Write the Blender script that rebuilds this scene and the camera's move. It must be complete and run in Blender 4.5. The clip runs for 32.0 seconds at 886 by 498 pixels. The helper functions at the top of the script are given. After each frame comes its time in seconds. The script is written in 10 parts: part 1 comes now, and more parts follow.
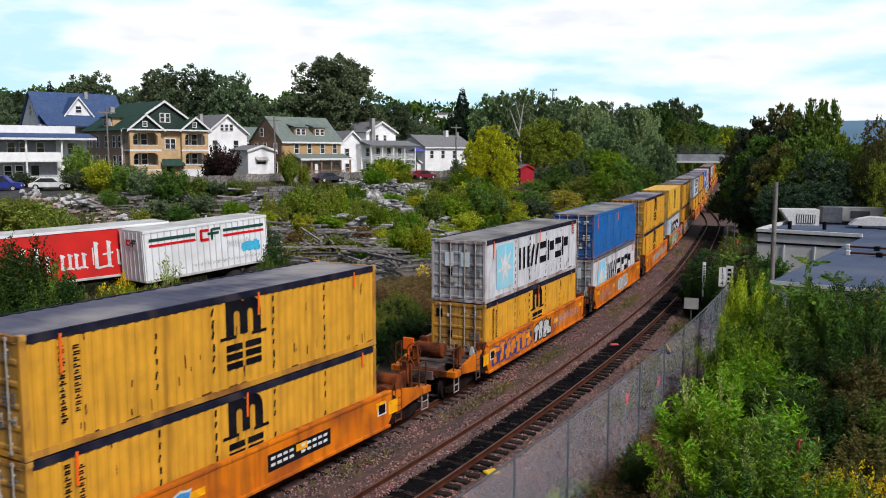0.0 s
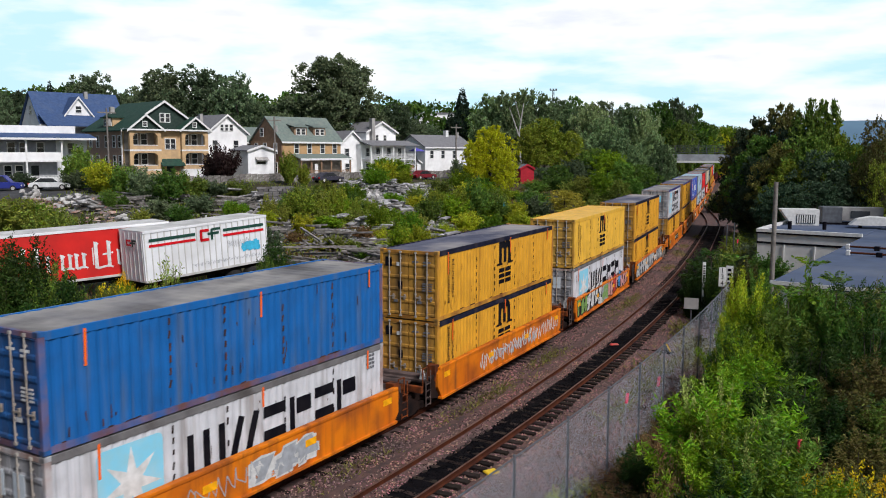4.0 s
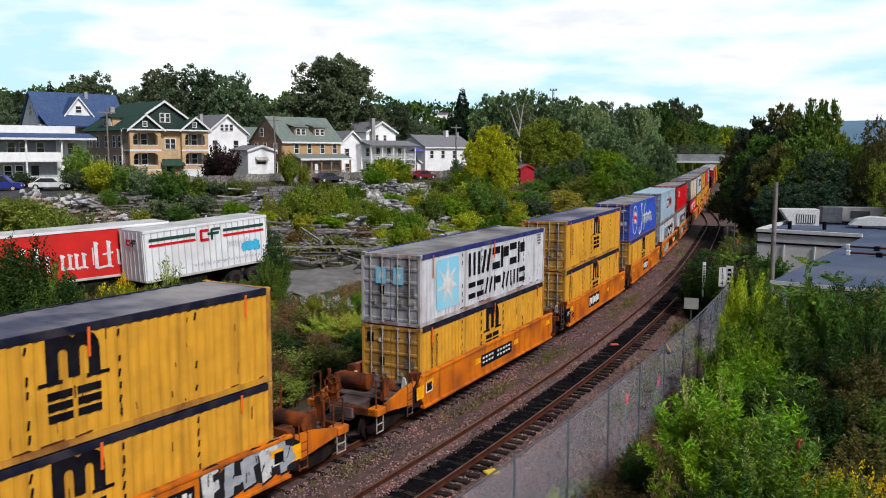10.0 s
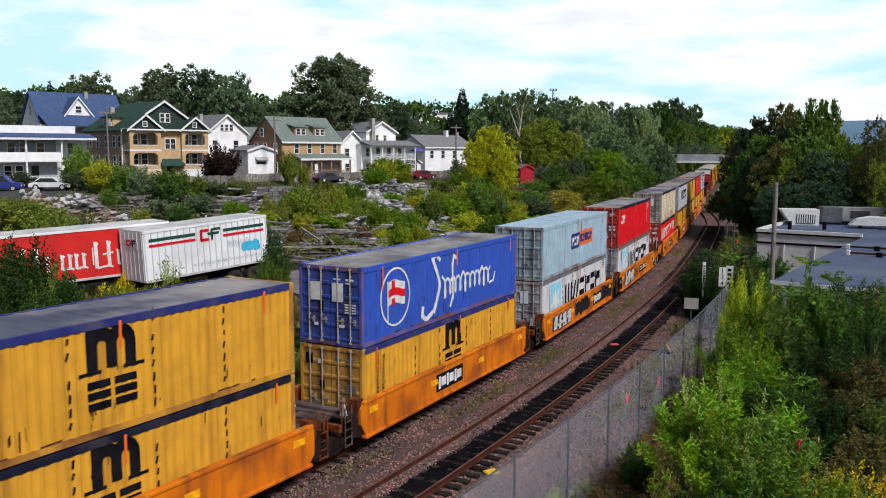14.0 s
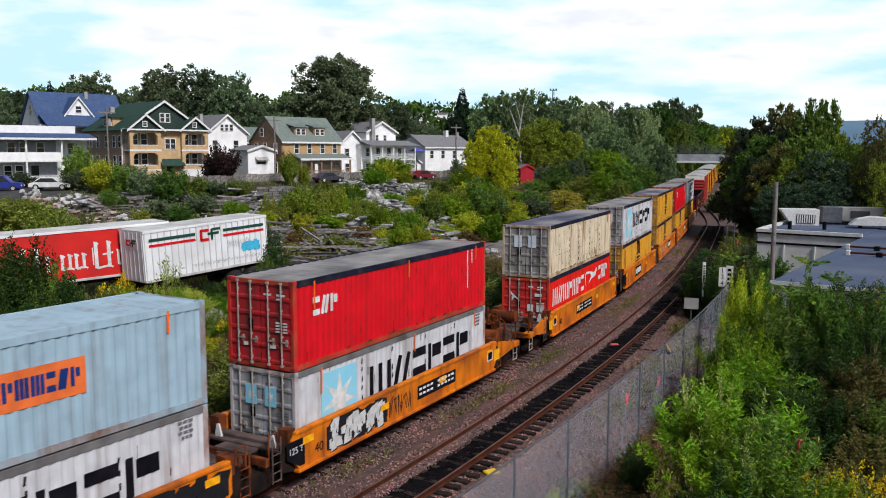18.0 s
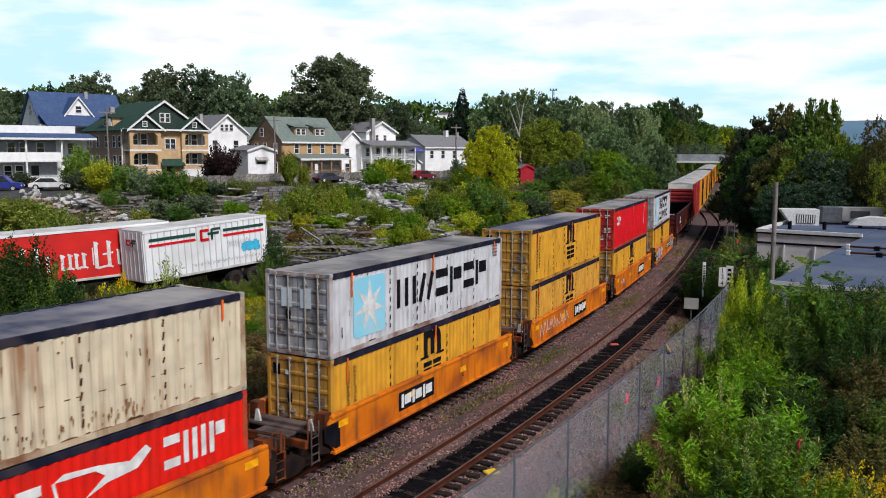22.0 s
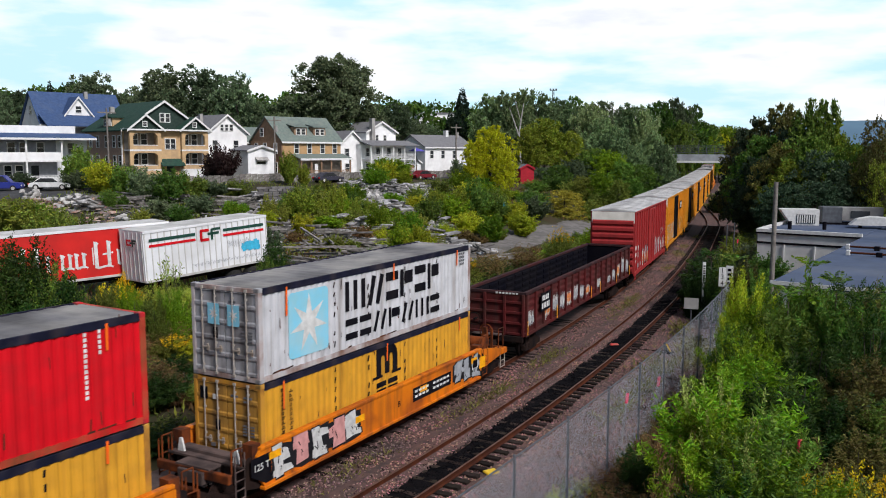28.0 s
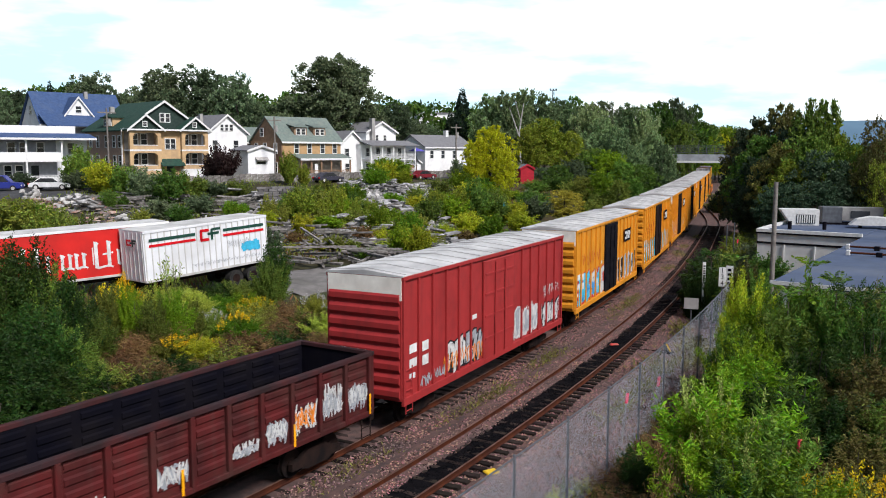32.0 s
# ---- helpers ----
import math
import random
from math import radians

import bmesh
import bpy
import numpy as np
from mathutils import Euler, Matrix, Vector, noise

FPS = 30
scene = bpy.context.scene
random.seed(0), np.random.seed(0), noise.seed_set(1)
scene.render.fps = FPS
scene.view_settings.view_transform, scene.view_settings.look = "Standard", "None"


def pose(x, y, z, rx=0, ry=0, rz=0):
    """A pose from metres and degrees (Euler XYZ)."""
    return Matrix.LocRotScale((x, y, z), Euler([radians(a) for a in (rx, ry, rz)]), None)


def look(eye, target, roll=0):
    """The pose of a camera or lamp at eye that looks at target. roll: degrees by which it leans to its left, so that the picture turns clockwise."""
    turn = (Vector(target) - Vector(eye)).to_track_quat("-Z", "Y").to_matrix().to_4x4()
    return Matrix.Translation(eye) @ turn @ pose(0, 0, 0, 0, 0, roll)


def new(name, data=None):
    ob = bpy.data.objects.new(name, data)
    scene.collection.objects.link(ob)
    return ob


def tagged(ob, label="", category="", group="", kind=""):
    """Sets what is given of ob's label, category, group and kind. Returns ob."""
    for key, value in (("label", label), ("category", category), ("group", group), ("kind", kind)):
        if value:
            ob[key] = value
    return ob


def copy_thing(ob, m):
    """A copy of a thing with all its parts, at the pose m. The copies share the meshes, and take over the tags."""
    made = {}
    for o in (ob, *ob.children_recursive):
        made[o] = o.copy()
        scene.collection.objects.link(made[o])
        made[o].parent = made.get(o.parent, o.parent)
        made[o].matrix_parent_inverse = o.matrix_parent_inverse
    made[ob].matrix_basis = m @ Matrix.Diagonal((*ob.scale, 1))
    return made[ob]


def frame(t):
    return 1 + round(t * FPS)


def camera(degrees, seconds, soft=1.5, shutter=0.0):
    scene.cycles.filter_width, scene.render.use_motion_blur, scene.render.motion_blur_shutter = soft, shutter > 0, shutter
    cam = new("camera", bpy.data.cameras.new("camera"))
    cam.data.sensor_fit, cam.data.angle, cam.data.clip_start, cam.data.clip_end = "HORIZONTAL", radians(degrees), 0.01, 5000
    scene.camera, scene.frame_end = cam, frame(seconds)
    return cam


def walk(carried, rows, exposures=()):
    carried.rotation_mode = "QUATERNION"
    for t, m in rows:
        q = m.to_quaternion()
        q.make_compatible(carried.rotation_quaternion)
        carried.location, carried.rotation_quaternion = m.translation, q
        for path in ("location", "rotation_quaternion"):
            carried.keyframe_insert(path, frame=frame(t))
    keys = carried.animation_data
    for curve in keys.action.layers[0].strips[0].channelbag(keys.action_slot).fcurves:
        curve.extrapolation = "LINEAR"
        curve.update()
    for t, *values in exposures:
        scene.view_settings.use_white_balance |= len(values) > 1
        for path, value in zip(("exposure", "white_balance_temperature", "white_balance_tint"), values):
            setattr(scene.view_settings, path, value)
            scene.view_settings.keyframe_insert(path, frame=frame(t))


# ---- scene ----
# ---------------------------------------------------------------- camera
EYE_Z = 9.494
TILT = 6.707
cam = camera(55.06, 32.0, soft=1.0, shutter=0.16)
EYE_POSE = pose(0, 0, EYE_Z, 90 - TILT, 0, 0) @ pose(0, 0, 0, 0, 0, 0.13)
walk(cam, [(0, EYE_POSE), (32.0, EYE_POSE)], [(0, -0.1), (28.5, -0.1), (30.0, -0.02), (30.8, 0.13), (32.0, 0.19)])

# ---------------------------------------------------------------- light
SUN_AZ, SUN_EL = 140.0, 44.0     # compass degrees from +y towards +x, height
world = bpy.data.worlds.new("sky")
scene.world = world
world.use_nodes = True
wn = world.node_tree.nodes
sky = wn.new("ShaderNodeTexSky")
sky.sky_type = "NISHITA"
sky.sun_disc = False
sky.sun_elevation = radians(SUN_EL)
sky.sun_rotation = radians(SUN_AZ)
sky.dust_density = 1.0
wn["Background"].inputs["Strength"].default_value = 0.085
world.node_tree.links.new(sky.outputs[0], wn["Background"].inputs["Color"])
sun = new("sun", bpy.data.lights.new("sun", "SUN"))
sun.data.energy = 4.1
sun.data.angle = radians(14)
sun.data.color = (1.0, 0.96, 0.975)
_az, _el = radians(SUN_AZ), radians(SUN_EL)
sun.matrix_world = look(Vector((math.sin(_az) * math.cos(_el), math.cos(_az) * math.cos(_el), math.sin(_el))) * 200, (0, 0, 0))


# ---------------------------------------------------------------- materials
def mat(name, c1, c2=None, scale=4.0, rough=0.7, metal=0.0, bump=0.0, bump_scale=None, dirt=None, dirt_scale=0.6,
        dirt_amt=0.5, streak=None, streak_amt=0.5, island=0.0, obj_var=0.0, spec=0.16, translucent=0.0, coords="Object"):
    """Two-scale noise colour, optional stains and vertical streaks, bump, per-island or per-object variation."""
    m = bpy.data.materials.new(name)
    m.use_nodes = True
    n, l = m.node_tree.nodes, m.node_tree.links
    b = n["Principled BSDF"]
    tc = n.new("ShaderNodeTexCoord")
    c2 = c2 or tuple(v * 0.72 for v in c1)

    def tex(sc, detail=5.0, stretch=None):
        t = n.new("ShaderNodeTexNoise")
        t.inputs["Scale"].default_value = sc
        t.inputs["Detail"].default_value = detail
        if stretch:
            mp = n.new("ShaderNodeMapping")
            mp.inputs["Scale"].default_value = stretch
            l.new(tc.outputs[coords], mp.inputs[0])
            l.new(mp.outputs[0], t.inputs[0])
        else:
            l.new(tc.outputs[coords], t.inputs[0])
        return t.outputs["Fac"]

    def ramp(src, lo, hi):
        r = n.new("ShaderNodeMapRange")
        r.inputs[1].default_value, r.inputs[2].default_value = lo, hi
        l.new(src, r.inputs[0])
        return r.outputs[0]

    def blend(a, bcol, fac, mode="MIX"):
        x = n.new("ShaderNodeMix")
        x.data_type, x.blend_type = "RGBA", mode
        if isinstance(fac, float):
            x.inputs[0].default_value = fac
        else:
            l.new(fac, x.inputs[0])
        for sock, val in ((x.inputs[6], a), (x.inputs[7], bcol)):
            if isinstance(val, tuple):
                sock.default_value = (*val[:3], 1)
            else:
                l.new(val, sock)
        return x.outputs[2]

    def times(src, k):
        x = n.new("ShaderNodeMath")
        x.operation = "MULTIPLY"
        l.new(src, x.inputs[0])
        x.inputs[1].default_value = k
        return x.outputs[0]

    col = blend(c1, c2, ramp(tex(scale), 0.35, 0.65))
    if dirt:
        col = blend(col, dirt, times(ramp(tex(dirt_scale, 8.0), 0.48, 0.7), dirt_amt))
    if streak:
        col = blend(col, streak, times(ramp(tex(1.0, 6.0, (2.6, 2.6, 0.22)), 0.52, 0.72), streak_amt))
        col = blend(col, streak, times(ramp(tex(1.0, 7.0, (9.0, 9.0, 0.4)), 0.58, 0.70), streak_amt * 0.5))
    if island or obj_var:
        hs = n.new("ShaderNodeHueSaturation")
        k = island or obj_var
        if island:
            g = n.new("ShaderNodeNewGeometry")
            src = g.outputs["Random Per Island"]
            if obj_var:
                oi = n.new("ShaderNodeObjectInfo")
                ro = n.new("ShaderNodeMapRange")
                ro.inputs[3].default_value, ro.inputs[4].default_value = 1 - obj_var, 1 + obj_var
                l.new(oi.outputs["Random"], ro.inputs[0])
                hv = n.new("ShaderNodeHueSaturation")
                l.new(ro.outputs[0], hv.inputs["Value"])
                rh = n.new("ShaderNodeMapRange")
                rh.inputs[3].default_value, rh.inputs[4].default_value = 0.5 + obj_var * 0.05, 0.5 - obj_var * 0.05
                fr = n.new("ShaderNodeMath")
                fr.operation = "FRACT"
                l.new(times(oi.outputs["Random"], 5.37), fr.inputs[0])
                l.new(fr.outputs[0], rh.inputs[0])
                l.new(rh.outputs[0], hv.inputs["Hue"])
                l.new(col, hv.inputs["Color"])
                col = hv.outputs[0]
        else:
            g = n.new("ShaderNodeObjectInfo")
            src = g.outputs["Random"]
        r = n.new("ShaderNodeMapRange")
        r.inputs[3].default_value, r.inputs[4].default_value = 1 - k, 1 + k
        l.new(src, r.inputs[0])
        l.new(r.outputs[0], hs.inputs["Value"])
        r2 = n.new("ShaderNodeMapRange")
        r2.inputs[3].default_value, r2.inputs[4].default_value = 0.5 - k * 0.06, 0.5 + k * 0.06
        wob = n.new("ShaderNodeMath")
        wob.operation = "FRACT"
        l.new(times(src, 7.13), wob.inputs[0])
        l.new(wob.outputs[0], r2.inputs[0])
        l.new(r2.outputs[0], hs.inputs["Hue"])
        l.new(col, hs.inputs["Color"])
        col = hs.outputs[0]
    l.new(col, b.inputs["Base Color"])
    b.inputs["Metallic"].default_value = metal
    b.inputs["Specular IOR Level"].default_value = spec
    rr = n.new("ShaderNodeMapRange")
    rr.inputs[3].default_value, rr.inputs[4].default_value = max(rough - 0.12, 0.03), min(rough + 0.12, 1)
    l.new(tex(scale * 2.3), rr.inputs[0])
    l.new(rr.outputs[0], b.inputs["Roughness"])
    if bump:
        bm_ = n.new("ShaderNodeBump")
        bm_.inputs["Strength"].default_value = bump
        bm_.inputs["Distance"].default_value = 0.03
        l.new(tex(bump_scale or scale * 6, 8.0), bm_.inputs["Height"])
        l.new(bm_.outputs[0], b.inputs["Normal"])
    if translucent:
        out = n["Material Output"]
        tr = n.new("ShaderNodeBsdfTranslucent")
        l.new(col, tr.inputs[0])
        mx = n.new("ShaderNodeMixShader")
        mx.inputs[0].default_value = translucent
        l.new(b.outputs[0], mx.inputs[1])
        l.new(tr.outputs[0], mx.inputs[2])
        l.new(mx.outputs[0], out.inputs[0])
    return m


RUST = (0.13, 0.05, 0.02)
GRIME = (0.05, 0.04, 0.035)


def paint(name, c, streak=RUST, amt=0.45, rough=0.5):
    return mat(name, c, tuple(v * 0.84 for v in c), 0.9, rough, 0, 0.06, 14, tuple(v * 0.35 + 0.012 for v in c), 1.6, 0.3, streak, amt)


M_YELLOW = paint("container_yellow_paint", (0.66, 0.322, 0.028), (0.20, 0.085, 0.018), 0.55)
M_YELLOW2 = paint("container_bright_yellow_paint", (0.74, 0.42, 0.05), amt=0.3)
M_OCHRE = paint("container_faded_ochre_paint", (0.62, 0.31, 0.045), amt=0.5)
M_WHITE = paint("container_grey_white_paint", (0.57, 0.575, 0.595), (0.20, 0.165, 0.14), 0.7)
M_BLUE = paint("container_blue_paint", (0.010, 0.115, 0.36), (0.10, 0.13, 0.16), 0.55)
M_NAVY = paint("container_royal_blue_paint", (0.03, 0.085, 0.44), (0.06, 0.08, 0.16), 0.35)
M_LBLUE = paint("container_pale_blue_paint", (0.32, 0.45, 0.53), amt=0.35)
M_RED = paint("container_red_paint", (0.64, 0.006, 0.014), (0.25, 0.01, 0.01), 0.4)
M_RED2 = paint("container_orange_red_paint", (0.72, 0.014, 0.008), (0.25, 0.02, 0.01), 0.4)
M_BOXROOF = mat("streaked_grey_boxcar_roof", (0.56, 0.55, 0.535), (0.40, 0.39, 0.38), 0.8, 0.55, 0.0, 0.08, 9, (0.09, 0.085, 0.08), 0.45, 0.6)
M_BEIGE = paint("container_beige_paint", (0.64, 0.55, 0.39), (0.22, 0.085, 0.03), 0.9)
M_DARKTOP = mat("tarred_steel_roof", (0.055, 0.058, 0.092), (0.12, 0.12, 0.155), 0.6, 0.75, 0, 0.15, 9, (0.34, 0.31, 0.28), 0.3, 0.8)
M_GREYTOP = mat("dusty_grey_steel_roof", (0.30, 0.285, 0.26), (0.16, 0.155, 0.16), 0.7, 0.75, 0, 0.1, 9, (0.05, 0.047, 0.05), 0.4, 0.85)
M_BLACKRAIL = mat("dark_navy_top_rail", (0.007, 0.008, 0.018), (0.014, 0.015, 0.032), 1.5, 0.75, 0, 0.05, 10, (0.07, 0.055, 0.05), 1.2, 0.5, spec=0.06)
M_GREYRAIL = mat("grimy_grey_top_rail", (0.17, 0.165, 0.165), (0.10, 0.095, 0.095), 1.5, 0.75, 0, 0.05, 10, (0.05, 0.04, 0.035), 1.0, 0.7, spec=0.1)
M_NAVYRAIL = mat("navy_blue_top_rail", (0.016, 0.022, 0.13), (0.03, 0.035, 0.14), 1.5, 0.7, 0, 0.05, 10, (0.10, 0.09, 0.08), 1.2, 0.5, spec=0.08)
M_DARKDIRTY = {}
M_BAR = mat("galvanised_lock_bar", (0.46, 0.43, 0.39), (0.30, 0.25, 0.20), 3, 0.5, 0.2)
M_CAR = mat("well_car_orange_paint", (0.66, 0.178, 0.006), (0.54, 0.125, 0.006), 0.8, 0.55, 0, 0.06, 12, (0.22, 0.055, 0.014), 0.9, 0.75, (0.08, 0.03, 0.016), 0.6)
M_STEEL = mat("grimy_brown_steel", (0.026, 0.015, 0.012), (0.010, 0.008, 0.008), 2, 0.9, 0, 0.2, 20, spec=0.05)
M_RUSTY = mat("rusty_orange_steel", (0.20, 0.048, 0.012), (0.05, 0.018, 0.010), 1.8, 0.8, 0, 0.15, 18, (0.02, 0.012, 0.010), 0.9, 0.8, spec=0.08)
M_WALK = mat("worn_brown_grey_walkway", (0.12, 0.085, 0.075), (0.055, 0.042, 0.04), 1.6, 0.85, 0, 0.3, 16, (0.025, 0.018, 0.016), 0.8, 0.7, spec=0.08)
M_BLACK = mat("black_marking_paint", (0.004, 0.004, 0.007), (0.012, 0.011, 0.013), 2, 0.8, spec=0.04)
M_WHITEMARK = mat("white_marking_paint", (0.70, 0.70, 0.68), (0.5, 0.5, 0.48), 3, 0.6)
M_SKYBLUE = mat("sky_blue_marking_paint", (0.19, 0.56, 0.74), (0.24, 0.52, 0.62), 2, 0.6, 0, 0.03, 12, (0.45, 0.55, 0.56), 0.7, 0.45)
M_ORANGEMARK = mat("orange_tape", (0.85, 0.13, 0.01), (0.7, 0.12, 0.02), 3, 0.5)
M_BOXRED = paint("boxcar_oxide_red_paint", (0.33, 0.03, 0.03), (0.12, 0.02, 0.02), 0.3)
M_BOXYEL = paint("boxcar_yellow_paint", (0.66, 0.26, 0.02), (0.2, 0.08, 0.02), 0.35)
M_GONDOLA = mat("gondola_brown_red_paint", (0.092, 0.012, 0.012), (0.045, 0.009, 0.009), 1.0, 0.7, 0, 0.1, 12, (0.05, 0.025, 0.02), 0.7, 0.7, (0.06, 0.03, 0.025), 0.6)
M_GONDRAIL = mat("grimy_dark_gondola_rail", (0.035, 0.020, 0.022), (0.06, 0.018, 0.018), 1.2, 0.8, 0, 0.1, 12, (0.015, 0.012, 0.012), 0.8, 0.7, spec=0.06)
# near-black: the shade inside the open car is put into this colour
M_SHADEDIN = mat("dark_gondola_inside", (0.0035, 0.0035, 0.007), (0.008, 0.007, 0.009), 1, 0.95, 0, 0.2, 9, spec=0.04)
M_CREAM = mat("cream_white_end_paint", (0.80, 0.76, 0.68), (0.66, 0.62, 0.55), 2, 0.6, 0, 0.03, 10, (0.4, 0.33, 0.27), 0.9, 0.4)
M_GALV = mat("weathered_galvanised_roof", (0.60, 0.585, 0.55), (0.45, 0.44, 0.42), 0.8, 0.55, 0.2, 0.05, 9, (0.2, 0.18, 0.16), 0.5, 0.4)


# ---------------------------------------------------------------- mesh helpers
def box_into(bm, x0, y0, z0, x1, y1, z1, bevel=0.0, m=None):
    r = bmesh.ops.create_cube(bm, size=1)
    vs = r["verts"]
    bmesh.ops.scale(bm, vec=(x1 - x0, y1 - y0, z1 - z0), verts=vs)
    bmesh.ops.translate(bm, vec=((x0 + x1) / 2, (y0 + y1) / 2, (z0 + z1) / 2), verts=vs)
    if bevel:
        es = list({e for v in vs for e in v.link_edges})
        g = bmesh.ops.bevel(bm, geom=es, offset=bevel, segments=1, affect="EDGES")
        vs = list({v for f in g["faces"] for v in f.verts} | {v for v in vs if v.is_valid})
    if m is not None:
        bmesh.ops.transform(bm, matrix=m, verts=vs)
    return vs


def tube_into(bm, p, q, r, r2=None, seg=8):
    p, q = Vector(p), Vector(q)
    d = q - p
    m = Matrix.Translation((p + q) / 2) @ d.to_track_quat("Z", "Y").to_matrix().to_4x4()
    bmesh.ops.create_cone(bm, cap_ends=True, segments=seg, radius1=r, radius2=r if r2 is None else r2, depth=d.length, matrix=m)


def prism_into(bm, pts, axis, a, b):
    """Extrudes a closed outline of 2D points along an axis (0 x, 1 y, 2 z) from a to b."""
    def place(u, v, w):
        return {0: (w, u, v), 1: (u, w, v), 2: (u, v, w)}[axis]
    lo = [bm.verts.new(place(u, v, a)) for u, v in pts]
    hi = [bm.verts.new(place(u, v, b)) for u, v in pts]
    k = len(pts)
    fs = [bm.faces.new(lo[::-1]), bm.faces.new(hi)]
    for i in range(k):
        fs.append(bm.faces.new((lo[i], lo[(i + 1) % k], hi[(i + 1) % k], hi[i])))
    bmesh.ops.recalc_face_normals(bm, faces=fs)
    return lo + hi


def mesh_of(bm, name, material):
    me = bpy.data.meshes.new(name)
    bm.to_mesh(me)
    bm.free()
    for mm in (material if isinstance(material, (list, tuple)) else [material]):
        me.materials.append(mm)
    return me


FINE = ("bloom", "frond", "stem_base", "balustrade", "seam_dash", "wear", "lettering", "worn_writing", "flowers", "graffiti", "graffiti_outline", "graffiti_accent", "scribble", "orange_tape", "slats", "side_ribs", "front_ribs", "floor_beams", "logo", "front_logo", "reflective_strips")


def part(name, bm, material, parent, label=""):
    """Links a bmesh, or a finished mesh, as one part under a thing."""
    me = bm if isinstance(bm, bpy.types.Mesh) else mesh_of(bm, name, material)
    ob = new(name, me)
    ob.parent = parent
    if label:
        ob["label"] = label
    if name in FINE:
        ob["kind"] = "stuff"
    return ob


def thing(name, label, category, group="", kind=""):
    ob = new(name)
    ob.empty_display_size = 0.3
    return tagged(ob, label, category, group, kind)


def box(name, x0, y0, z0, x1, y1, z1, material, parent, bevel=0.0, label=""):
    bm = bmesh.new()
    box_into(bm, x0, y0, z0, x1, y1, z1, bevel)
    return part(name, bm, material, parent, label)


def text_mesh(text, size, material, depth=0.004):
    cu = bpy.data.curves.new("writing", "FONT")
    cu.body, cu.size, cu.extrude, cu.align_x, cu.align_y = text, size, depth, "CENTER", "CENTER"
    ob = bpy.data.objects.new("writing", cu)
    scene.collection.objects.link(ob)
    bpy.context.view_layer.update()
    me = bpy.data.meshes.new_from_object(ob.evaluated_get(bpy.context.evaluated_depsgraph_get()))
    bpy.data.objects.remove(ob)
    bpy.data.curves.remove(cu)
    me.materials.clear()
    me.materials.append(material)
    return me


# ---------------------------------------------------------------- the line of the track
KNOT_S = (-400, -60, -25, 5, 35, 65, 95, 125, 155, 190, 230, 600)
KNOT_A = (0.66, 0.6607, 0.5512, 0.4418, 0.3623, 0.3431, 0.3337, 0.3275, 0.3218, 0.325, 0.35, 0.35)
_g = np.linspace(-400, 600, 10001)
_a = np.interp(_g, KNOT_S, KNOT_A)
_X = np.concatenate([[0], np.cumsum((np.sin(_a[1:]) + np.sin(_a[:-1])) / 2 * 0.1)])
_Y = np.concatenate([[0], np.cumsum((np.cos(_a[1:]) + np.cos(_a[:-1])) / 2 * 0.1)])
_X += 3.309 - np.interp(0, _g, _X)
_Y += 40.0 - np.interp(0, _g, _Y)


def track_at(s, lat=0.0):
    """Place on the main line s metres along it, lat metres to its camera side, and its heading from +y."""
    a = float(np.interp(s, _g, _a))
    return float(np.interp(s, _g, _X)) + lat * math.cos(a), float(np.interp(s, _g, _Y)) - lat * math.sin(a), a


def track_coords(x, y):
    """(s, lat) of arrays of places."""
    x, y = np.atleast_1d(x), np.atleast_1d(y)
    gs, gx, gy, ga = _g[::20], _X[::20], _Y[::20], _a[::20]
    i = np.empty(len(x), int)
    for c in range(0, len(x), 4000):
        i[c:c + 4000] = np.argmin((gx[None] - x[c:c + 4000, None]) ** 2 + (gy[None] - y[c:c + 4000, None]) ** 2, 1)
    lat = (x - gx[i]) * np.cos(ga[i]) - (y - gy[i]) * np.sin(ga[i])
    return gs[i], lat


def smooth(a, b, v):
    t = np.clip((v - a) / (b - a), 0, 1)
    return t * t * (3 - 2 * t)


def ground_z(x, y):
    """Height of the land at arrays of places."""
    x, y = np.atleast_1d(np.asarray(x, float)), np.atleast_1d(np.asarray(y, float))
    s, lat = track_coords(x, y)
    d = (y - x) / 1.414
    hill = np.interp(d, (20, 45, 60, 75, 90, 100, 110, 125, 150, 200, 300, 900), (0, 0.8, 1.5, 2.6, 4.2, 4.75, 5.0, 5.8, 8.5, 13, 17, 17))
    left = -0.55 + (hill + 0.55) * smooth(4.5, 24, -lat)
    right = -0.55 + 0.85 * smooth(7.5, 10.5, lat)
    z = np.where(lat < 0, left, right)
    wob = 0.16 * np.sin(x * 0.37 + 1.3) * np.sin(y * 0.31) + 0.08 * np.sin(x * 1.1 + y * 0.7)
    z = z + wob * smooth(7, 14, np.abs(lat))
    far = smooth(700, 2500, np.hypot(x, y))
    return z * (1 - far) + 0.0 * far


def gz(x, y):
    return float(ground_z(x, y)[0])

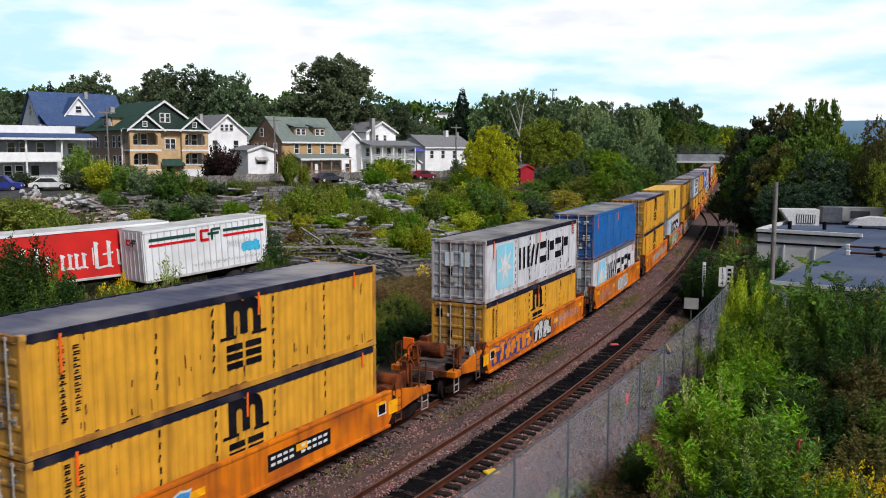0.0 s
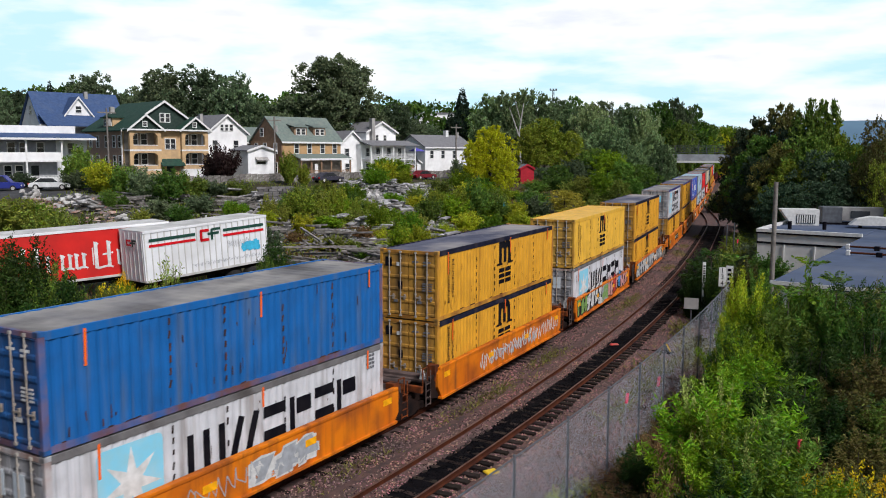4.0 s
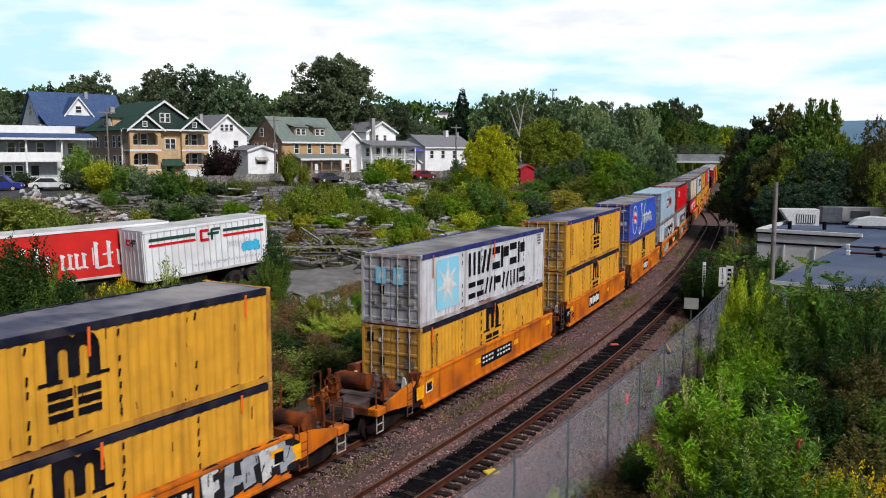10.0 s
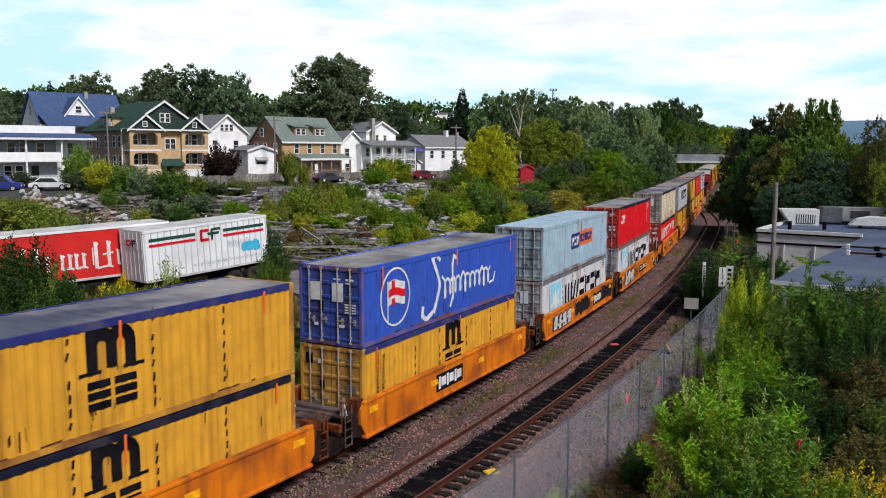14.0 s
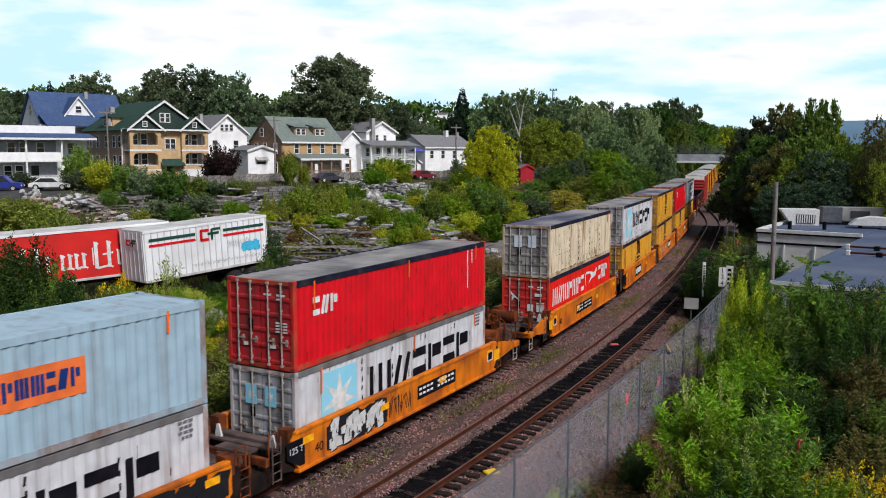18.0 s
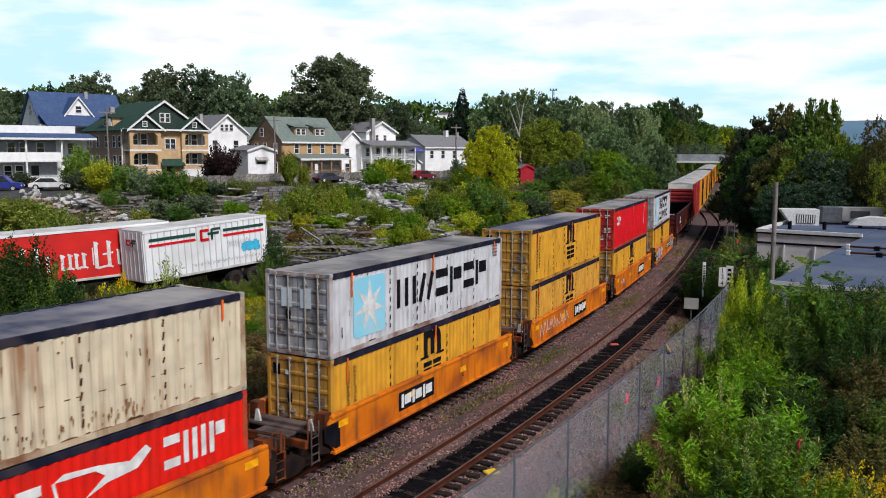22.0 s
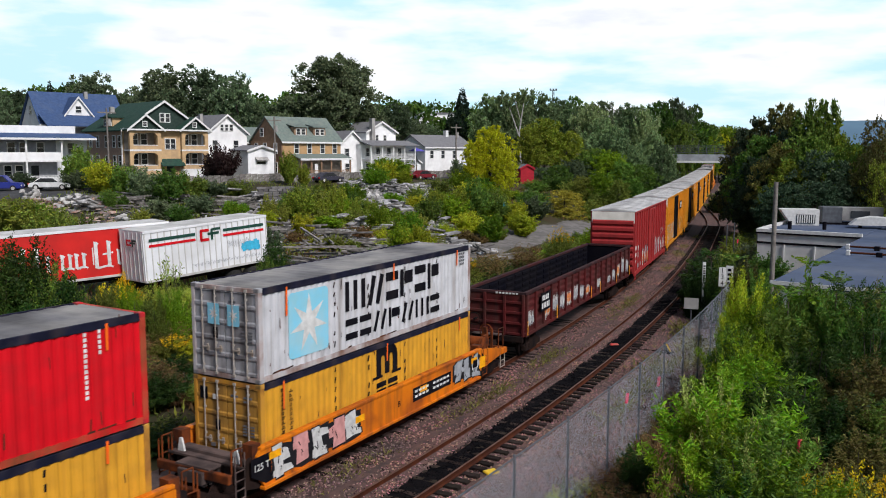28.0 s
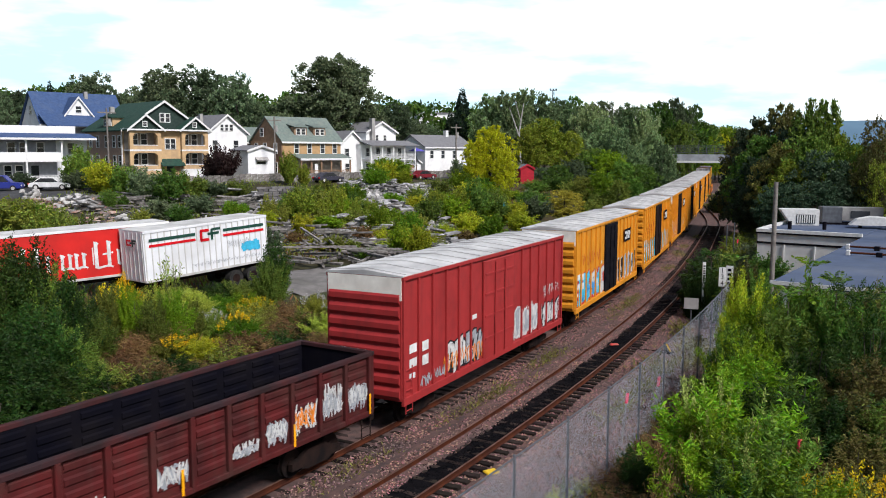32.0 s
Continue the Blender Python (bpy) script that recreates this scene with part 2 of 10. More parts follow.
# ---------------------------------------------------------------- ground
M_GROUND = mat("weedy_earth", (0.034, 0.040, 0.014), (0.055, 0.040, 0.022), 0.35, 0.95, 0, 0.5, 3.0, (0.085, 0.075, 0.055), 0.09, 0.5)
M_BALLAST = mat("ballast_bed", (0.13, 0.076, 0.066), (0.072, 0.05, 0.047), 3.0, 0.95, 0, 0.8, 22, (0.05, 0.04, 0.035), 0.6, 0.5)
M_STONE = mat("ballast_stones", (0.27, 0.138, 0.112), (0.13, 0.09, 0.085), 0.5, 0.9, island=0.85, spec=0.08)
M_OIL = mat("oil_black_ballast", (0.003, 0.003, 0.004), (0.009, 0.008, 0.009), 2.5, 0.95, 0, 0.8, 18, spec=0.03, island=0.5)
M_RAIL = mat("rusted_rail", (0.075, 0.022, 0.010), (0.04, 0.014, 0.009), 2, 0.85, 0, 0.1, 12, spec=0.08)
M_RAILTOP = mat("worn_rail_head", (0.15, 0.085, 0.065), (0.09, 0.045, 0.032), 1.5, 0.6, 0.2)
M_TIE = mat("weathered_tie_timber", (0.015, 0.011, 0.010), (0.034, 0.025, 0.021), 3, 0.95, 0, 0.4, 25, obj_var=0.5, spec=0.06)
M_LOT = mat("grey_gravel_drive", (0.185, 0.172, 0.16), (0.12, 0.112, 0.105), 1.2, 0.95, 0, 0.4, 12, (0.09, 0.085, 0.07), 0.4, 0.6)
M_ASPHALT = mat("street_asphalt", (0.07, 0.07, 0.072), (0.05, 0.05, 0.05), 1.0, 0.9, 0, 0.2, 15)


def make_ground():
    ax = np.concatenate([-np.geomspace(3000, 130, 22), np.arange(-125, 126, 1.5), np.geomspace(130, 3000, 22)])
    ay = np.concatenate([-np.geomspace(1500, 40, 16), np.arange(-38, 230, 1.5), np.geomspace(233, 3500, 26)])
    gx, gy = np.meshgrid(ax, ay)
    z = ground_z(gx.ravel(), gy.ravel())
    nx, ny = len(ax), len(ay)
    verts = np.stack([gx.ravel(), gy.ravel(), z], 1)
    i = np.arange(nx * ny).reshape(ny, nx)
    faces = np.stack([i[:-1, :-1].ravel(), i[:-1, 1:].ravel(), i[1:, 1:].ravel(), i[1:, :-1].ravel()], 1)
    me = bpy.data.meshes.new("ground")
    me.from_pydata(verts.tolist(), [], faces.tolist())
    me.materials.append(M_GROUND)
    for p_ in me.polygons:
        p_.use_smooth = True
    tagged(new("ground", me), "weedy brown and green earth rising from the tracks", "ground", kind="structure")


def sheet(name, rows, material, label, category, lift=0.0, kind="structure"):
    """A ribbon from rows of cross-section points."""
    bm = bmesh.new()
    last = None
    for r in rows:
        vs = [bm.verts.new(v) for v in r]
        if last:
            for k in range(len(vs) - 1):
                bm.faces.new((last[k], last[k + 1], vs[k + 1], vs[k]))
        last = vs
    bmesh.ops.recalc_face_normals(bm, faces=bm.faces)
    for f in bm.faces:
        f.smooth = True
    if sum(f.normal.z for f in bm.faces) < 0:
        bmesh.ops.reverse_faces(bm, faces=bm.faces)
    return tagged(new(name, mesh_of(bm, name, material)), label, category, kind=kind)


def lat2(s):
    """Offset of the second track, which joins the main line far off."""
    return 4.005 * (1 - float(smooth(70, 128, np.array([s]))[0]))


def make_tracks():
    rows = []
    for s in np.arange(-90, 260, 2.0):
        row = []
        wide = 2.7 * (1 - float(smooth(2, 16, np.array([s]))[0]))
        shrink = max(0.0, 4.0 - lat2(s))
        bury = 1 - float(smooth(12, 30, np.array([s]))[0])     # stones cover the tie ends near by
        for lat, z in ((-4.6, -0.75), (-3.9, -0.5), (-2.0, -0.24), (0, -0.2), (2, -0.24), *((2 + (k - 2) * (1 - shrink / 4.3), -0.235 + (0.095 * bury if k < 3.8 else 0)) for k in (2.5, 2.65, 3.68, 3.82)), (4 - shrink * 0.45, -0.22), (6.0 - shrink, -0.26), (6.9 - shrink, -0.42), (7.3 - shrink + wide, -0.7 if wide < 1 else -0.15)):
            x, y, a = track_at(s, lat)
            row.append((x, y, z + 0.02 * math.sin(s * 1.7 + lat * 3) * math.sin(s * 0.6)))
        rows.append(row)
    sheet("ballast", rows, M_BALLAST, "reddish grey crushed stone bed under the two tracks", "ballast")
    # oil-soaked strip between the rails of the second track
    rng = random.Random(4)
    rows = []
    for s in np.arange(-40, 58, 0.6):
        e1, e2 = -0.2 + rng.uniform(-0.16, 0.12), 0.62 + rng.uniform(-0.1, 0.06)
        rows.append([(*track_at(s, lat2(s) + e1 + (e2 - e1) * k / 3)[:2], -0.18 + 0.03 * rng.random()) for k in range(4)])
    sheet("oil_strip", rows, M_OIL, "oil-black strip of ballast between the rails", "oil stain")
    # rails: head, web and foot in one section
    sec = [(-0.07, -0.17), (0.07, -0.17), (0.07, -0.15), (0.012, -0.13), (0.012, -0.045), (0.036, -0.03), (0.036, 0.0), (-0.036, 0.0), (-0.036, -0.03), (-0.012, -0.045), (-0.012, -0.13), (-0.07, -0.15)]
    for nm, off, s0, s1, second in (("main", 0, -120, 330, False), ("side", 4.0, -120, 126, True)):
        tr = thing("track", "rusty steel railway track on timber ties in ballast", "railway track", "railway tracks", "structure")
        for sgn in (-1, 1):
            bm = bmesh.new()
            last = None
            for s in np.arange(s0, s1 + 0.1, 3.0):
                base = lat2(s) if second else 0
                x, y, a = track_at(s, base + sgn * 0.755)
                vs = [bm.verts.new((x + u * math.cos(a), y - u * math.sin(a), v)) for u, v in sec]
                if last:
                    for k in range(len(sec)):
                        f = bm.faces.new((last[k], last[(k + 1) % len(sec)], vs[(k + 1) % len(sec)], vs[k]))
                        f.material_index = 1 if k == 6 else 0
                last = vs
            bmesh.ops.recalc_face_normals(bm, faces=bm.faces)
            part("rail", bm, [M_RAIL, M_RAILTOP], tr)
        tie_me = None
        rng = random.Random(7)
        n = 0
        s = -45.0
        while s < 75:
            base = lat2(s) if second else 0
            if tie_me is None:
                bm = bmesh.new()
                box_into(bm, -1.3, -0.115, -0.36, 1.3, 0.115, -0.165, 0.012)
                tie_me = mesh_of(bm, "tie", M_TIE)
            x, y, a = track_at(s, base + rng.uniform(-0.05, 0.05))
            t = part("tie", tie_me, None, tr)
            t.matrix_basis = pose(x, y, rng.uniform(-0.012, 0.012) - (0.0 if second else 0.045), 0, 0, -math.degrees(a) + rng.uniform(-1.5, 1.5))
            s += 0.53 + rng.uniform(-0.03, 0.03)
            n += 1


def stone_mesh(name, rng, x, y, z, r, material, label, category):
    n = len(x)
    oct_v = np.array([(1, 0, 0), (-1, 0, 0), (0, 1, 0), (0, -1, 0), (0, 0, 1), (0, 0, -1)], float)
    oct_f = np.array([(0, 2, 4), (2, 1, 4), (1, 3, 4), (3, 0, 4), (2, 0, 5), (1, 2, 5), (3, 1, 5), (0, 3, 5)])
    sc = r[:, None, None] * rng.uniform(0.6, 1.3, (n, 6, 1))
    th = rng.uniform(0, 6.28, n)
    c, sn = np.cos(th), np.sin(th)
    rot = np.zeros((n, 3, 3))
    rot[:, 0, 0], rot[:, 0, 1], rot[:, 1, 0], rot[:, 1, 1], rot[:, 2, 2] = c, -sn, sn, c, 0.8
    v = np.einsum("nij,nkj->nki", rot, oct_v[None] * sc) + np.stack([x, y, z + r * 0.3], 1)[:, None]
    f = (oct_f[None] + (np.arange(n) * 6)[:, None, None]).reshape(-1, 3)
    me = bpy.data.meshes.new(name)
    me.from_pydata(v.reshape(-1, 3).tolist(), [], f.tolist())
    me.materials.append(material)
    tagged(new(name, me), label, category, kind="stuff")


def scatter_stones():
    rng = np.random.default_rng(5)
    n = 95000
    s = -34 + 90 * rng.random(n) ** 1.5
    lat = rng.uniform(1.0, 9.2, n)
    keep = ~((np.abs(lat - 4.26) < 0.45) & (rng.random(n) < 0.95))
    keep &= ~(np.abs(np.abs(lat - 4.0) - 0.755) < 0.09)
    s, lat = s[keep], lat[keep]
    n = len(s)
    a = np.interp(s, _g, _a)
    x = np.interp(s, _g, _X) + lat * np.cos(a)
    y = np.interp(s, _g, _Y) - lat * np.sin(a)
    z = np.interp(lat, (1, 4, 6.0, 6.9, 9.6), (-0.22, -0.22, -0.26, -0.42, -0.1))
    z = z + 0.085 * (1 - smooth(12, 30, s)) * np.interp(lat, (2.4, 2.6, 3.66, 3.82), (0, 1, 1, 0))
    z = np.maximum(z, np.where(lat > 7.5, ground_z(x, y), -9))
    r = rng.uniform(0.02, 0.045, n)
    stone_mesh("ballast_stones", rng, x, y, z, r, M_STONE, "loose reddish grey ballast stones beside the rails", "gravel")
    n = 14000
    s = rng.uniform(-34, 40, n)
    lat = 4.22 + np.clip(rng.normal(0, 0.28, n), -0.5, 0.46)
    a = np.interp(s, _g, _a)
    x = np.interp(s, _g, _X) + lat * np.cos(a)
    y = np.interp(s, _g, _Y) - lat * np.sin(a)
    stone_mesh("oily_stones", rng, x, y, np.full(n, -0.19), rng.uniform(0.025, 0.06, n), M_OIL, "oil-blackened ballast stones between the rails", "gravel")


make_ground()
make_tracks()
scatter_stones()

# ---------------------------------------------------------------- the train
# every vehicle: local y runs along the track away from the camera's end, x to the camera's side, z from the rail
moving = []          # (thing, place along the track at 0 s, height)
CL, CW, CH = 12.192, 1.219, 2.591
M_CARDGREY = mat("grey_placard", (0.16, 0.16, 0.17), None, 3, 0.6)
M_PALELABEL = mat("pale_label", (0.62, 0.68, 0.72), (0.5, 0.56, 0.6), 2, 0.6)
_cache = {}


def corrugated_outline(y0, y1, x_out, x_in, depth, pitch):
    pts = [(x_in, y0)]
    y = y0
    n = int(round((y1 - y0) / pitch))
    p = (y1 - y0) / n
    for i in range(n):
        for f, o in ((0.0, 0), (0.26, 0), (0.5, depth), (0.76, depth)):
            pts.append((x_out - o, y + f * p))
        y += p
    pts.append((x_out, y1))
    pts.append((x_in, y1))
    return pts


def container_mesh(key, material):
    """Shared meshes of a container, by piece and paint."""
    k = (key, material.name)
    if k in _cache:
        return _cache[k]
    bm = bmesh.new()
    if key == "side":
        prism_into(bm, corrugated_outline(-5.95, 5.95, CW - 0.012, CW - 0.09, 0.030, 0.2833), 2, 0.16, CH - 0.12)
    elif key == "frame":
        for x in (-1, 1):
            for y in (-1, 1):
                box_into(bm, x * CW - (0.11 if x > 0 else 0), y * CL / 2 - (0.16 if y > 0 else 0), 0.1, x * CW + (0.11 if x < 0 else 0), y * CL / 2 + (0.16 if y < 0 else 0), CH - 0.1, 0.008)
            box_into(bm, min(x * CW, x * (CW - 0.08)), -CL / 2 + 0.1, 0.02, max(x * CW, x * (CW - 0.08)), CL / 2 - 0.1, 0.17)
        for y in (-1, 1):
            box_into(bm, -CW + 0.1, y * CL / 2 - (0.1 if y > 0 else 0), CH - 0.13, CW - 0.1, y * CL / 2 + (0.1 if y < 0 else 0), CH - 0.02)
            box_into(bm, -CW + 0.1, y * CL / 2 - (0.1 if y > 0 else 0), 0.02, CW - 0.1, y * CL / 2 + (0.1 if y < 0 else 0), 0.15)
    elif key == "rail":
        box_into(bm, -0.035, -CL / 2 + 0.15, -0.13, 0.037, CL / 2 - 0.15, 0.052, 0.006)
    elif key == "roof":
        pts = [(-CL / 2 + 0.1, CH - 0.09)]
        y, n = -CL / 2 + 0.1, 29
        p = (CL - 0.2) / n
        for i in range(n):
            for f, o in ((0.0, 0), (0.35, 0), (0.5, 0.012), (0.85, 0.012)):
                pts.append((y + f * p, CH - 0.03 - o))
            y += p
        pts += [(CL / 2 - 0.1, CH - 0.025), (CL / 2 - 0.1, CH - 0.09)]
        prism_into(bm, pts, 0, -CW + 0.03, CW - 0.03)
    elif key == "door":
        # one leaf, hinge side at x = 0, five pressed panels
        z0, z1, wd = 0.16, CH - 0.14, 1.1
        pts = [(0.0, z0)]
        n = 5
        p = (z1 - z0) / n
        for i in range(n):
            z = z0 + i * p
            pts += [(-0.03, z + 0.02), (-0.03, z + 0.09), (-0.005, z + 0.13), (-0.005, z + p - 0.05)]
        pts += [(-0.03, z1 - 0.02), (0.0, z1), (0.05, z1), (0.05, z0)]
        prism_into(bm, pts, 0, 0.012, wd - 0.012)
    elif key == "end":
        prism_into(bm, [(u, v) for u, v in corrugated_outline(-1.1, 1.1, 0.0, -0.07, 0.04, 0.275)], 2, 0.15, CH - 0.13)
        bmesh.ops.transform(bm, matrix=pose(0, CL / 2 - 0.03, 0, 0, 0, 90), verts=bm.verts)
    elif key == "bars":
        tube_into(bm, (0, -0.045, 0.1), (0, -0.045, CH - 0.06), 0.02, seg=6)
        for z in (0.3, 0.95, 1.7, 2.25):
            box_into(bm, -0.035, -0.05, z, 0.035, -0.012, z + 0.05)
        box_into(bm, -0.02, -0.07, 0.82, 0.26, -0.05, 0.86)
        box_into(bm, 0.14, -0.06, 0.74, 0.2, -0.012, 0.92)
        for z in (0.1, CH - 0.12):
            box_into(bm, -0.045, -0.065, z, 0.045, -0.02, z + 0.07)
    elif key == "casting":
        box_into(bm, -0.09, -0.09, -0.06, 0.09, 0.09, 0.06, 0.01)
    elif key == "floor":
        box_into(bm, -CW + 0.09, -CL / 2 + 0.1, 0.06, CW - 0.09, CL / 2 - 0.1, 0.14)
    _cache[k] = mesh_of(bm, key, material)
    return _cache[k]


def dark(material):
    """The body paint with the door end's shade mixed in, plus grime and streaks."""
    if material.name not in M_DARKDIRTY:
        src = material.node_tree.nodes
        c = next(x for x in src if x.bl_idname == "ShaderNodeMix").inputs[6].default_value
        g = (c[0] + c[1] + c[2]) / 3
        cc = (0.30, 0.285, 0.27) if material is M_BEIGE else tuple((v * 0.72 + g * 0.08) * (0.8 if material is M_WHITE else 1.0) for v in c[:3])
        M_DARKDIRTY[material.name] = mat(material.name.replace("paint", "door_paint"), cc, tuple(v * 0.8 for v in cc), 1.5, 0.65, 0, 0.1, 12, GRIME, 0.9, 0.8, (0.05, 0.035, 0.025), 0.6)
    return M_DARKDIRTY[material.name]


def worn(material):
    """The same paint with rusted edges, for frames and posts."""
    key = material.name + " frame"
    if key not in M_DARKDIRTY:
        c = next(x for x in material.node_tree.nodes if x.bl_idname == "ShaderNodeMix").inputs[6].default_value
        cc = tuple(v * 0.8 for v in c[:3])
        M_DARKDIRTY[key] = mat(material.name.replace("paint", "frame_paint"), cc, tuple(v * 0.5 + r * 0.5 for v, r in zip(cc, (0.30, 0.13, 0.055))), 1.5, 0.65, 0, 0.1, 12, (0.14, 0.05, 0.02), 1.1, 0.85, RUST, 0.7)
    return M_DARKDIRTY[key]


def container(body, roof, rail, label, upper):
    key = ("whole", body.name, roof.name, rail.name, label)
    if key in _cache:
        c = copy_thing(_cache[key][0], Matrix())
        for o in list(c.children):
            if o.get("mark"):
                bpy.data.objects.remove(o)
        return c
    c = thing("shipping_container", label, "container", "containers on the train")
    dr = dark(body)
    part("frame", container_mesh("frame", worn(body)), None, c)
    part("floor", container_mesh("floor", M_STEEL), None, c)
    for sx in (1, -1):
        s = part("side_panel", container_mesh("side", body), None, c)
        r = part("top_rail", container_mesh("rail", rail), None, c)
        r.matrix_basis = pose(sx * (CW - 0.035), 0, CH - 0.06)
        if sx < 0:
            s.matrix_basis = pose(0, 0, 0, 0, 0, 180)
    part("roof", container_mesh("roof", roof), None, c)
    part("end_panel", container_mesh("end", body), None, c)
    for sx in (-1, 1):
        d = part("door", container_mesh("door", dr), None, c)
        d.matrix_basis = pose(-1.11 if sx < 0 else 0.005, -CL / 2 + 0.03, 0)
        for u in (0.3, 0.78):
            b = part("lock_bar", container_mesh("bars", M_BAR), None, d)
            b.matrix_basis = pose(u, 0, 0)
    pale_door = body not in (M_BLUE, M_NAVY, M_RED, M_RED2)
    ink = M_CARDGREY if pale_door else M_WHITEMARK
    for x, z, w, hh, m_ in ((0.16, 2.14, 0.26, 0.06, ink), (0.62, 2.14, 0.3, 0.06, ink), (0.62, 2.03, 0.18, 0.05, ink), *((xx, 1.1 + 0.085 * kk, 0.15, 0.045, ink) for xx in (0.58, 0.84) for kk in range(4)),
                            (-0.42, 1.12, 0.17, 0.3, M_BLACK), (-0.62, 0.62, 0.16, 0.1, ink), (0.36, 0.62, 0.2, 0.1, ink)):
        box("placard", x, -CL / 2 - 0.012, z, x + w, -CL / 2 - 0.003, z + hh, m_, c)
    if body in (M_YELLOW, M_YELLOW2, M_OCHRE):
        box("door_mark", -0.98, -CL / 2 - 0.012, 1.95, -0.7, -CL / 2 - 0.003, 2.3, M_BLACK, c, 0, "small black painted mark")
        box("round_label", -0.5, -CL / 2 - 0.012, 1.98, -0.38, -CL / 2 - 0.003, 2.12, M_WHITEMARK, c)
    elif body in (M_WHITE, M_BEIGE):
        for x in (-0.6, 0.12):
            box("blank_label", x, -CL / 2 - 0.011, 1.5, x + 0.4, -CL / 2 - 0.003, 2.08, M_PALELABEL, c, 0, "pale painted-over label")
    for sx in (-1, 1):
        for sy in (-1, 1):
            for z in (0.06, CH - 0.06):
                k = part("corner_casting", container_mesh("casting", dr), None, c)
                k.matrix_basis = pose(sx * (CW - 0.088), sy * (CL / 2 - 0.088), z)
    _cache[key] = (c,)
    return c


def slab_into(bm, u0, z0, u1, z1, x, th=0.006, skew=0.0):
    vs = box_into(bm, x, u0, z0, x + th, u1, z1)
    if skew:
        for v in vs:
            v.co.y += (v.co.z - (z0 + z1) / 2) * skew


def stroke_into(bm, a, b, w, x, th=0.006):
    """A thick straight stroke between two (u, z) points on a side wall."""
    du, dz = b[0] - a[0], b[1] - a[1]
    ln = math.hypot(du, dz) or 1e-6
    nu, nz = -dz / ln * w / 2, du / ln * w / 2
    q = [(a[0] + nu, a[1] + nz), (b[0] + nu, b[1] + nz), (b[0] - nu, b[1] - nz), (a[0] - nu, a[1] - nz)]
    prism_into(bm, q, 0, x, x + th)


def glyph_row(bm, u0, z0, u1, z1, cells, x, gap=0.16, weight=0.21):
    """Plain bars in cells that stand for lettering: v upright, s slanted, h lying, d mixed; a blank leaves a space."""
    wide = {"v": 1.3, "s": 1.15, "h": 0.95, "d": 1.0, " ": 0.55}
    unit = (u1 - u0) / sum(wide[ch] for ch in cells)
    t = (z1 - z0) * weight
    a = u0
    for ch in cells:
        b = a + unit * (wide[ch] - gap)
        if ch == "v":
            for c in (a, (a + b - t) / 2, b - t):
                slab_into(bm, c, z0, c + t, z1, x)
        elif ch == "s":
            m = (b - a) * 0.3
            stroke_into(bm, (a + t * 0.5, z0), (a + t * 0.5 + m, z1), t * 1.1, x)
            stroke_into(bm, (b - t * 0.5 - m, z0), (b - t * 0.5, z1), t * 1.1, x)
        elif ch == "h":
            for z, w in ((z0, b), (z1 - t * 1.5, b)):
                slab_into(bm, a, z, w, z + t * 1.5, x)
        elif ch == "d":
            slab_into(bm, a, z0, a + t, z1, x)
            slab_into(bm, a + t * 1.4, z1 - t * 2.6, b, z1 - t * 0.4, x)
        a += unit * wide[ch]


def mark(name, bm, material, parent, label=""):
    o = part(name, bm, material, parent, label)
    o["mark"] = 1
    return o


SIDE = CW - 0.011


def star_logo(c, u0=-4.87, u1=-3.05, z0=0.4, z1=2.28):
    bm = bmesh.new()
    k = 0.14
    pts = []
    for cu, cz, q in ((u1 - k, z1 - k, 0), (u0 + k, z1 - k, 1), (u0 + k, z0 + k, 2), (u1 - k, z0 + k, 3)):
        for j in range(4):
            ang = (q + j / 3) * math.pi / 2
            pts.append((cu + k * math.cos(ang), cz + k * math.sin(ang)))
    prism_into(bm, pts, 0, SIDE, SIDE + 0.006)
    mark("logo_panel", bm, M_SKYBLUE, c, "sky blue painted square with a white star")
    bm = bmesh.new()
    cu, cz, r = (u0 + u1) / 2, (z0 + z1) / 2, (u1 - u0) * 0.47
    pts = []
    for i in range(14):
        rr = r if i % 2 == 0 else r * 0.36
        ang = math.pi / 2 + i * math.pi / 7
        pts.append((cu + rr * math.cos(ang), cz + rr * math.sin(ang)))
    prism_into(bm, pts, 0, SIDE + 0.007, SIDE + 0.012)
    mark("star", bm, M_WHITEMARK, c, "white seven-pointed star")


def tape(c, seed):
    rng = random.Random(seed)
    bm = bmesh.new()
    for u, ln in ((-5.0 + rng.uniform(-0.3, 0.2), 0.7), (0.3 + rng.uniform(-0.2, 0.4), 0.55), (5.1 + rng.uniform(-0.2, 0.3), 0.45)):
        if rng.random() < 0.85:
            slab_into(bm, u, 2.5 - ln - rng.uniform(0, 0.15), u + 0.07, 2.5, SIDE + 0.012, 0.004, 0.02)
    mark("orange_tape", bm, M_ORANGEMARK, c, "strip of orange tape")


M_SCUFF = mat("dark_scuff_and_rust", (0.035, 0.022, 0.018), (0.10, 0.035, 0.015), 2.5, 0.9, spec=0.05)


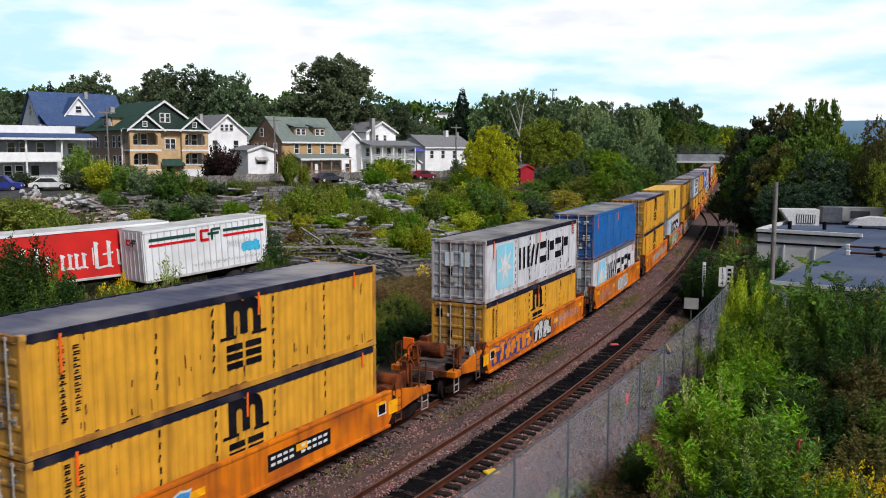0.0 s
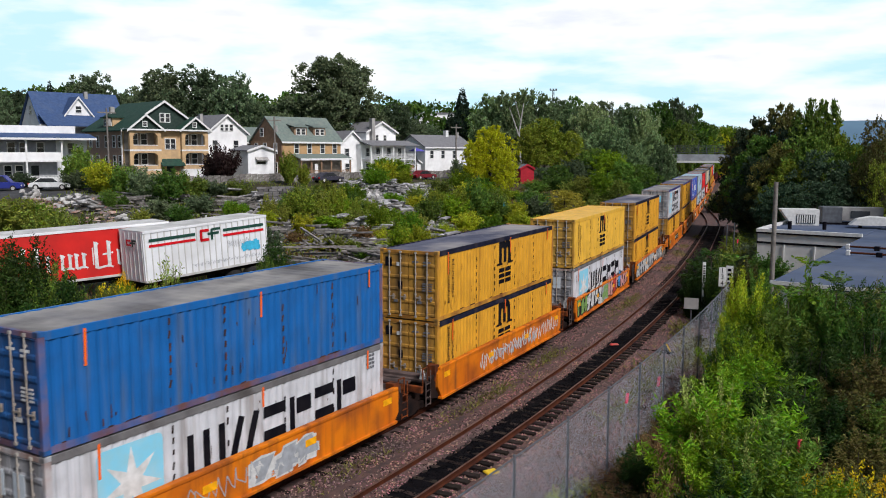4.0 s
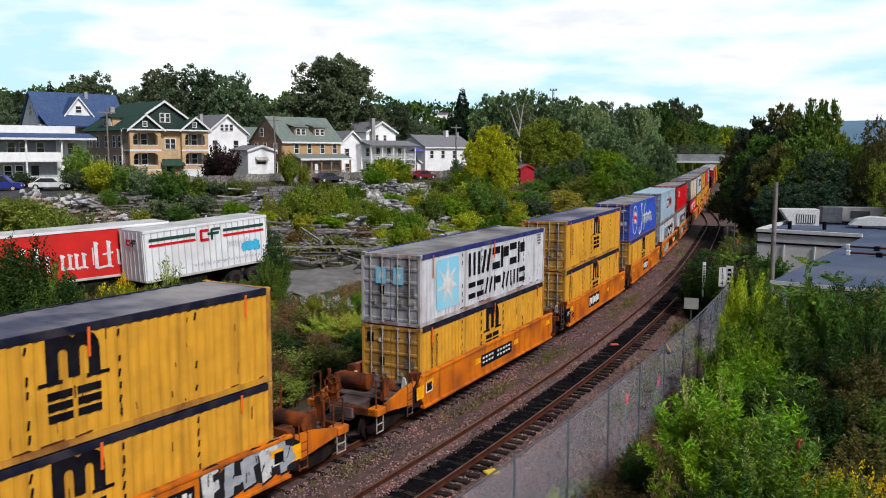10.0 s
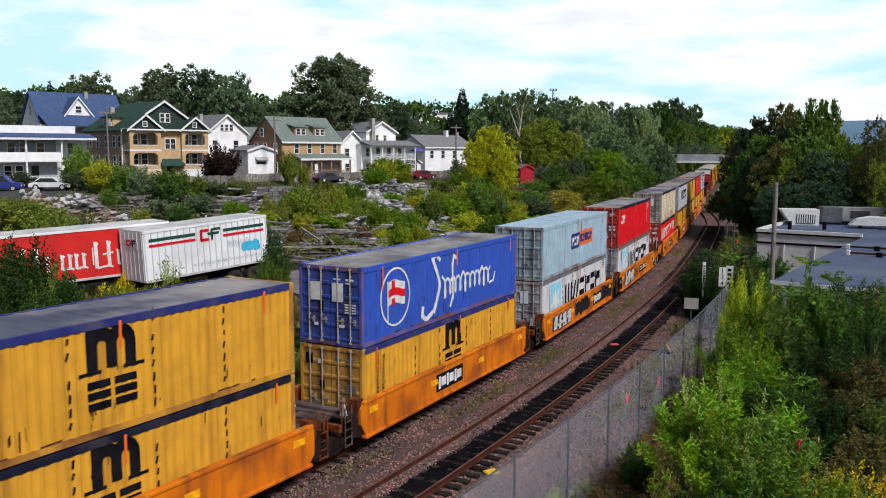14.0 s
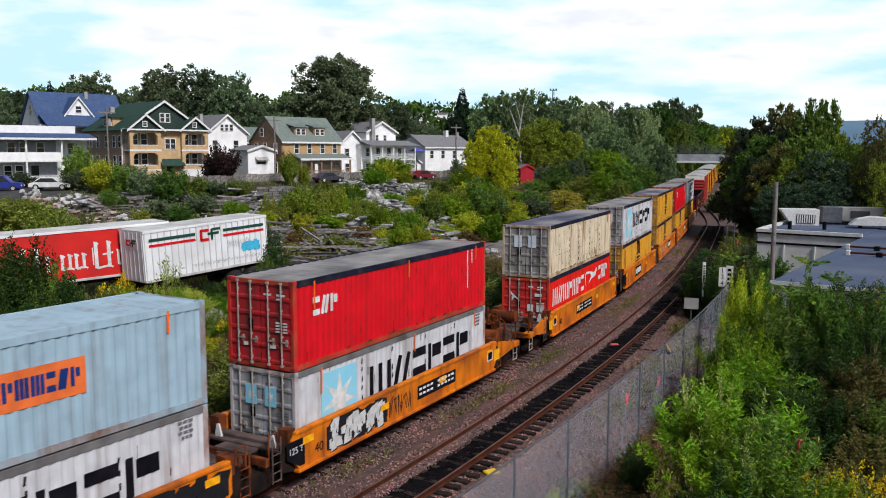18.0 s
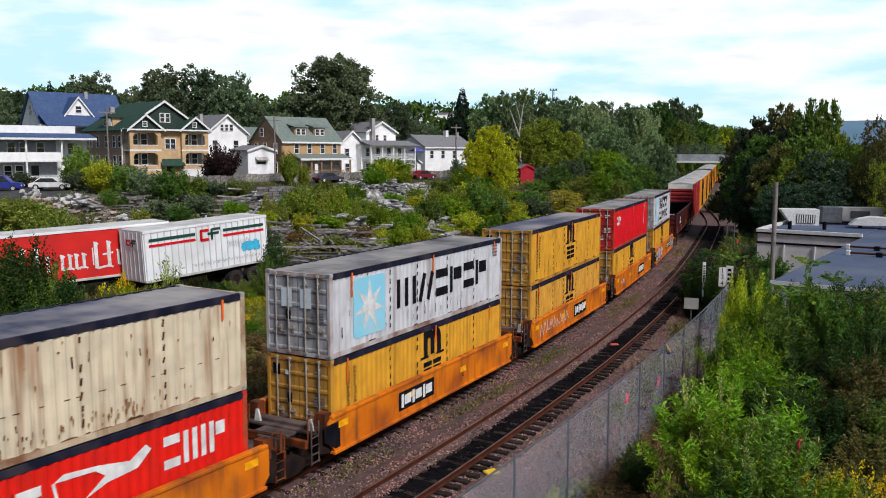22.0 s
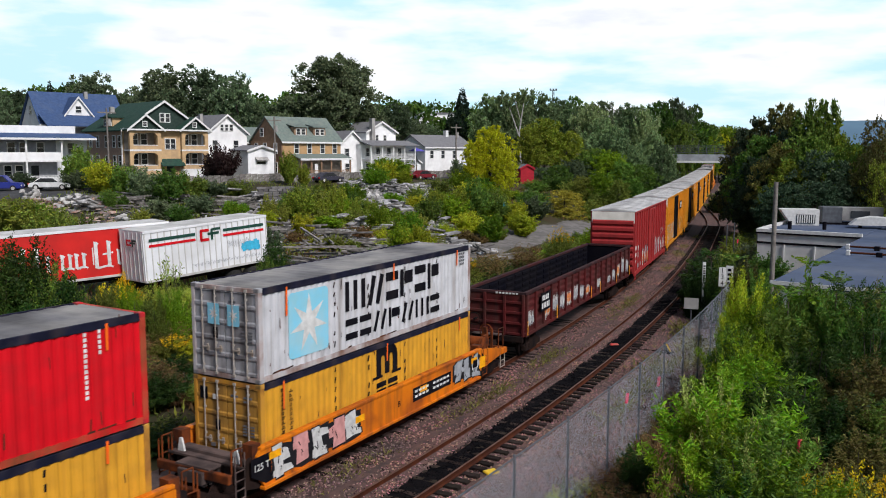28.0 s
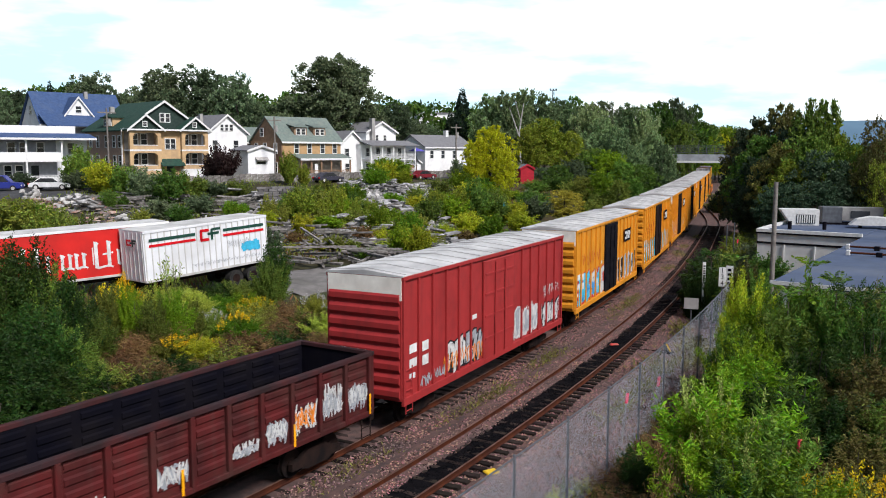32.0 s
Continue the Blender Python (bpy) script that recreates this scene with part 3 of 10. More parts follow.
def scuffs(c, seed):
    """Scrapes, rust runs and small stencilled bars of a used container."""
    rng = random.Random(seed * 3 + 1)
    bm = bmesh.new()
    for i in range(26):
        u = rng.uniform(-5.7, 5.7)
        z = rng.choice((rng.uniform(0.2, 0.7), rng.uniform(0.2, 2.4)))
        ln, w = rng.uniform(0.06, 0.34), rng.uniform(0.012, 0.035)
        stroke_into(bm, (u, z), (u + rng.uniform(-0.02, 0.02), z + ln), w, SIDE + 0.001, 0.002)
    for i in range(8):
        u = rng.uniform(-5.8, 5.8)
        stroke_into(bm, (u, 0.19), (u + rng.uniform(0.1, 0.5), 0.19 + rng.uniform(0, 0.03)), rng.uniform(0.02, 0.05), SIDE + 0.0135, 0.002)
    mark("wear", bm, M_SCUFF, c, "dark scrapes and rust spots")


def patches(c, material, seed):
    """Dark dashes down the seams of the side panel."""
    rng = random.Random(seed)
    bm = bmesh.new()
    for u in (-2.75, -0.95, 1.25, 3.45):
        z = 2.32
        while z > 0.35:
            h = rng.uniform(0.12, 0.2)
            if rng.random() < 0.85:
                stroke_into(bm, (u + rng.uniform(-0.03, 0.03), z - h), (u + 0.03, z), 0.055, SIDE)
            z -= 0.3
    mark("seam_dash", bm, material, c, "dark dashes down the side panel")
    scuffs(c, seed)


def arch_mark(bm, u0, z0, u1, z1, x):
    """A rounded double arch on three stems with small feet, one flat shape of blocks and ring pieces."""
    t = (u1 - u0) * 0.22
    gap = ((u1 - u0) - 3 * t) / 2
    zr = z1 - (gap + 2 * t) / 2 * 1.05
    for i in range(3):
        a = u0 + i * (t + gap)
        slab_into(bm, a, z0, a + t, zr if i else z1 - 0.02, x)
    for i in range(2):
        cu = u0 + t + gap / 2 + i * (t + gap)
        ro, ri = gap / 2 + t, gap / 2
        n = 8
        k = 1.05
        for j in range(n):
            a, b = math.pi * j / n, math.pi * (j + 1) / n
            prism_into(bm, [(cu + ri * math.cos(a), zr + ri * k * math.sin(a)), (cu + ro * math.cos(a), zr + ro * k * math.sin(a)),
                            (cu + ro * math.cos(b), zr + ro * k * math.sin(b)), (cu + ri * math.cos(b), zr + ri * k * math.sin(b))], 0, x + 0.0004 * (i + 1), x + 0.0062 + 0.0004 * i)
    slab_into(bm, u0 - t * 0.7, z0 - t * 0.3, u0 + t * 1.3, z0 - 0.004, x)
    slab_into(bm, u1 - t * 1.2, z0 - t * 0.3, u1 + t * 0.8, z0 - 0.004, x)


def deco_m(c, seed, small_text=True):
    bm = bmesh.new()
    arch_mark(bm, -0.5, 1.5, 0.78, 2.44, SIDE)
    for u in (-0.5, 0.2):
        for z in (0.62, 0.86, 1.10):
            slab_into(bm, u, z, u + 0.58, z + 0.17, SIDE)
    mark("logo", bm, M_BLACK, c, "black painted maker's mark")
    bm = bmesh.new()
    rng = random.Random(seed)
    for u, n in ((-5.25, 13), (-4.9, 11)):
        for i in range(n):
            z = 2.2 - i * 0.135 - (0.1 if u > -5 else 0)
            slab_into(bm, u, z, u + rng.uniform(0.12, 0.17), z + 0.03, SIDE)
            slab_into(bm, u + rng.uniform(0, 0.05), z + 0.05, u + rng.uniform(0.08, 0.17), z + 0.085, SIDE)
    mark("lettering", bm, M_BLACK, c, "column of small black lettering")
    patches(c, M_BLACK, seed)
    tape(c, seed)


def deco_star(c, seed, two=False, black=M_BLACK):
    star_logo(c)
    bm = bmesh.new()
    if two:
        glyph_row(bm, -2.17, 1.32, 3.75, 2.24, "vshdhd", SIDE)
        glyph_row(bm, -2.17, 0.42, 3.78, 1.06, "hhsdsvh", SIDE)
    else:
        glyph_row(bm, -2.3, 0.94, 4.75, 1.92, "vshdhd", SIDE)
    mark("lettering", bm, black, c, "large black painted lettering")
    bm = bmesh.new()
    for k, (u, w) in enumerate(((5.15, 0.5), (5.2, 0.42), (5.15, 0.5), (5.25, 0.36))):
        for j in range(3):
            slab_into(bm, u + j * w / 3, 2.28 - 0.13 * k, u + (j + 0.75) * w / 3, 2.36 - 0.13 * k, SIDE)
    mark("lettering", bm, M_CARDGREY, c, "small grey stencilled bars")
    patches(c, M_STEEL, seed)
    tape(c, seed)


def door_stars(c):
    for u in (-0.6, 0.12):
        bm = bmesh.new()
        box_into(bm, u, -CL / 2 - 0.016, 1.5, u + 0.42, -CL / 2 - 0.0115, 2.08)
        mark("door_panel", bm, M_SKYBLUE, c, "small blue square with a white star on the door")
        bm = bmesh.new()
        pts = []
        for i in range(14):
            rr = 0.17 if i % 2 == 0 else 0.065
            pts.append((u + 0.21 + rr * math.cos(math.pi / 2 + i * math.pi / 7), 1.79 + rr * math.sin(math.pi / 2 + i * math.pi / 7)))
        prism_into(bm, pts, 1, -CL / 2 - 0.021, -CL / 2 - 0.0165)
        mark("star", bm, M_WHITEMARK, c)


def deco_plain(c, seed):
    patches(c, M_SCUFF, seed)
    tape(c, seed)


M_RUSTRUN = mat("rust_run", (0.15, 0.055, 0.022), (0.34, 0.21, 0.11), 2.2, 0.9, spec=0.05)


def deco_rusty(c, seed):
    """A plain container with rust runs along its lower half and under its top rail."""
    deco_plain(c, seed)
    rng = random.Random(seed + 5)
    bm = bmesh.new()
    for i in range(75):
        low = rng.random() < 0.75
        u = rng.gauss(1.6, 1.7) if low else rng.uniform(-5.8, 5.8)
        if abs(u) > 5.8:
            continue
        z = rng.uniform(0.3, 0.72) if low else rng.uniform(1.5, 2.38)
        w = rng.uniform(0.012, 0.036)
        h = rng.uniform(0.05, 0.24)
        prism_into(bm, [(u, z - h), (u + w, z - h * 0.3), (u + w * 0.7, z), (u - w * 0.6, z), (u - w, z - h * 0.4)], 0, SIDE + 0.001, SIDE + 0.003)
    u = -5.8
    while u < 5.6:
        h = rng.uniform(0.02, 0.09)
        b = u + rng.uniform(0.1, 0.6)
        prism_into(bm, [(u, 0.17), (b, 0.17), (b - 0.04, 0.17 + h * 0.5), ((u + b) / 2, 0.17 + h), (u + 0.03, 0.17 + h * 0.4)], 0, SIDE + 0.0135, SIDE + 0.0155)
        u = b + rng.uniform(0.05, 0.5)
    mark("rust_run", bm, M_RUSTRUN, c, "orange-brown rust runs")
    bm = bmesh.new()
    u = -5.6
    while u < 5.2:
        if rng.random() < 0.6:
            slab_into(bm, u, 1.02, u + rng.uniform(0.08, 0.2), 1.04, SIDE + 0.001, 0.002)
        u += 0.28
    mark("scrape", bm, M_SCUFF, c, "row of dark scrapes")


M_ORLABEL = mat("orange_label_paint", (0.75, 0.16, 0.04), None, 2, 0.5)
M_NVLABEL = mat("navy_label_paint", (0.012, 0.035, 0.16), None, 2, 0.5)


def deco_label(c, seed):
    bm = bmesh.new()
    slab_into(bm, -1.35, 1.05, 0.15, 1.85, SIDE)
    mark("label_panel", bm, M_NVLABEL, c, "navy blue label panel")
    bm = bmesh.new()
    slab_into(bm, 0.16, 1.1, 2.75, 1.9, SIDE)
    mark("label_panel", bm, M_ORLABEL, c, "orange label panel")
    bm = bmesh.new()
    glyph_row(bm, -1.2, 1.2, 0.05, 1.68, "dhs", SIDE + 0.008)
    mark("lettering", bm, M_WHITEMARK, c, "white lettering")
    bm = bmesh.new()
    glyph_row(bm, 0.3, 1.3, 2.65, 1.72, "vhdvvhsd", SIDE + 0.008)
    mark("lettering", bm, M_NVLABEL, c, "dark lettering")
    tape(c, seed)


def deco_script(c, seed):
    bm = bmesh.new()
    n = 40
    for i in range(n):
        a, b = i * math.tau / n, (i + 1.08) * math.tau / n
        stroke_into(bm, (-4.05 + 0.92 * math.cos(a), 1.38 + 0.96 * math.sin(a)), (-4.05 + 0.92 * math.cos(b), 1.38 + 0.96 * math.sin(b)), 0.07, SIDE, 0.006 + 0.0003 * (i % 2))
    mark("ring", bm, M_WHITEMARK, c, "thin white painted ring")
    # white waving banner with a red cross, on a staff
    bm = bmesh.new()
    wave = lambda u: 0.07 * math.sin((u + 4.5) * 4.5)
    m = 8
    us = [-4.5 + 1.05 * i / m for i in range(m + 1)]
    prism_into(bm, [(u, 1.12 + wave(u)) for u in us] + [(u, 1.9 + wave(u)) for u in reversed(us)], 0, SIDE, SIDE + 0.006)
    stroke_into(bm, (-4.54, 0.55), (-4.54, 1.95), 0.06, SIDE)
    mark("banner", bm, M_WHITEMARK, c, "white painted banner")
    bm = bmesh.new()
    for i in range(m):
        a, b = -4.5 + 1.05 * i / m, -4.5 + 1.05 * (i + 1) / m
        prism_into(bm, [(a, 1.38 + wave(a)), (b, 1.38 + wave(b)), (b, 1.64 + wave(b)), (a, 1.64 + wave(a))], 0, SIDE + 0.007, SIDE + 0.011)
    slab_into(bm, -4.3, 1.12, -4.1, 1.34, SIDE + 0.007)
    slab_into(bm, -4.3, 1.68, -4.1, 1.95, SIDE + 0.007)
    mark("red_cross", bm, M_RED, c, "red painted cross")
    # a tall swash and a running wave of loops
    bm = bmesh.new()
    k = [0]

    def run(pts, w):
        for a, b in zip(pts, pts[1:]):
            ex = ((b[0] - a[0]) * 0.15, (b[1] - a[1]) * 0.15)
            stroke_into(bm, (a[0] - ex[0], a[1] - ex[1]), (b[0] + ex[0], b[1] + ex[1]), w, SIDE, 0.006 + 0.0003 * (k[0] % 6))
            k[0] += 1
    run([(-0.98 - 0.55 + 0.6 * math.sin(2.9 * v) * (1 - 0.1 * v), 2.42 - 2.05 * v - 0.12 * math.sin(6 * v)) for v in [i / 14 for i in range(15)]], 0.17)
    run([(-0.95, 2.28), (-1.2, 2.46), (-1.5, 2.4)], 0.14)
    run([(-1.55, 0.4), (-1.95, 0.22), (-2.25, 0.4), (-2.2, 0.7)], 0.17)
    run([(-0.75 + 4.15 * i / 72 + 0.14 * math.sin(i * 0.87), 1.2 + 0.30 * math.cos(i * 0.87) * (1.0 if i % 29 > 6 else 1.35)) for i in range(73)], 0.10)
    run([(0.35, 2.2), (0.15, 2.3), (0.05, 1.9), (0.1, 0.8), (-0.1, 0.45)], 0.12)
    run([(3.35, 0.85), (3.7, 0.9), (3.85, 1.2)], 0.1)
    mark("lettering", bm, M_WHITEMARK, c, "white looping script")
    for u0 in (-0.75, 0.1):
        bm = bmesh.new()
        box_into(bm, u0, -CL / 2 - 0.018, 1.45, u0 + 0.42, -CL / 2 - 0.0125, 2.05)
        mark("door_panel", bm, M_WHITEMARK, c, "white square on the door")
    scuffs(c, seed)
    tape(c, seed)


def deco_small_white(c, seed):
    bm = bmesh.new()
    glyph_row(bm, -5.2, 1.48, -3.95, 2.02, "hsd", SIDE)
    for k in range(13):
        slab_into(bm, 4.5, 2.3 - k * 0.115, 4.58, 2.38 - k * 0.115, SIDE)
        if k < 5:
            slab_into(bm, 4.86, 2.32 - k * 0.115, 4.93, 2.4 - k * 0.115, SIDE)
    mark("lettering", bm, M_WHITEMARK, c, "small white lettering")
    scuffs(c, seed)
    tape(c, seed)


def deco_red_row(c, seed):
    bm = bmesh.new()
    glyph_row(bm, -5.45, 1.15, 0.37, 2.02, "vsvdvdh", SIDE, 0.2, 0.17)
    glyph_row(bm, 3.35, 1.3, 5.4, 2.1, "hvd", SIDE, 0.18, 0.19)
    pts = [(0.5, 1.95), (0.75, 2.08), (1.6, 2.0), (2.4, 1.85), (2.85, 2.1), (3.0, 1.95), (2.6, 1.62), (1.8, 1.55), (1.2, 1.35), (1.75, 1.72), (1.5, 1.9)]
    prism_into(bm, pts, 0, SIDE, SIDE + 0.006)
    stroke_into(bm, (0.5, 1.95), (0.62, 1.3), 0.07, SIDE)
    mark("lettering", bm, M_WHITEMARK, c, "white lettering and a winged mark")
    bm = bmesh.new()
    y = -CL / 2
    for x0, z0, x1, z1 in ((0.12, 0.95, 0.42, 1.3), (0.6, 0.95, 0.95, 1.25), (0.5, 1.7, 0.85, 1.85)):
        box_into(bm, x0, y - 0.018, z0, x1, y - 0.0125, z1)
    prism_into(bm, [(-0.85, 1.95), (-0.6, 1.75), (-0.25, 1.45), (-0.55, 1.6), (-0.7, 1.4), (-0.68, 1.68)], 1, y - 0.018, y - 0.0125)
    mark("lettering", bm, M_WHITEMARK, c, "white door lettering")
    scuffs(c, seed)


# ---- graffiti on the car sides
SPRAY = {k: mat("spray_paint_" + k, v, None, 4, 0.55) for k, v in dict(
    white=(0.58, 0.58, 0.56), silver=(0.34, 0.36, 0.38), black=(0.015, 0.015, 0.018), blue=(0.05, 0.28, 0.62), cyan=(0.06, 0.46, 0.68), pink=(0.62, 0.30, 0.28),
    green=(0.20, 0.34, 0.10), red=(0.5, 0.05, 0.04), orange=(0.75, 0.22, 0.02), navy=(0.04, 0.05, 0.18)).items()}
for _k, _m in SPRAY.items():
    # flaked and worn-through paint
    _n, _l = _m.node_tree.nodes, _m.node_tree.links
    _tc, _t, _g2 = _n.new("ShaderNodeTexCoord"), _n.new("ShaderNodeTexNoise"), _n.new("ShaderNodeMapRange")
    _t.inputs["Scale"].default_value, _t.inputs["Detail"].default_value = 3.2, 8.0
    _t.inputs["Roughness"].default_value = 0.7
    _g2.inputs[1].default_value, _g2.inputs[2].default_value = (0.34, 0.42) if _k == "white" else (0.27, 0.37)
    _l.new(_tc.outputs["Object"], _t.inputs[0])
    _l.new(_t.outputs["Fac"], _g2.inputs[0])
    _l.new(_g2.outputs[0], _n["Principled BSDF"].inputs["Alpha"])


def graffiti(parent, x, u0, u1, z0, z1, seed, fill, edge="black", n=None, second=None):
    """A sprayed piece of fat slanted shards that run into one another, outlined as a whole; no letters."""
    rng = random.Random(seed)
    H = z1 - z0
    n = max(2, n or int((u1 - u0) / 0.75))
    cell = (u1 - u0) / n
    outline, inner, other, slits = bmesh.new(), bmesh.new(), bmesh.new(), bmesh.new()
    rim = min(0.05, 0.07 * H)
    k = 0

    def shard(q, tgt):
        nonlocal k
        cu, cz = sum(p[0] for p in q) / len(q), sum(p[1] for p in q) / len(q)
        big = []
        for u, z in q:
            ln = math.hypot(u - cu, z - cz) or 1
            big.append((u + (u - cu) / ln * rim * 1.5, z + (z - cz) / ln * rim * 1.5))
        d = 0.0004 * (k % 5)
        prism_into(outline, big, 0, x, x + 0.002 + d)
        prism_into(tgt, q, 0, x + 0.0042, x + 0.0052 + d)
        k += 1
    for i in range(n):
        a = u0 + i * cell
        prism_into(outline, [(a - 0.06 * cell, z0 + rng.uniform(0.02, 0.2) * H), (a + cell * 0.5, z0 + rng.uniform(0, 0.1) * H), (a + cell * 1.06, z0 + rng.uniform(0.02, 0.2) * H),
                             (a + cell * 1.06, z1 - rng.uniform(0.05, 0.3) * H), (a + cell * 0.5, z1 - rng.uniform(0, 0.2) * H), (a - 0.06 * cell, z1 - rng.uniform(0.05, 0.3) * H)], 0, x, x + 0.0012 + 0.0003 * (i % 2))
        tgt = other if second and rng.random() < 0.4 else inner
        lean = rng.uniform(-0.3, 0.45) * cell
        lo, hi = z0 + rng.uniform(0, 0.14) * H, z1 - rng.uniform(0, 0.16) * H
        w = cell * rng.uniform(0.42, 0.66)
        c = a + cell * rng.uniform(0.1, 0.3)
        shard([(c, lo), (c + w * rng.uniform(0.7, 1.3), lo + rng.uniform(0, 0.1) * H), (c + w + lean, hi), (c + lean, hi - rng.uniform(0, 0.12) * H)], tgt)
        for j in range(rng.choice((1, 2, 2))):
            zz = lo + H * rng.uniform(0.02, 0.62)
            th = H * rng.uniform(0.16, 0.3)
            b0, b1 = a + cell * rng.uniform(0.0, 0.25), a + cell * rng.uniform(0.85, 1.2)
            tilt = H * rng.uniform(-0.12, 0.2)
            shard([(b0, zz), (b1, zz + tilt), (b1 - cell * rng.uniform(0, 0.15), min(zz + th + tilt, z1)), ((b0 + b1) / 2, min(zz + th * 1.25 + tilt / 2, z1)), (b0, min(zz + th, z1))], tgt)
        for j in range(2):
            p = (a + cell * rng.uniform(0.2, 0.8), lo + H * rng.uniform(0.2, 0.8))
            stroke_into(slits, p, (p[0] + cell * rng.uniform(-0.2, 0.2), p[1] - H * rng.uniform(0.1, 0.25)), 0.035, x + 0.0078, 0.001 + 0.0003 * j)
    mark("graffiti_outline", outline, SPRAY[edge], parent, edge + " graffiti outline")
    mark("graffiti", inner, SPRAY[fill], parent, fill + " sprayed graffiti")
    mark("graffiti_accent", slits, SPRAY[edge], parent)
    if len(other.verts):
        mark("graffiti", other, SPRAY[second], parent, second + " sprayed graffiti")
    else:
        other.free()


def scribble(parent, x, u0, u1, z0, z1, seed, colour, n=26, w=0.045):
    rng = random.Random(seed)
    bm = bmesh.new()
    u, z = u0, (z0 + z1) / 2
    n, w = int(n * 1.7), w * 0.65
    for i in range(n):
        u2 = u0 + (u1 - u0) * (i + 1) / n + rng.uniform(-0.12, 0.12)
        z2 = z0 + (z1 - z0) * (0.5 + 0.42 * math.sin(i * 2.1 + seed) * rng.uniform(0.5, 1.0) + rng.uniform(-0.08, 0.08))
        stroke_into(bm, (u, z), (u2, z2), w, x, 0.003 + 0.0003 * (i % 4))
        u, z = u2, z2
    mark("scribble", bm, SPRAY[colour], parent, colour + " sprayed scribble")


# ---- well cars
WX = 1.46


def wheel_mesh():
    if "wheel" not in _cache:
        bm = bmesh.new()
        for r, x0, x1 in ((0.42, 0.70, 0.80), (0.455, 0.675, 0.70), (0.17, 0.62, 0.84)):
            for s in (-1, 1):
                tube_into(bm, (s * x0, 0, 0.42), (s * x1, 0, 0.42), r, seg=20)
        tube_into(bm, (-0.95, 0, 0.42), (0.95, 0, 0.42), 0.08, seg=8)
        _cache["wheel"] = mesh_of(bm, "wheelset", M_STEEL)
        bm = bmesh.new()
        pts = [(-1.1, 0.5), (-1.1, 0.28), (-0.7, 0.28), (-0.45, 0.18), (0.45, 0.18), (0.7, 0.28), (1.1, 0.28), (1.1, 0.5), (0.75, 0.55), (0.4, 0.75), (-0.4, 0.75), (-0.75, 0.55)]
        for s in (-1, 1):
            prism_into(bm, pts, 0, s * 0.97 - 0.08, s * 0.97 + 0.08)
        box_into(bm, -1.0, -0.25, 0.5, 1.0, 0.25, 0.75)
        _cache["truck"] = mesh_of(bm, "truck_frame", M_STEEL)
    return _cache["wheel"], _cache["truck"]


def bogie(car, y, base=0.85):
    w, f = wheel_mesh()
    t = part("truck", f, None, car)
    t.matrix_basis = pose(0, y, 0)
    for dy in (-base, base):
        o = part("wheelset", w, None, t)
        o.matrix_basis = pose(0, dy, 0)


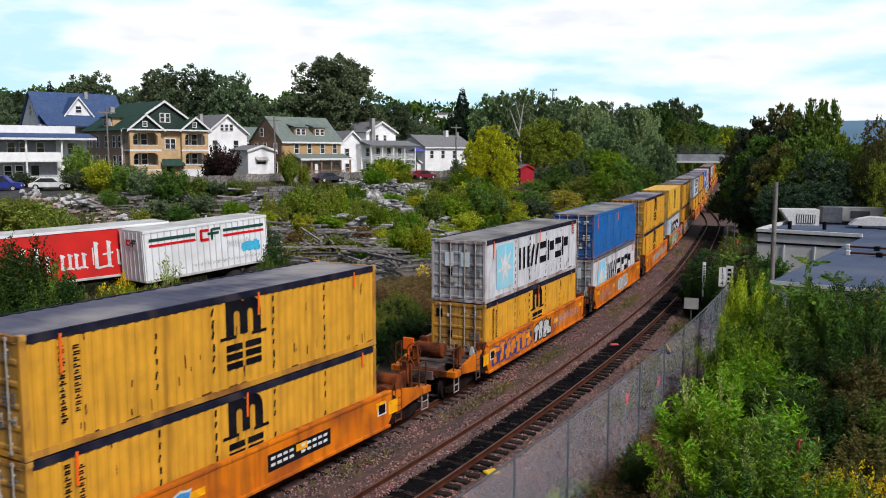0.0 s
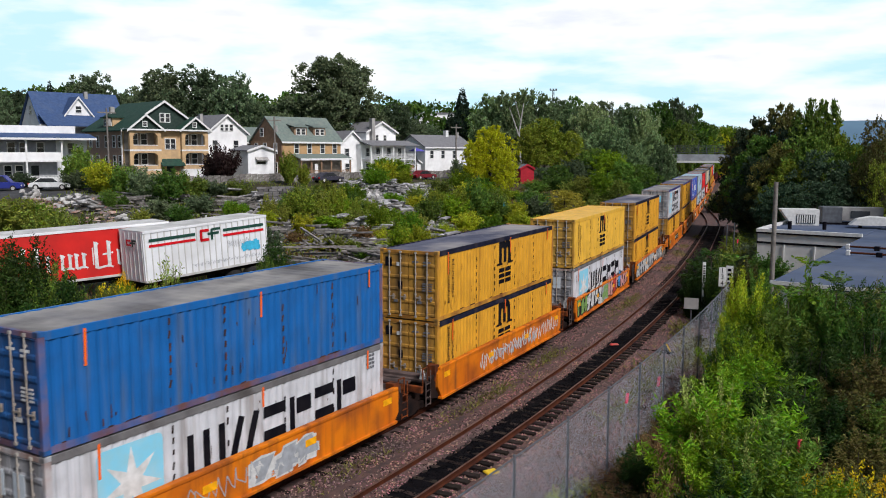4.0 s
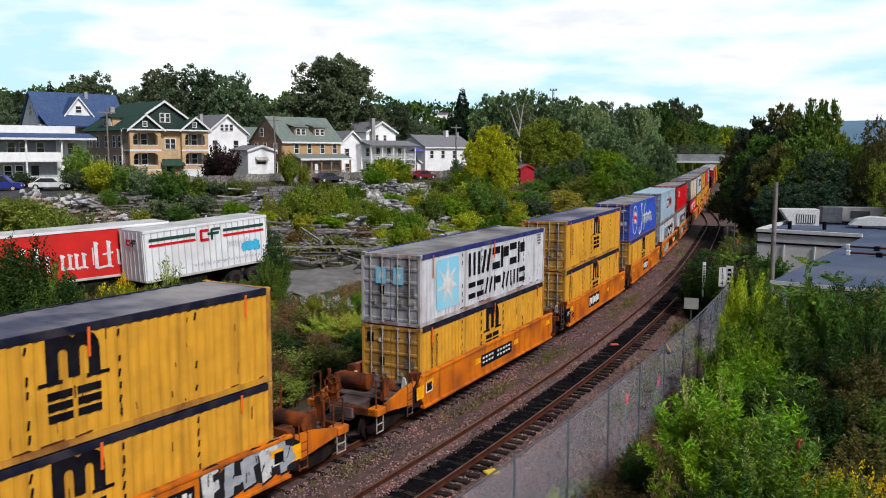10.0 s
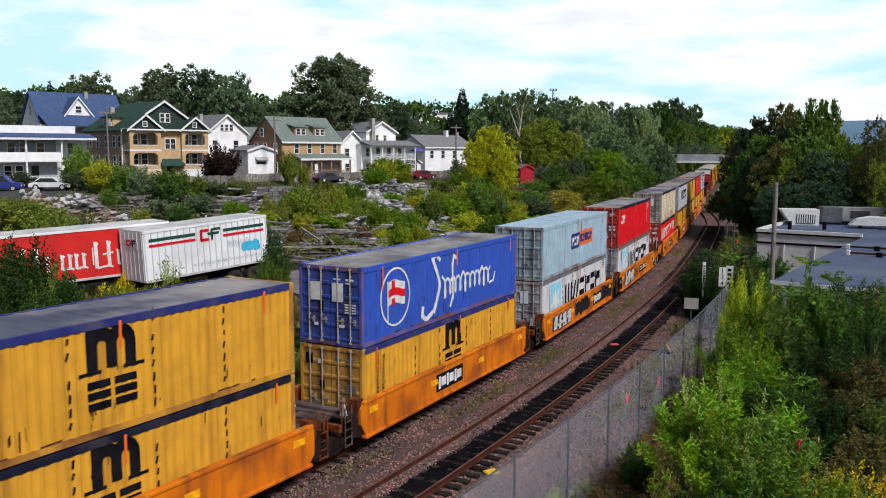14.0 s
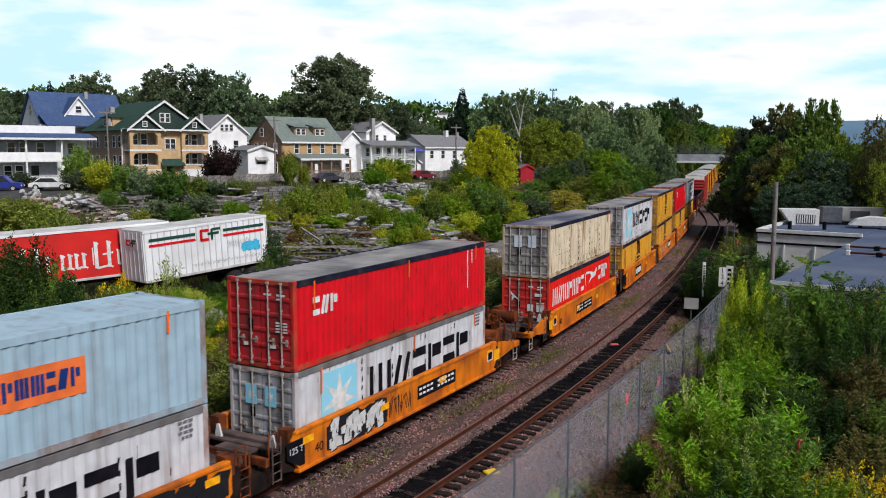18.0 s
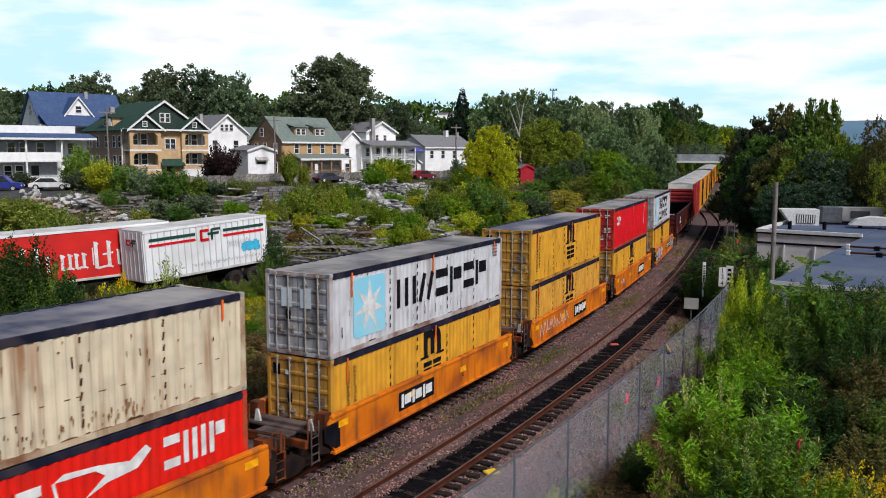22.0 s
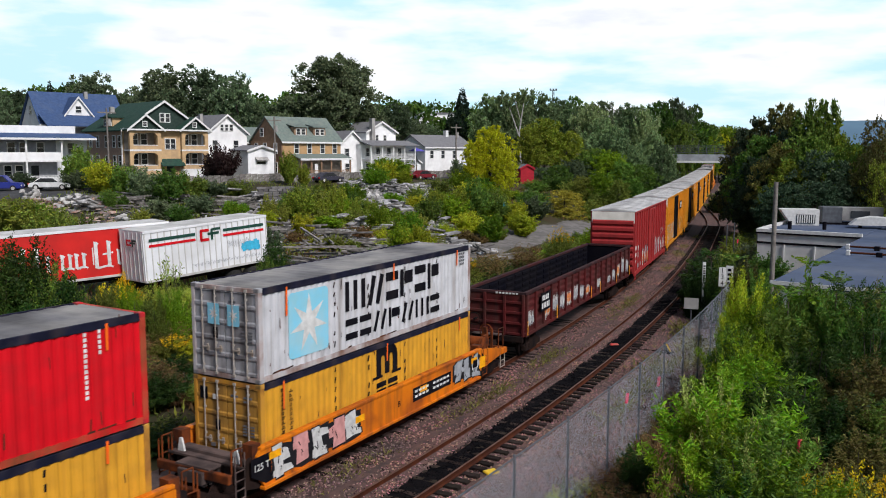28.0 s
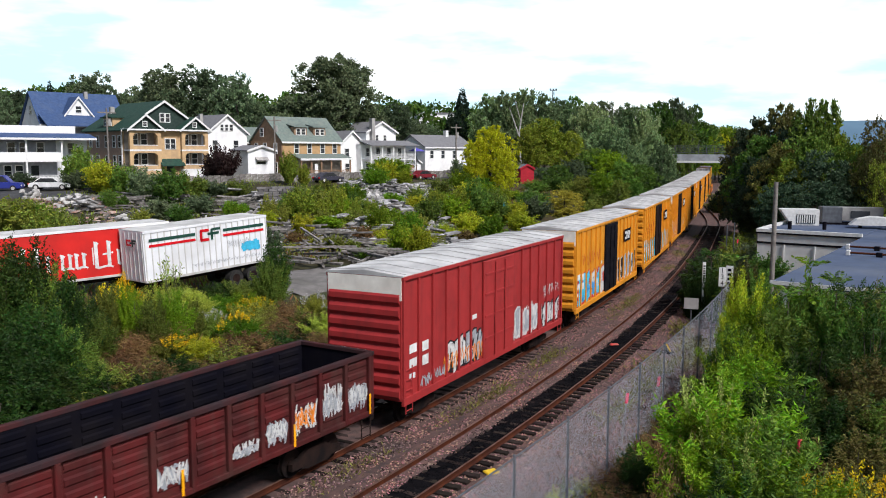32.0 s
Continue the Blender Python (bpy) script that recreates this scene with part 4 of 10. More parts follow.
def end_mesh(kind):
    """Platform, bulkhead and fittings of one end (at -y)."""
    if kind in _cache:
        return _cache[kind]
    long = kind == "coupled"
    y0 = -CL / 2 - (3.1 if long else 1.35)
    bm = bmesh.new()
    if long:
        box_into(bm, -1.38, -7.15, 1.16, 1.38, -6.76, 1.24, 0.01)
        box_into(bm, -0.5, y0 + 0.12, 1.1, 0.5, -7.16, 1.18, 0.01)
        box_into(bm, -1.27, y0 + 0.95, 1.181, 1.27, y0 + 1.85, 1.22, 0.01)
    else:
        box_into(bm, -1.38, -6.98, 1.16, 1.38, -6.76, 1.24, 0.01)
        box_into(bm, -0.6, y0, 1.12, 0.6, -6.99, 1.2, 0.01)
    box_into(bm, -0.45, y0 - 0.1, 0.75, 0.45, -6.5, 1.1, 0.02)
    box_into(bm, -1.35, -6.75, 0.6, 1.35, -6.45, 1.35, 0.03)
    deck = mesh_of(bm, "end_platform", M_WALK)
    rails_out = []
    for s in (-1, 1):
        bm = bmesh.new()
        prism_into(bm, [(s * 1.1, -6.72), (s * 1.44, -6.72), (s * 1.44, -6.4), (s * 1.1, -6.4)], 2, 1.2, 1.75)
        rails_out.append(("corner_bracket", mesh_of(bm, "corner_bracket", M_RUSTY)))
        if long:
            bm = bmesh.new()
            box_into(bm, s * 0.95 - 0.06, y0 + 1.0, 1.2, s * 0.95 + 0.06, y0 + 1.35, 1.85, 0.02)
            rails_out.append(("tank_bracket", mesh_of(bm, "tank_bracket", M_RUSTY)))
            bm = bmesh.new()
            box_into(bm, s * 0.55 - 0.2, y0 + 1.75, 1.2, s * 0.55 + 0.2, y0 + 2.2, 1.5, 0.03)
            rails_out.append(("valve_box", mesh_of(bm, "valve_box", M_RUSTY)))
    bm = bmesh.new()
    box_into(bm, -1.3, y0 - 0.02, 0.9, 1.3, y0 + 0.12, 1.15, 0.02)
    frame_me = mesh_of(bm, "end_frame", M_RUSTY)
    for s in (-1, 1):
        bm = bmesh.new()
        ys = (y0 + 0.1, y0 + 0.55) if long else (y0 + 0.15, y0 + 0.5)
        for yy in ys:
            tube_into(bm, (s * 1.25, yy, 1.1), (s * 1.25, yy, 2.0 if long else 1.75), 0.025, seg=6)
        tube_into(bm, (s * 1.25, ys[0], 2.0 if long else 1.75), (s * 1.25, ys[1], 2.0 if long else 1.75), 0.025, seg=6)
        rails_out.append(("grab_rail", mesh_of(bm, "grab_rail", M_RUSTY)))
        bm = bmesh.new()
        for k in range(4):
            z = 0.45 + 0.25 * k
            tube_into(bm, (s * 1.38, -6.95, z), (s * 1.38, -7.3, z), 0.02, seg=6)
        for yy in (-6.95, -7.3):
            tube_into(bm, (s * 1.38, yy, 0.4), (s * 1.38, yy, 1.65), 0.022, seg=6)
        rails_out.append(("ladder", mesh_of(bm, "ladder", M_WALK if s > 0 else M_RUSTY)))
        bm = bmesh.new()
        prism_into(bm, [(-6.95, 0.62), (-6.42, 0.5), (-6.42, 1.6), (-6.95, 1.3)], 0, s * 1.36 - 0.05, s * 1.36 + 0.05)
        rails_out.append(("end_gusset", mesh_of(bm, "end_gusset", M_STEEL)))
        for j in range(2):
            bm = bmesh.new()
            pts = [(s * (0.35 + 0.4 * j), -6.9 - 0.1 * j + k * (y0 + 7.0 + 0.2 * j) / 8, 0.98 - 0.42 * math.sin(k * math.pi / 8)) for k in range(9)]
            for p, q in zip(pts, pts[1:]):
                tube_into(bm, p, q, 0.03, seg=6)
            rails_out.append(("air_hose", mesh_of(bm, "air_hose", M_BLACK)))
    guides = []
    for s in (-1, 1):
        bm = bmesh.new()
        vs = prism_into(bm, [(s * 1.0 - 0.13, 1.22), (s * 1.0 + 0.13, 1.22), (s * 1.0 + 0.02, 1.6), (s * 1.0 - 0.06, 1.6)], 1, -6.86, -6.8)
        guides.append(("container_guide", mesh_of(bm, "container_guide", M_WHITEMARK)))
    out = [("end_platform", deck), ("end_frame", frame_me), *rails_out, *guides]
    if long:
        for s in (-1, 1):
            bm = bmesh.new()
            prism_into(bm, [(y0 + 0.55, 0.95), (-6.7, 0.7), (-6.7, 1.5), (-7.6, 1.42), (y0 + 0.55, 1.2)], 0, s * 1.33 - 0.06, s * 1.33 + 0.06)
            out.append(("end_sill", mesh_of(bm, "end_sill", M_CAR)))
            bm = bmesh.new()
            box_into(bm, s * 1.2 - 0.2, y0 - 0.02, 0.92, s * 1.2 + 0.2, y0 + 0.5, 1.16, 0.02)
            out.append(("corner_step", mesh_of(bm, "corner_step", M_CAR)))
            bm = bmesh.new()
            for z in (0.35, 0.62):
                tube_into(bm, (s * 1.3, y0 + 0.05, z), (s * 1.3, y0 + 0.45, z), 0.022, seg=6)
            for yy in (y0 + 0.05, y0 + 0.45):
                tube_into(bm, (s * 1.3, yy, 0.33), (s * 1.3, yy, 0.95), 0.02, seg=6)
            out.append(("stirrup_step", mesh_of(bm, "stirrup_step", M_BAR)))
            bm = bmesh.new()
            box_into(bm, s * 1.05 - 0.06, y0 + 0.75, 1.2, s * 1.05 + 0.06, y0 + 0.83, 2.05, 0.02)
            out.append(("post", mesh_of(bm, "end_post", M_RUSTY)))
        bm = bmesh.new()
        for k in range(16):
            a, b = k * math.tau / 16, (k + 1) * math.tau / 16
            tube_into(bm, (-0.45 + 0.3 * math.cos(a), y0 + 0.1, 1.75 + 0.3 * math.sin(a)), (-0.45 + 0.3 * math.cos(b), y0 + 0.1, 1.75 + 0.3 * math.sin(b)), 0.022, seg=6)
        for k in range(3):
            a = k * math.tau / 3 + 0.4
            tube_into(bm, (-0.45, y0 + 0.1, 1.75), (-0.45 + 0.3 * math.cos(a), y0 + 0.1, 1.75 + 0.3 * math.sin(a)), 0.018, seg=6)
        out.append(("brake_wheel", mesh_of(bm, "brake_wheel", M_RUSTY)))
        bm = bmesh.new()
        prism_into(bm, [(-0.62, 1.15), (-0.28, 1.15), (-0.36, 1.95), (-0.54, 1.95)], 1, y0 + 0.14, y0 + 0.3)
        out.append(("brake_stand", mesh_of(bm, "brake_stand", M_RUSTY)))
        bm = bmesh.new()
        tube_into(bm, (-1.05, y0 + 1.5, 1.55), (0.15, y0 + 1.5, 1.55), 0.27, seg=18)
        for x in (-0.95, 0.1):
            tube_into(bm, (x - 0.02, y0 + 1.5, 1.55), (x + 0.02, y0 + 1.5, 1.55), 0.29, seg=18)
        out.append(("air_tank", mesh_of(bm, "air_tank", M_RUSTY)))
        bm = bmesh.new()
        box_into(bm, -0.16, y0 - 0.75, 0.72, 0.16, y0, 1.0, 0.04)
        out.append(("coupler", mesh_of(bm, "coupler", M_STEEL)))
    _cache[kind] = out
    return out


def side_mesh():
    if "sill" not in _cache:
        bm = bmesh.new()
        pts = [(-6.62, 0.95), (-6.3, 0.5), (6.3, 0.5), (6.55, 0.78), (6.55, 1.5), (6.45, 1.62), (-6.45, 1.62), (-6.62, 1.45)]
        prism_into(bm, pts, 0, -0.05, 0.05)
        _cache["sill"] = mesh_of(bm, "side_sill", M_CAR)
        bm = bmesh.new()
        box_into(bm, -0.1, -6.5, 1.56, 0.09, 6.5, 1.66, 0.015)
        box_into(bm, -0.08, -6.4, 0.45, 0.12, 6.4, 0.55, 0.015)
        _cache["chord"] = mesh_of(bm, "side_chord", M_CAR)
        bm = bmesh.new()
        for k in range(9):
            y = -6 + 1.5 * k
            box_into(bm, -1.4, y - 0.15, 0.42, 1.4, y + 0.15, 0.58)
        _cache["floor_beams"] = mesh_of(bm, "floor_beams", M_STEEL)
        bm = bmesh.new()
        box_into(bm, 0, -0.24, -0.1, 0.012, 0.24, 0.1)
        _cache["reflector"] = mesh_of(bm, "reflector", mat("amber_reflector", (0.95, 0.42, 0.01), None, 4, 0.35))
    return _cache


def well_car(front, rear, plate, number, seed):
    car = thing("well_car", "orange steel double-stack well car with stained sides", "rail car", "cars of the train")
    c = side_mesh()
    for s in (1, -1):
        o = part("side_sill", c["sill"], None, car)
        o.matrix_basis = pose(s * WX, 0, 0)
        o = part("side_chord", c["chord"], None, car)
        o.matrix_basis = pose(s * WX, 0, 0, 0, 0, 0 if s > 0 else 180)
    part("floor_beams", c["floor_beams"], None, car)
    for kind, turn in ((front, 0), (rear, 180)):
        for nm, me in end_mesh(kind):
            o = part(nm, me, None, car)
            o.matrix_basis = pose(0, 0, 0, 0, 0, turn)
    if front == "coupled":
        bogie(car, -CL / 2 - 1.9)
    if rear == "coupled":
        bogie(car, CL / 2 + 1.9)
    else:
        bogie(car, CL / 2 + 1.7)
    for u in (-5.9, -1.9, 2.0, 5.9):
        o = part("reflector", c["reflector"], None, car)
        o.matrix_basis = pose(WX + 0.052, u, 1.3 if abs(u) > 5 else 1.15)
    for kind, u in ((front, -6.62), (rear, 6.62)):
        if kind == "coupled":
            bm = bmesh.new()
            slab_into(bm, u - 0.26, 0.85, u + 0.26, 1.3, WX + 0.052)
            part("end_marker", bm, c["reflector"].materials[0], car, "amber end marker")
            bm = bmesh.new()
            v = u + (0.65 if u < 0 else -0.65)
            slab_into(bm, v - 0.24, 0.95, v + 0.24, 1.35, WX + 0.052)
            part("sign_board", bm, M_WHITEMARK, car, "small white sign with a dark mark")
            bm = bmesh.new()
            slab_into(bm, v - 0.18, 1.0, v + 0.18, 1.3, WX + 0.06)
            part("sign_mark", bm, M_BLACK, car)
    if plate:
        u0, u1 = plate
        bm = bmesh.new()
        short = u1 - u0 < 2.6
        slab_into(bm, u0, 0.74 if short else 0.82, u1, 1.38 if short else 1.3, WX + 0.052)
        mark("number_plate", bm, M_BLACK, car, "black plate with white lettering bars")
        bm = bmesh.new()
        n = 3 if short else 9
        if n == 3:
            glyph_row(bm, u0 + 0.16, 0.83, u1 - 0.06, 1.29, "ddd", WX + 0.06, 0.14, 0.32)
        else:
            for i in range(n + 1):
                if i == 4:
                    continue
                a = u0 + 0.12 + i * (u1 - u0 - 0.2) / (n + 1)
                for z in (0.95, 1.13):
                    slab_into(bm, a, z, a + 0.17, z + 0.08, WX + 0.06)
        mark("lettering", bm, M_WHITEMARK, car, "white lettering bars")
    if number:
        for txt, u, z, sz, m in number:
            o = part("writing", text_mesh(txt, sz, m), None, car)
            o.matrix_basis = pose(WX + 0.055, u, z, 90, 0, 90)
    return car


E_, C_ = "joined", "coupled"
UNITS = {
    "A5": -20.17, "B1": 0.03, "B2": 15.69, "B3": 31.47, "B4": 47.19, "B5": 62.81, "C1": 82.71, "C2": 98.28, "C3": 113.68, "C4": 129.18,
    "C5": 144.58, "D1": 164.35, "D2": 180.03, "D3": 195.55, "D4": 211.21, "D5": 227.0}
L_M = "yellow steel shipping container with black marks and a dark roof"
L_W = "dirty white steel shipping container with black lettering"
K_M = (M_YELLOW, M_DARKTOP, M_BLACKRAIL, L_M, deco_m)
K_W = (M_WHITE, M_GREYTOP, M_BLACKRAIL, L_W, deco_star)
K_N = (M_YELLOW, M_DARKTOP, M_NAVYRAIL, L_M, deco_m)
K_T = (M_WHITE, M_GREYTOP, M_NAVYRAIL, "dirty white shipping container with two rows of lettering", lambda c, s: (deco_star(c, s, True), door_stars(c)))
K_S = (M_WHITE, M_GREYTOP, M_BLACKRAIL, "dirty white shipping container with two rows of lettering", lambda c, s: (deco_star(c, s, True), door_stars(c)))
K_R = (M_RED, M_GREYTOP, M_BLACKRAIL, "red corrugated shipping container with small white lettering", deco_small_white)
K_WL = (M_WHITE, M_GREYTOP, M_GREYRAIL, L_W, deco_star)
K_WD = (M_WHITE, M_GREYTOP, M_GREYRAIL, L_W, lambda c, s: (deco_star(c, s), door_stars(c)))
LOAD = {   # upper, lower, plate on the car side
    "A5": (K_M, K_M, (0.6, 3.3)), "B1": (K_W, K_M, None), "B2": ((M_BLUE, M_GREYTOP, M_BLUE, "faded blue corrugated shipping container, rusty", deco_plain), K_WL, None),
    "B3": (K_M, K_M, None), "B4": ((M_YELLOW2, M_YELLOW2, M_YELLOW2, "bright yellow shipping container with a yellow roof", deco_m), K_WL, None),
    "B5": (K_M, K_M, (1.8, 3.0)), "C1": (K_T, K_M, (-1.6, 1.5)), "C2": (K_N, K_M, (-2.45, -0.1)),
    "C3": ((M_NAVY, M_GREYTOP, M_NAVY, "royal blue shipping container with white script", deco_script), K_N, (-1.75, 0.35)),
    "C4": ((M_LBLUE, M_LBLUE, M_LBLUE, "pale blue shipping container with a blue and orange label", deco_label), K_WL, (2.2, 3.9)),
    "C5": (K_R, K_WD, (0.2, 3.0)),
    "D1": ((M_BEIGE, M_DARKTOP, M_BLACKRAIL, "rust-streaked beige shipping container with a dark roof", deco_rusty), (M_RED2, M_DARKTOP, M_BLACKRAIL, "orange-red shipping container with white lettering", deco_red_row), (-2.2, 0.9)),
    "D2": (K_W, K_M, (-2.7, -0.3)), "D3": (K_M, (M_OCHRE, M_DARKTOP, M_BLACKRAIL, "faded ochre shipping container with black marks", deco_m), (0.0, 2.2)),
    "D4": (K_R, K_M, (1.2, 3.4)), "D5": (K_S, K_M, (1.3, 4.0))}
WRITING = {"C2": [("125 T", -6.45, 1.12, 0.27, M_WHITEMARK), ("40", -5.6, 0.9, 0.4, M_BLACK)], "C5": [("125 T", -6.45, 1.12, 0.27, M_WHITEMARK), ("40", -5.4, 0.9, 0.4, M_BLACK)],
           "D1": [("40", -5.0, 0.95, 0.4, M_BLACK), ("A", 2.2, 1.1, 0.25, M_BLACK)], "D2": [("E", 2.0, 0.95, 0.28, M_BLACK)], "D5": [("125 T", -6.45, 1.12, 0.27, M_WHITEMARK), ("B", 0.4, 1.0, 0.28, M_BLACK)]}


def make_stack(name):
    s = UNITS[name]
    front = C_ if name[1] == "1" else E_
    rear = C_ if name[1] == "5" else E_
    up, low, plate = LOAD[name]
    seed = sum(ord(ch) * (i + 3) for i, ch in enumerate(name))
    car = well_car(front, rear, plate, WRITING.get(name), seed)
    if name in ("C2", "C5", "D5", "D2"):
        bm = bmesh.new()
        prism_into(bm, [(-6.85, 0.95), (-6.3, 0.62), (-6.06, 0.62), (-6.06, 1.42), (-6.85, 1.42)], 0, WX + 0.046, WX + 0.054)
        mark("end_plate", bm, M_BLACK, car, "black end plate")
    if name == "B1":
        bm = bmesh.new()
        tube_into(bm, (-0.95, -CL / 2 - 2.5, 1.2), (-0.95, -CL / 2 - 2.5, 2.1), 0.03, seg=8)
        box_into(bm, -1.2, -CL / 2 - 2.53, 1.65, -0.7, -CL / 2 - 2.47, 2.15, 0.03)
        part("marker_flag", bm, M_ORANGEMARK, car, "bright orange-red marker flag")
    X = WX + 0.053
    if name == "A5":
        graffiti(car, X, -5.2, -2.2, 0.55, 1.35, 1, "blue", "white", 5, "silver")
    elif name == "B1":
        graffiti(car, X, -1.1, 1.2, 0.6, 1.5, 2, "white", "black", 4)
        graffiti(car, X, -6.0, -1.4, 0.6, 1.45, 3, "orange", "navy", 7)
        scribble(car, X, 1.6, 5.6, 0.7, 1.5, 3, "silver", 30)
    elif name == "B2":
        graffiti(car, X, -0.5, 2.2, 0.6, 1.4, 4, "silver", "white")
        scribble(car, X, -5.5, 0, 0.6, 1.5, 3, "silver", 30)
    elif name == "B3":
        scribble(car, X, -3, 6.2, 0.6, 1.55, 5, "white", 60, 0.07)
        scribble(car, X, -2, 3.2, 0.6, 1.35, 6, "silver", 40, 0.09)
    elif name == "B4":
        graffiti(car, X, -6.2, -4.3, 0.6, 1.6, 7, "green", "black", 3)
        graffiti(car, X, -4.4, -0.9, 0.6, 1.9, 8, "white", "black", 4)
        graffiti(car, X, -0.8, 0.7, 0.6, 1.6, 9, "green", "silver", 2)
        graffiti(car, X, 0.5, 2.6, 0.65, 1.95, 10, "pink", "black", 3, "red")
        graffiti(car, X, 2.6, 5.9, 0.75, 1.9, 11, "blue", "black", 5, "pink")
    elif name == "B5":
        graffiti(car, X, -6.4, 1.7, 0.5, 1.75, 12, "silver", "black", 9, "white")
        graffiti(car, X, 3.2, 6.6, 0.55, 1.65, 13, "silver", "black", 5, "white")
    elif name == "C4":
        graffiti(car, X, -5.2, -2.2, 0.6, 1.4, 14, "white", "black", 4)
        graffiti(car, X, -1.4, 1.4, 0.7, 1.5, 15, "black", "black", 4)
        graffiti(car, X, 4.0, 6.4, 0.7, 1.5, 16, "black", "black", 4)
    elif name == "C5":
        graffiti(car, X, -5.0, -1.8, 0.55, 1.6, 17, "white", "black", 5)
        scribble(car, X, -1.8, -0.2, 0.6, 1.6, 17, "black", 18)
    elif name == "D3":
        scribble(car, X, -5.5, -1.0, 0.6, 1.5, 18, "white", 20, 0.06)
    elif name == "D5":
        graffiti(car, X, -6.0, -1.9, 0.55, 1.6, 19, "pink", "black", 5, "white")
        graffiti(car, X, 4.2, 6.4, 0.65, 1.65, 20, "silver", "black", 3)
    elif name == "D4":
        scribble(car, X, -5.0, -3.6, 0.7, 1.3, 21, "white", 8, 0.06)
    moving.append((car, s, 0.0))
    for k, z in ((up, 3.215), (low, 0.605)):
        c = container(k[0], k[1], k[2], k[3], z > 2)
        k[4](c, seed + int(z))
        moving.append((c, s, z))


for _n in UNITS:
    make_stack(_n)


# ---- open gondola car
def make_gondola(s, ln):
    g = thing("gondola_car", "brown-red open gondola car with ribbed sides and graffiti", "rail car", "cars of the train")
    h = ln / 2
    top = 3.21
    for sx in (-1, 1):
        bm = bmesh.new()
        n = 17
        pitch = (2 * h - 0.3) / n
        # pressed panels between the ribs
        x = 1.4
        box_into(bm, x - 0.04, -h + 0.05, 1.3, x, h - 0.05, top - 0.1)
        for i in range(n):
            a = -h + 0.15 + i * pitch
            for z in (1.5, 1.82, 2.14, 2.46, 2.78):
                prism_into(bm, [(x, z), (x + 0.035, z + 0.05), (x + 0.035, z + 0.17), (x, z + 0.22)], 1, a + 0.18, a + pitch - 0.1)
                prism_into(bm, [(x - 0.04, z), (x - 0.075, z + 0.05), (x - 0.075, z + 0.17), (x - 0.04, z + 0.22)], 1, a + 0.18, a + pitch - 0.1)
        if sx < 0:
            bmesh.ops.scale(bm, vec=(-1, 1, 1), verts=bm.verts)
            bmesh.ops.reverse_faces(bm, faces=bm.faces)
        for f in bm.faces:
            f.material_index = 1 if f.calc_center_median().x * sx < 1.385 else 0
        part("side", bm, [M_GONDOLA, M_SHADEDIN], g)
        for i in range(n + 1):
            bm = bmesh.new()
            y = -h + 0.15 + i * pitch
            box_into(bm, sx * 1.46 - 0.06, y - 0.07, 1.22, sx * 1.46 + 0.06, y + 0.07, top - 0.12, 0.015)
            part("rib", bm, M_GONDOLA, g)
        box("top_rail", sx * 1.43 - 0.09, -h, top - 0.14, sx * 1.43 + 0.09, h, top, M_GONDRAIL, g, 0.02)
        box("bottom_rail", sx * 1.43 - 0.08, -h, 1.18, sx * 1.43 + 0.08, h, 1.34, M_GONDOLA, g, 0.02)
    for sy in (-1, 1):
        bm = bmesh.new()
        box_into(bm, -1.4, sy * h - 0.06, 1.2, 1.4, sy * h + 0.02, top - 0.1)
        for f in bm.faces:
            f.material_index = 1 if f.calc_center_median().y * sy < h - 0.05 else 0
        part("end_wall", bm, [M_GONDOLA, M_SHADEDIN], g)
        out_y = sy * h + (0.02 if sy > 0 else -0.06)
        for z in (1.25, 1.72, 2.2, 2.66):
            box("end_rib", -1.35, min(out_y, out_y + sy * 0.08), z, 1.35, max(out_y, out_y + sy * 0.08), z + 0.13, M_GONDOLA, g, 0.02)
        for x in (-1.38, -0.45, 0.5, 1.38):
            box("end_post", x - 0.06, min(out_y, out_y + sy * 0.11), 1.2, x + 0.06, max(out_y, out_y + sy * 0.11), top - 0.1, M_GONDOLA, g, 0.015)
        box("end_beam", -1.4, min(out_y, out_y + sy * 0.16), 0.95, 1.4, max(out_y, out_y + sy * 0.16), 1.22, M_STEEL, g, 0.02)
        box("end_step", -0.9, min(out_y + sy * 0.1, out_y + sy * 0.4), 1.24, 0.4, max(out_y + sy * 0.1, out_y + sy * 0.4), 1.29, M_WALK, g)
        bm = bmesh.new()
        for k in range(16):
            a, b = k * math.tau / 16, (k + 1) * math.tau / 16
            tube_into(bm, (-0.85 + 0.28 * math.cos(a), out_y + sy * 0.3, 1.9 + 0.28 * math.sin(a)), (-0.85 + 0.28 * math.cos(b), out_y + sy * 0.3, 1.9 + 0.28 * math.sin(b)), 0.02, seg=6)
        tube_into(bm, (-0.85, out_y, 1.9), (-0.85, out_y + sy * 0.32, 1.9), 0.05, seg=8)
        part("brake_wheel", bm, M_STEEL, g)
        bm = bmesh.new()
        for k in range(3):
            tube_into(bm, (1.45, sy * (h - 0.1), 0.55 + 0.3 * k), (1.45, sy * (h - 0.55), 0.55 + 0.3 * k), 0.02, seg=6)
        for yy in (0.1, 0.55):
            tube_into(bm, (1.45, sy * (h - yy), 0.5), (1.45, sy * (h - yy), 1.25), 0.02, seg=6)
        part("ladder", bm, M_STEEL, g)
        bm = bmesh.new()
        for k in range(7):
            box_into(bm, 0.1 + 0.16 * k, out_y + sy * 0.135 - 0.01, top - 0.1, 0.2 + 0.16 * k, out_y + sy * 0.135 + 0.01, top - 0.03)
        part("lettering", bm, M_WHITEMARK, g)
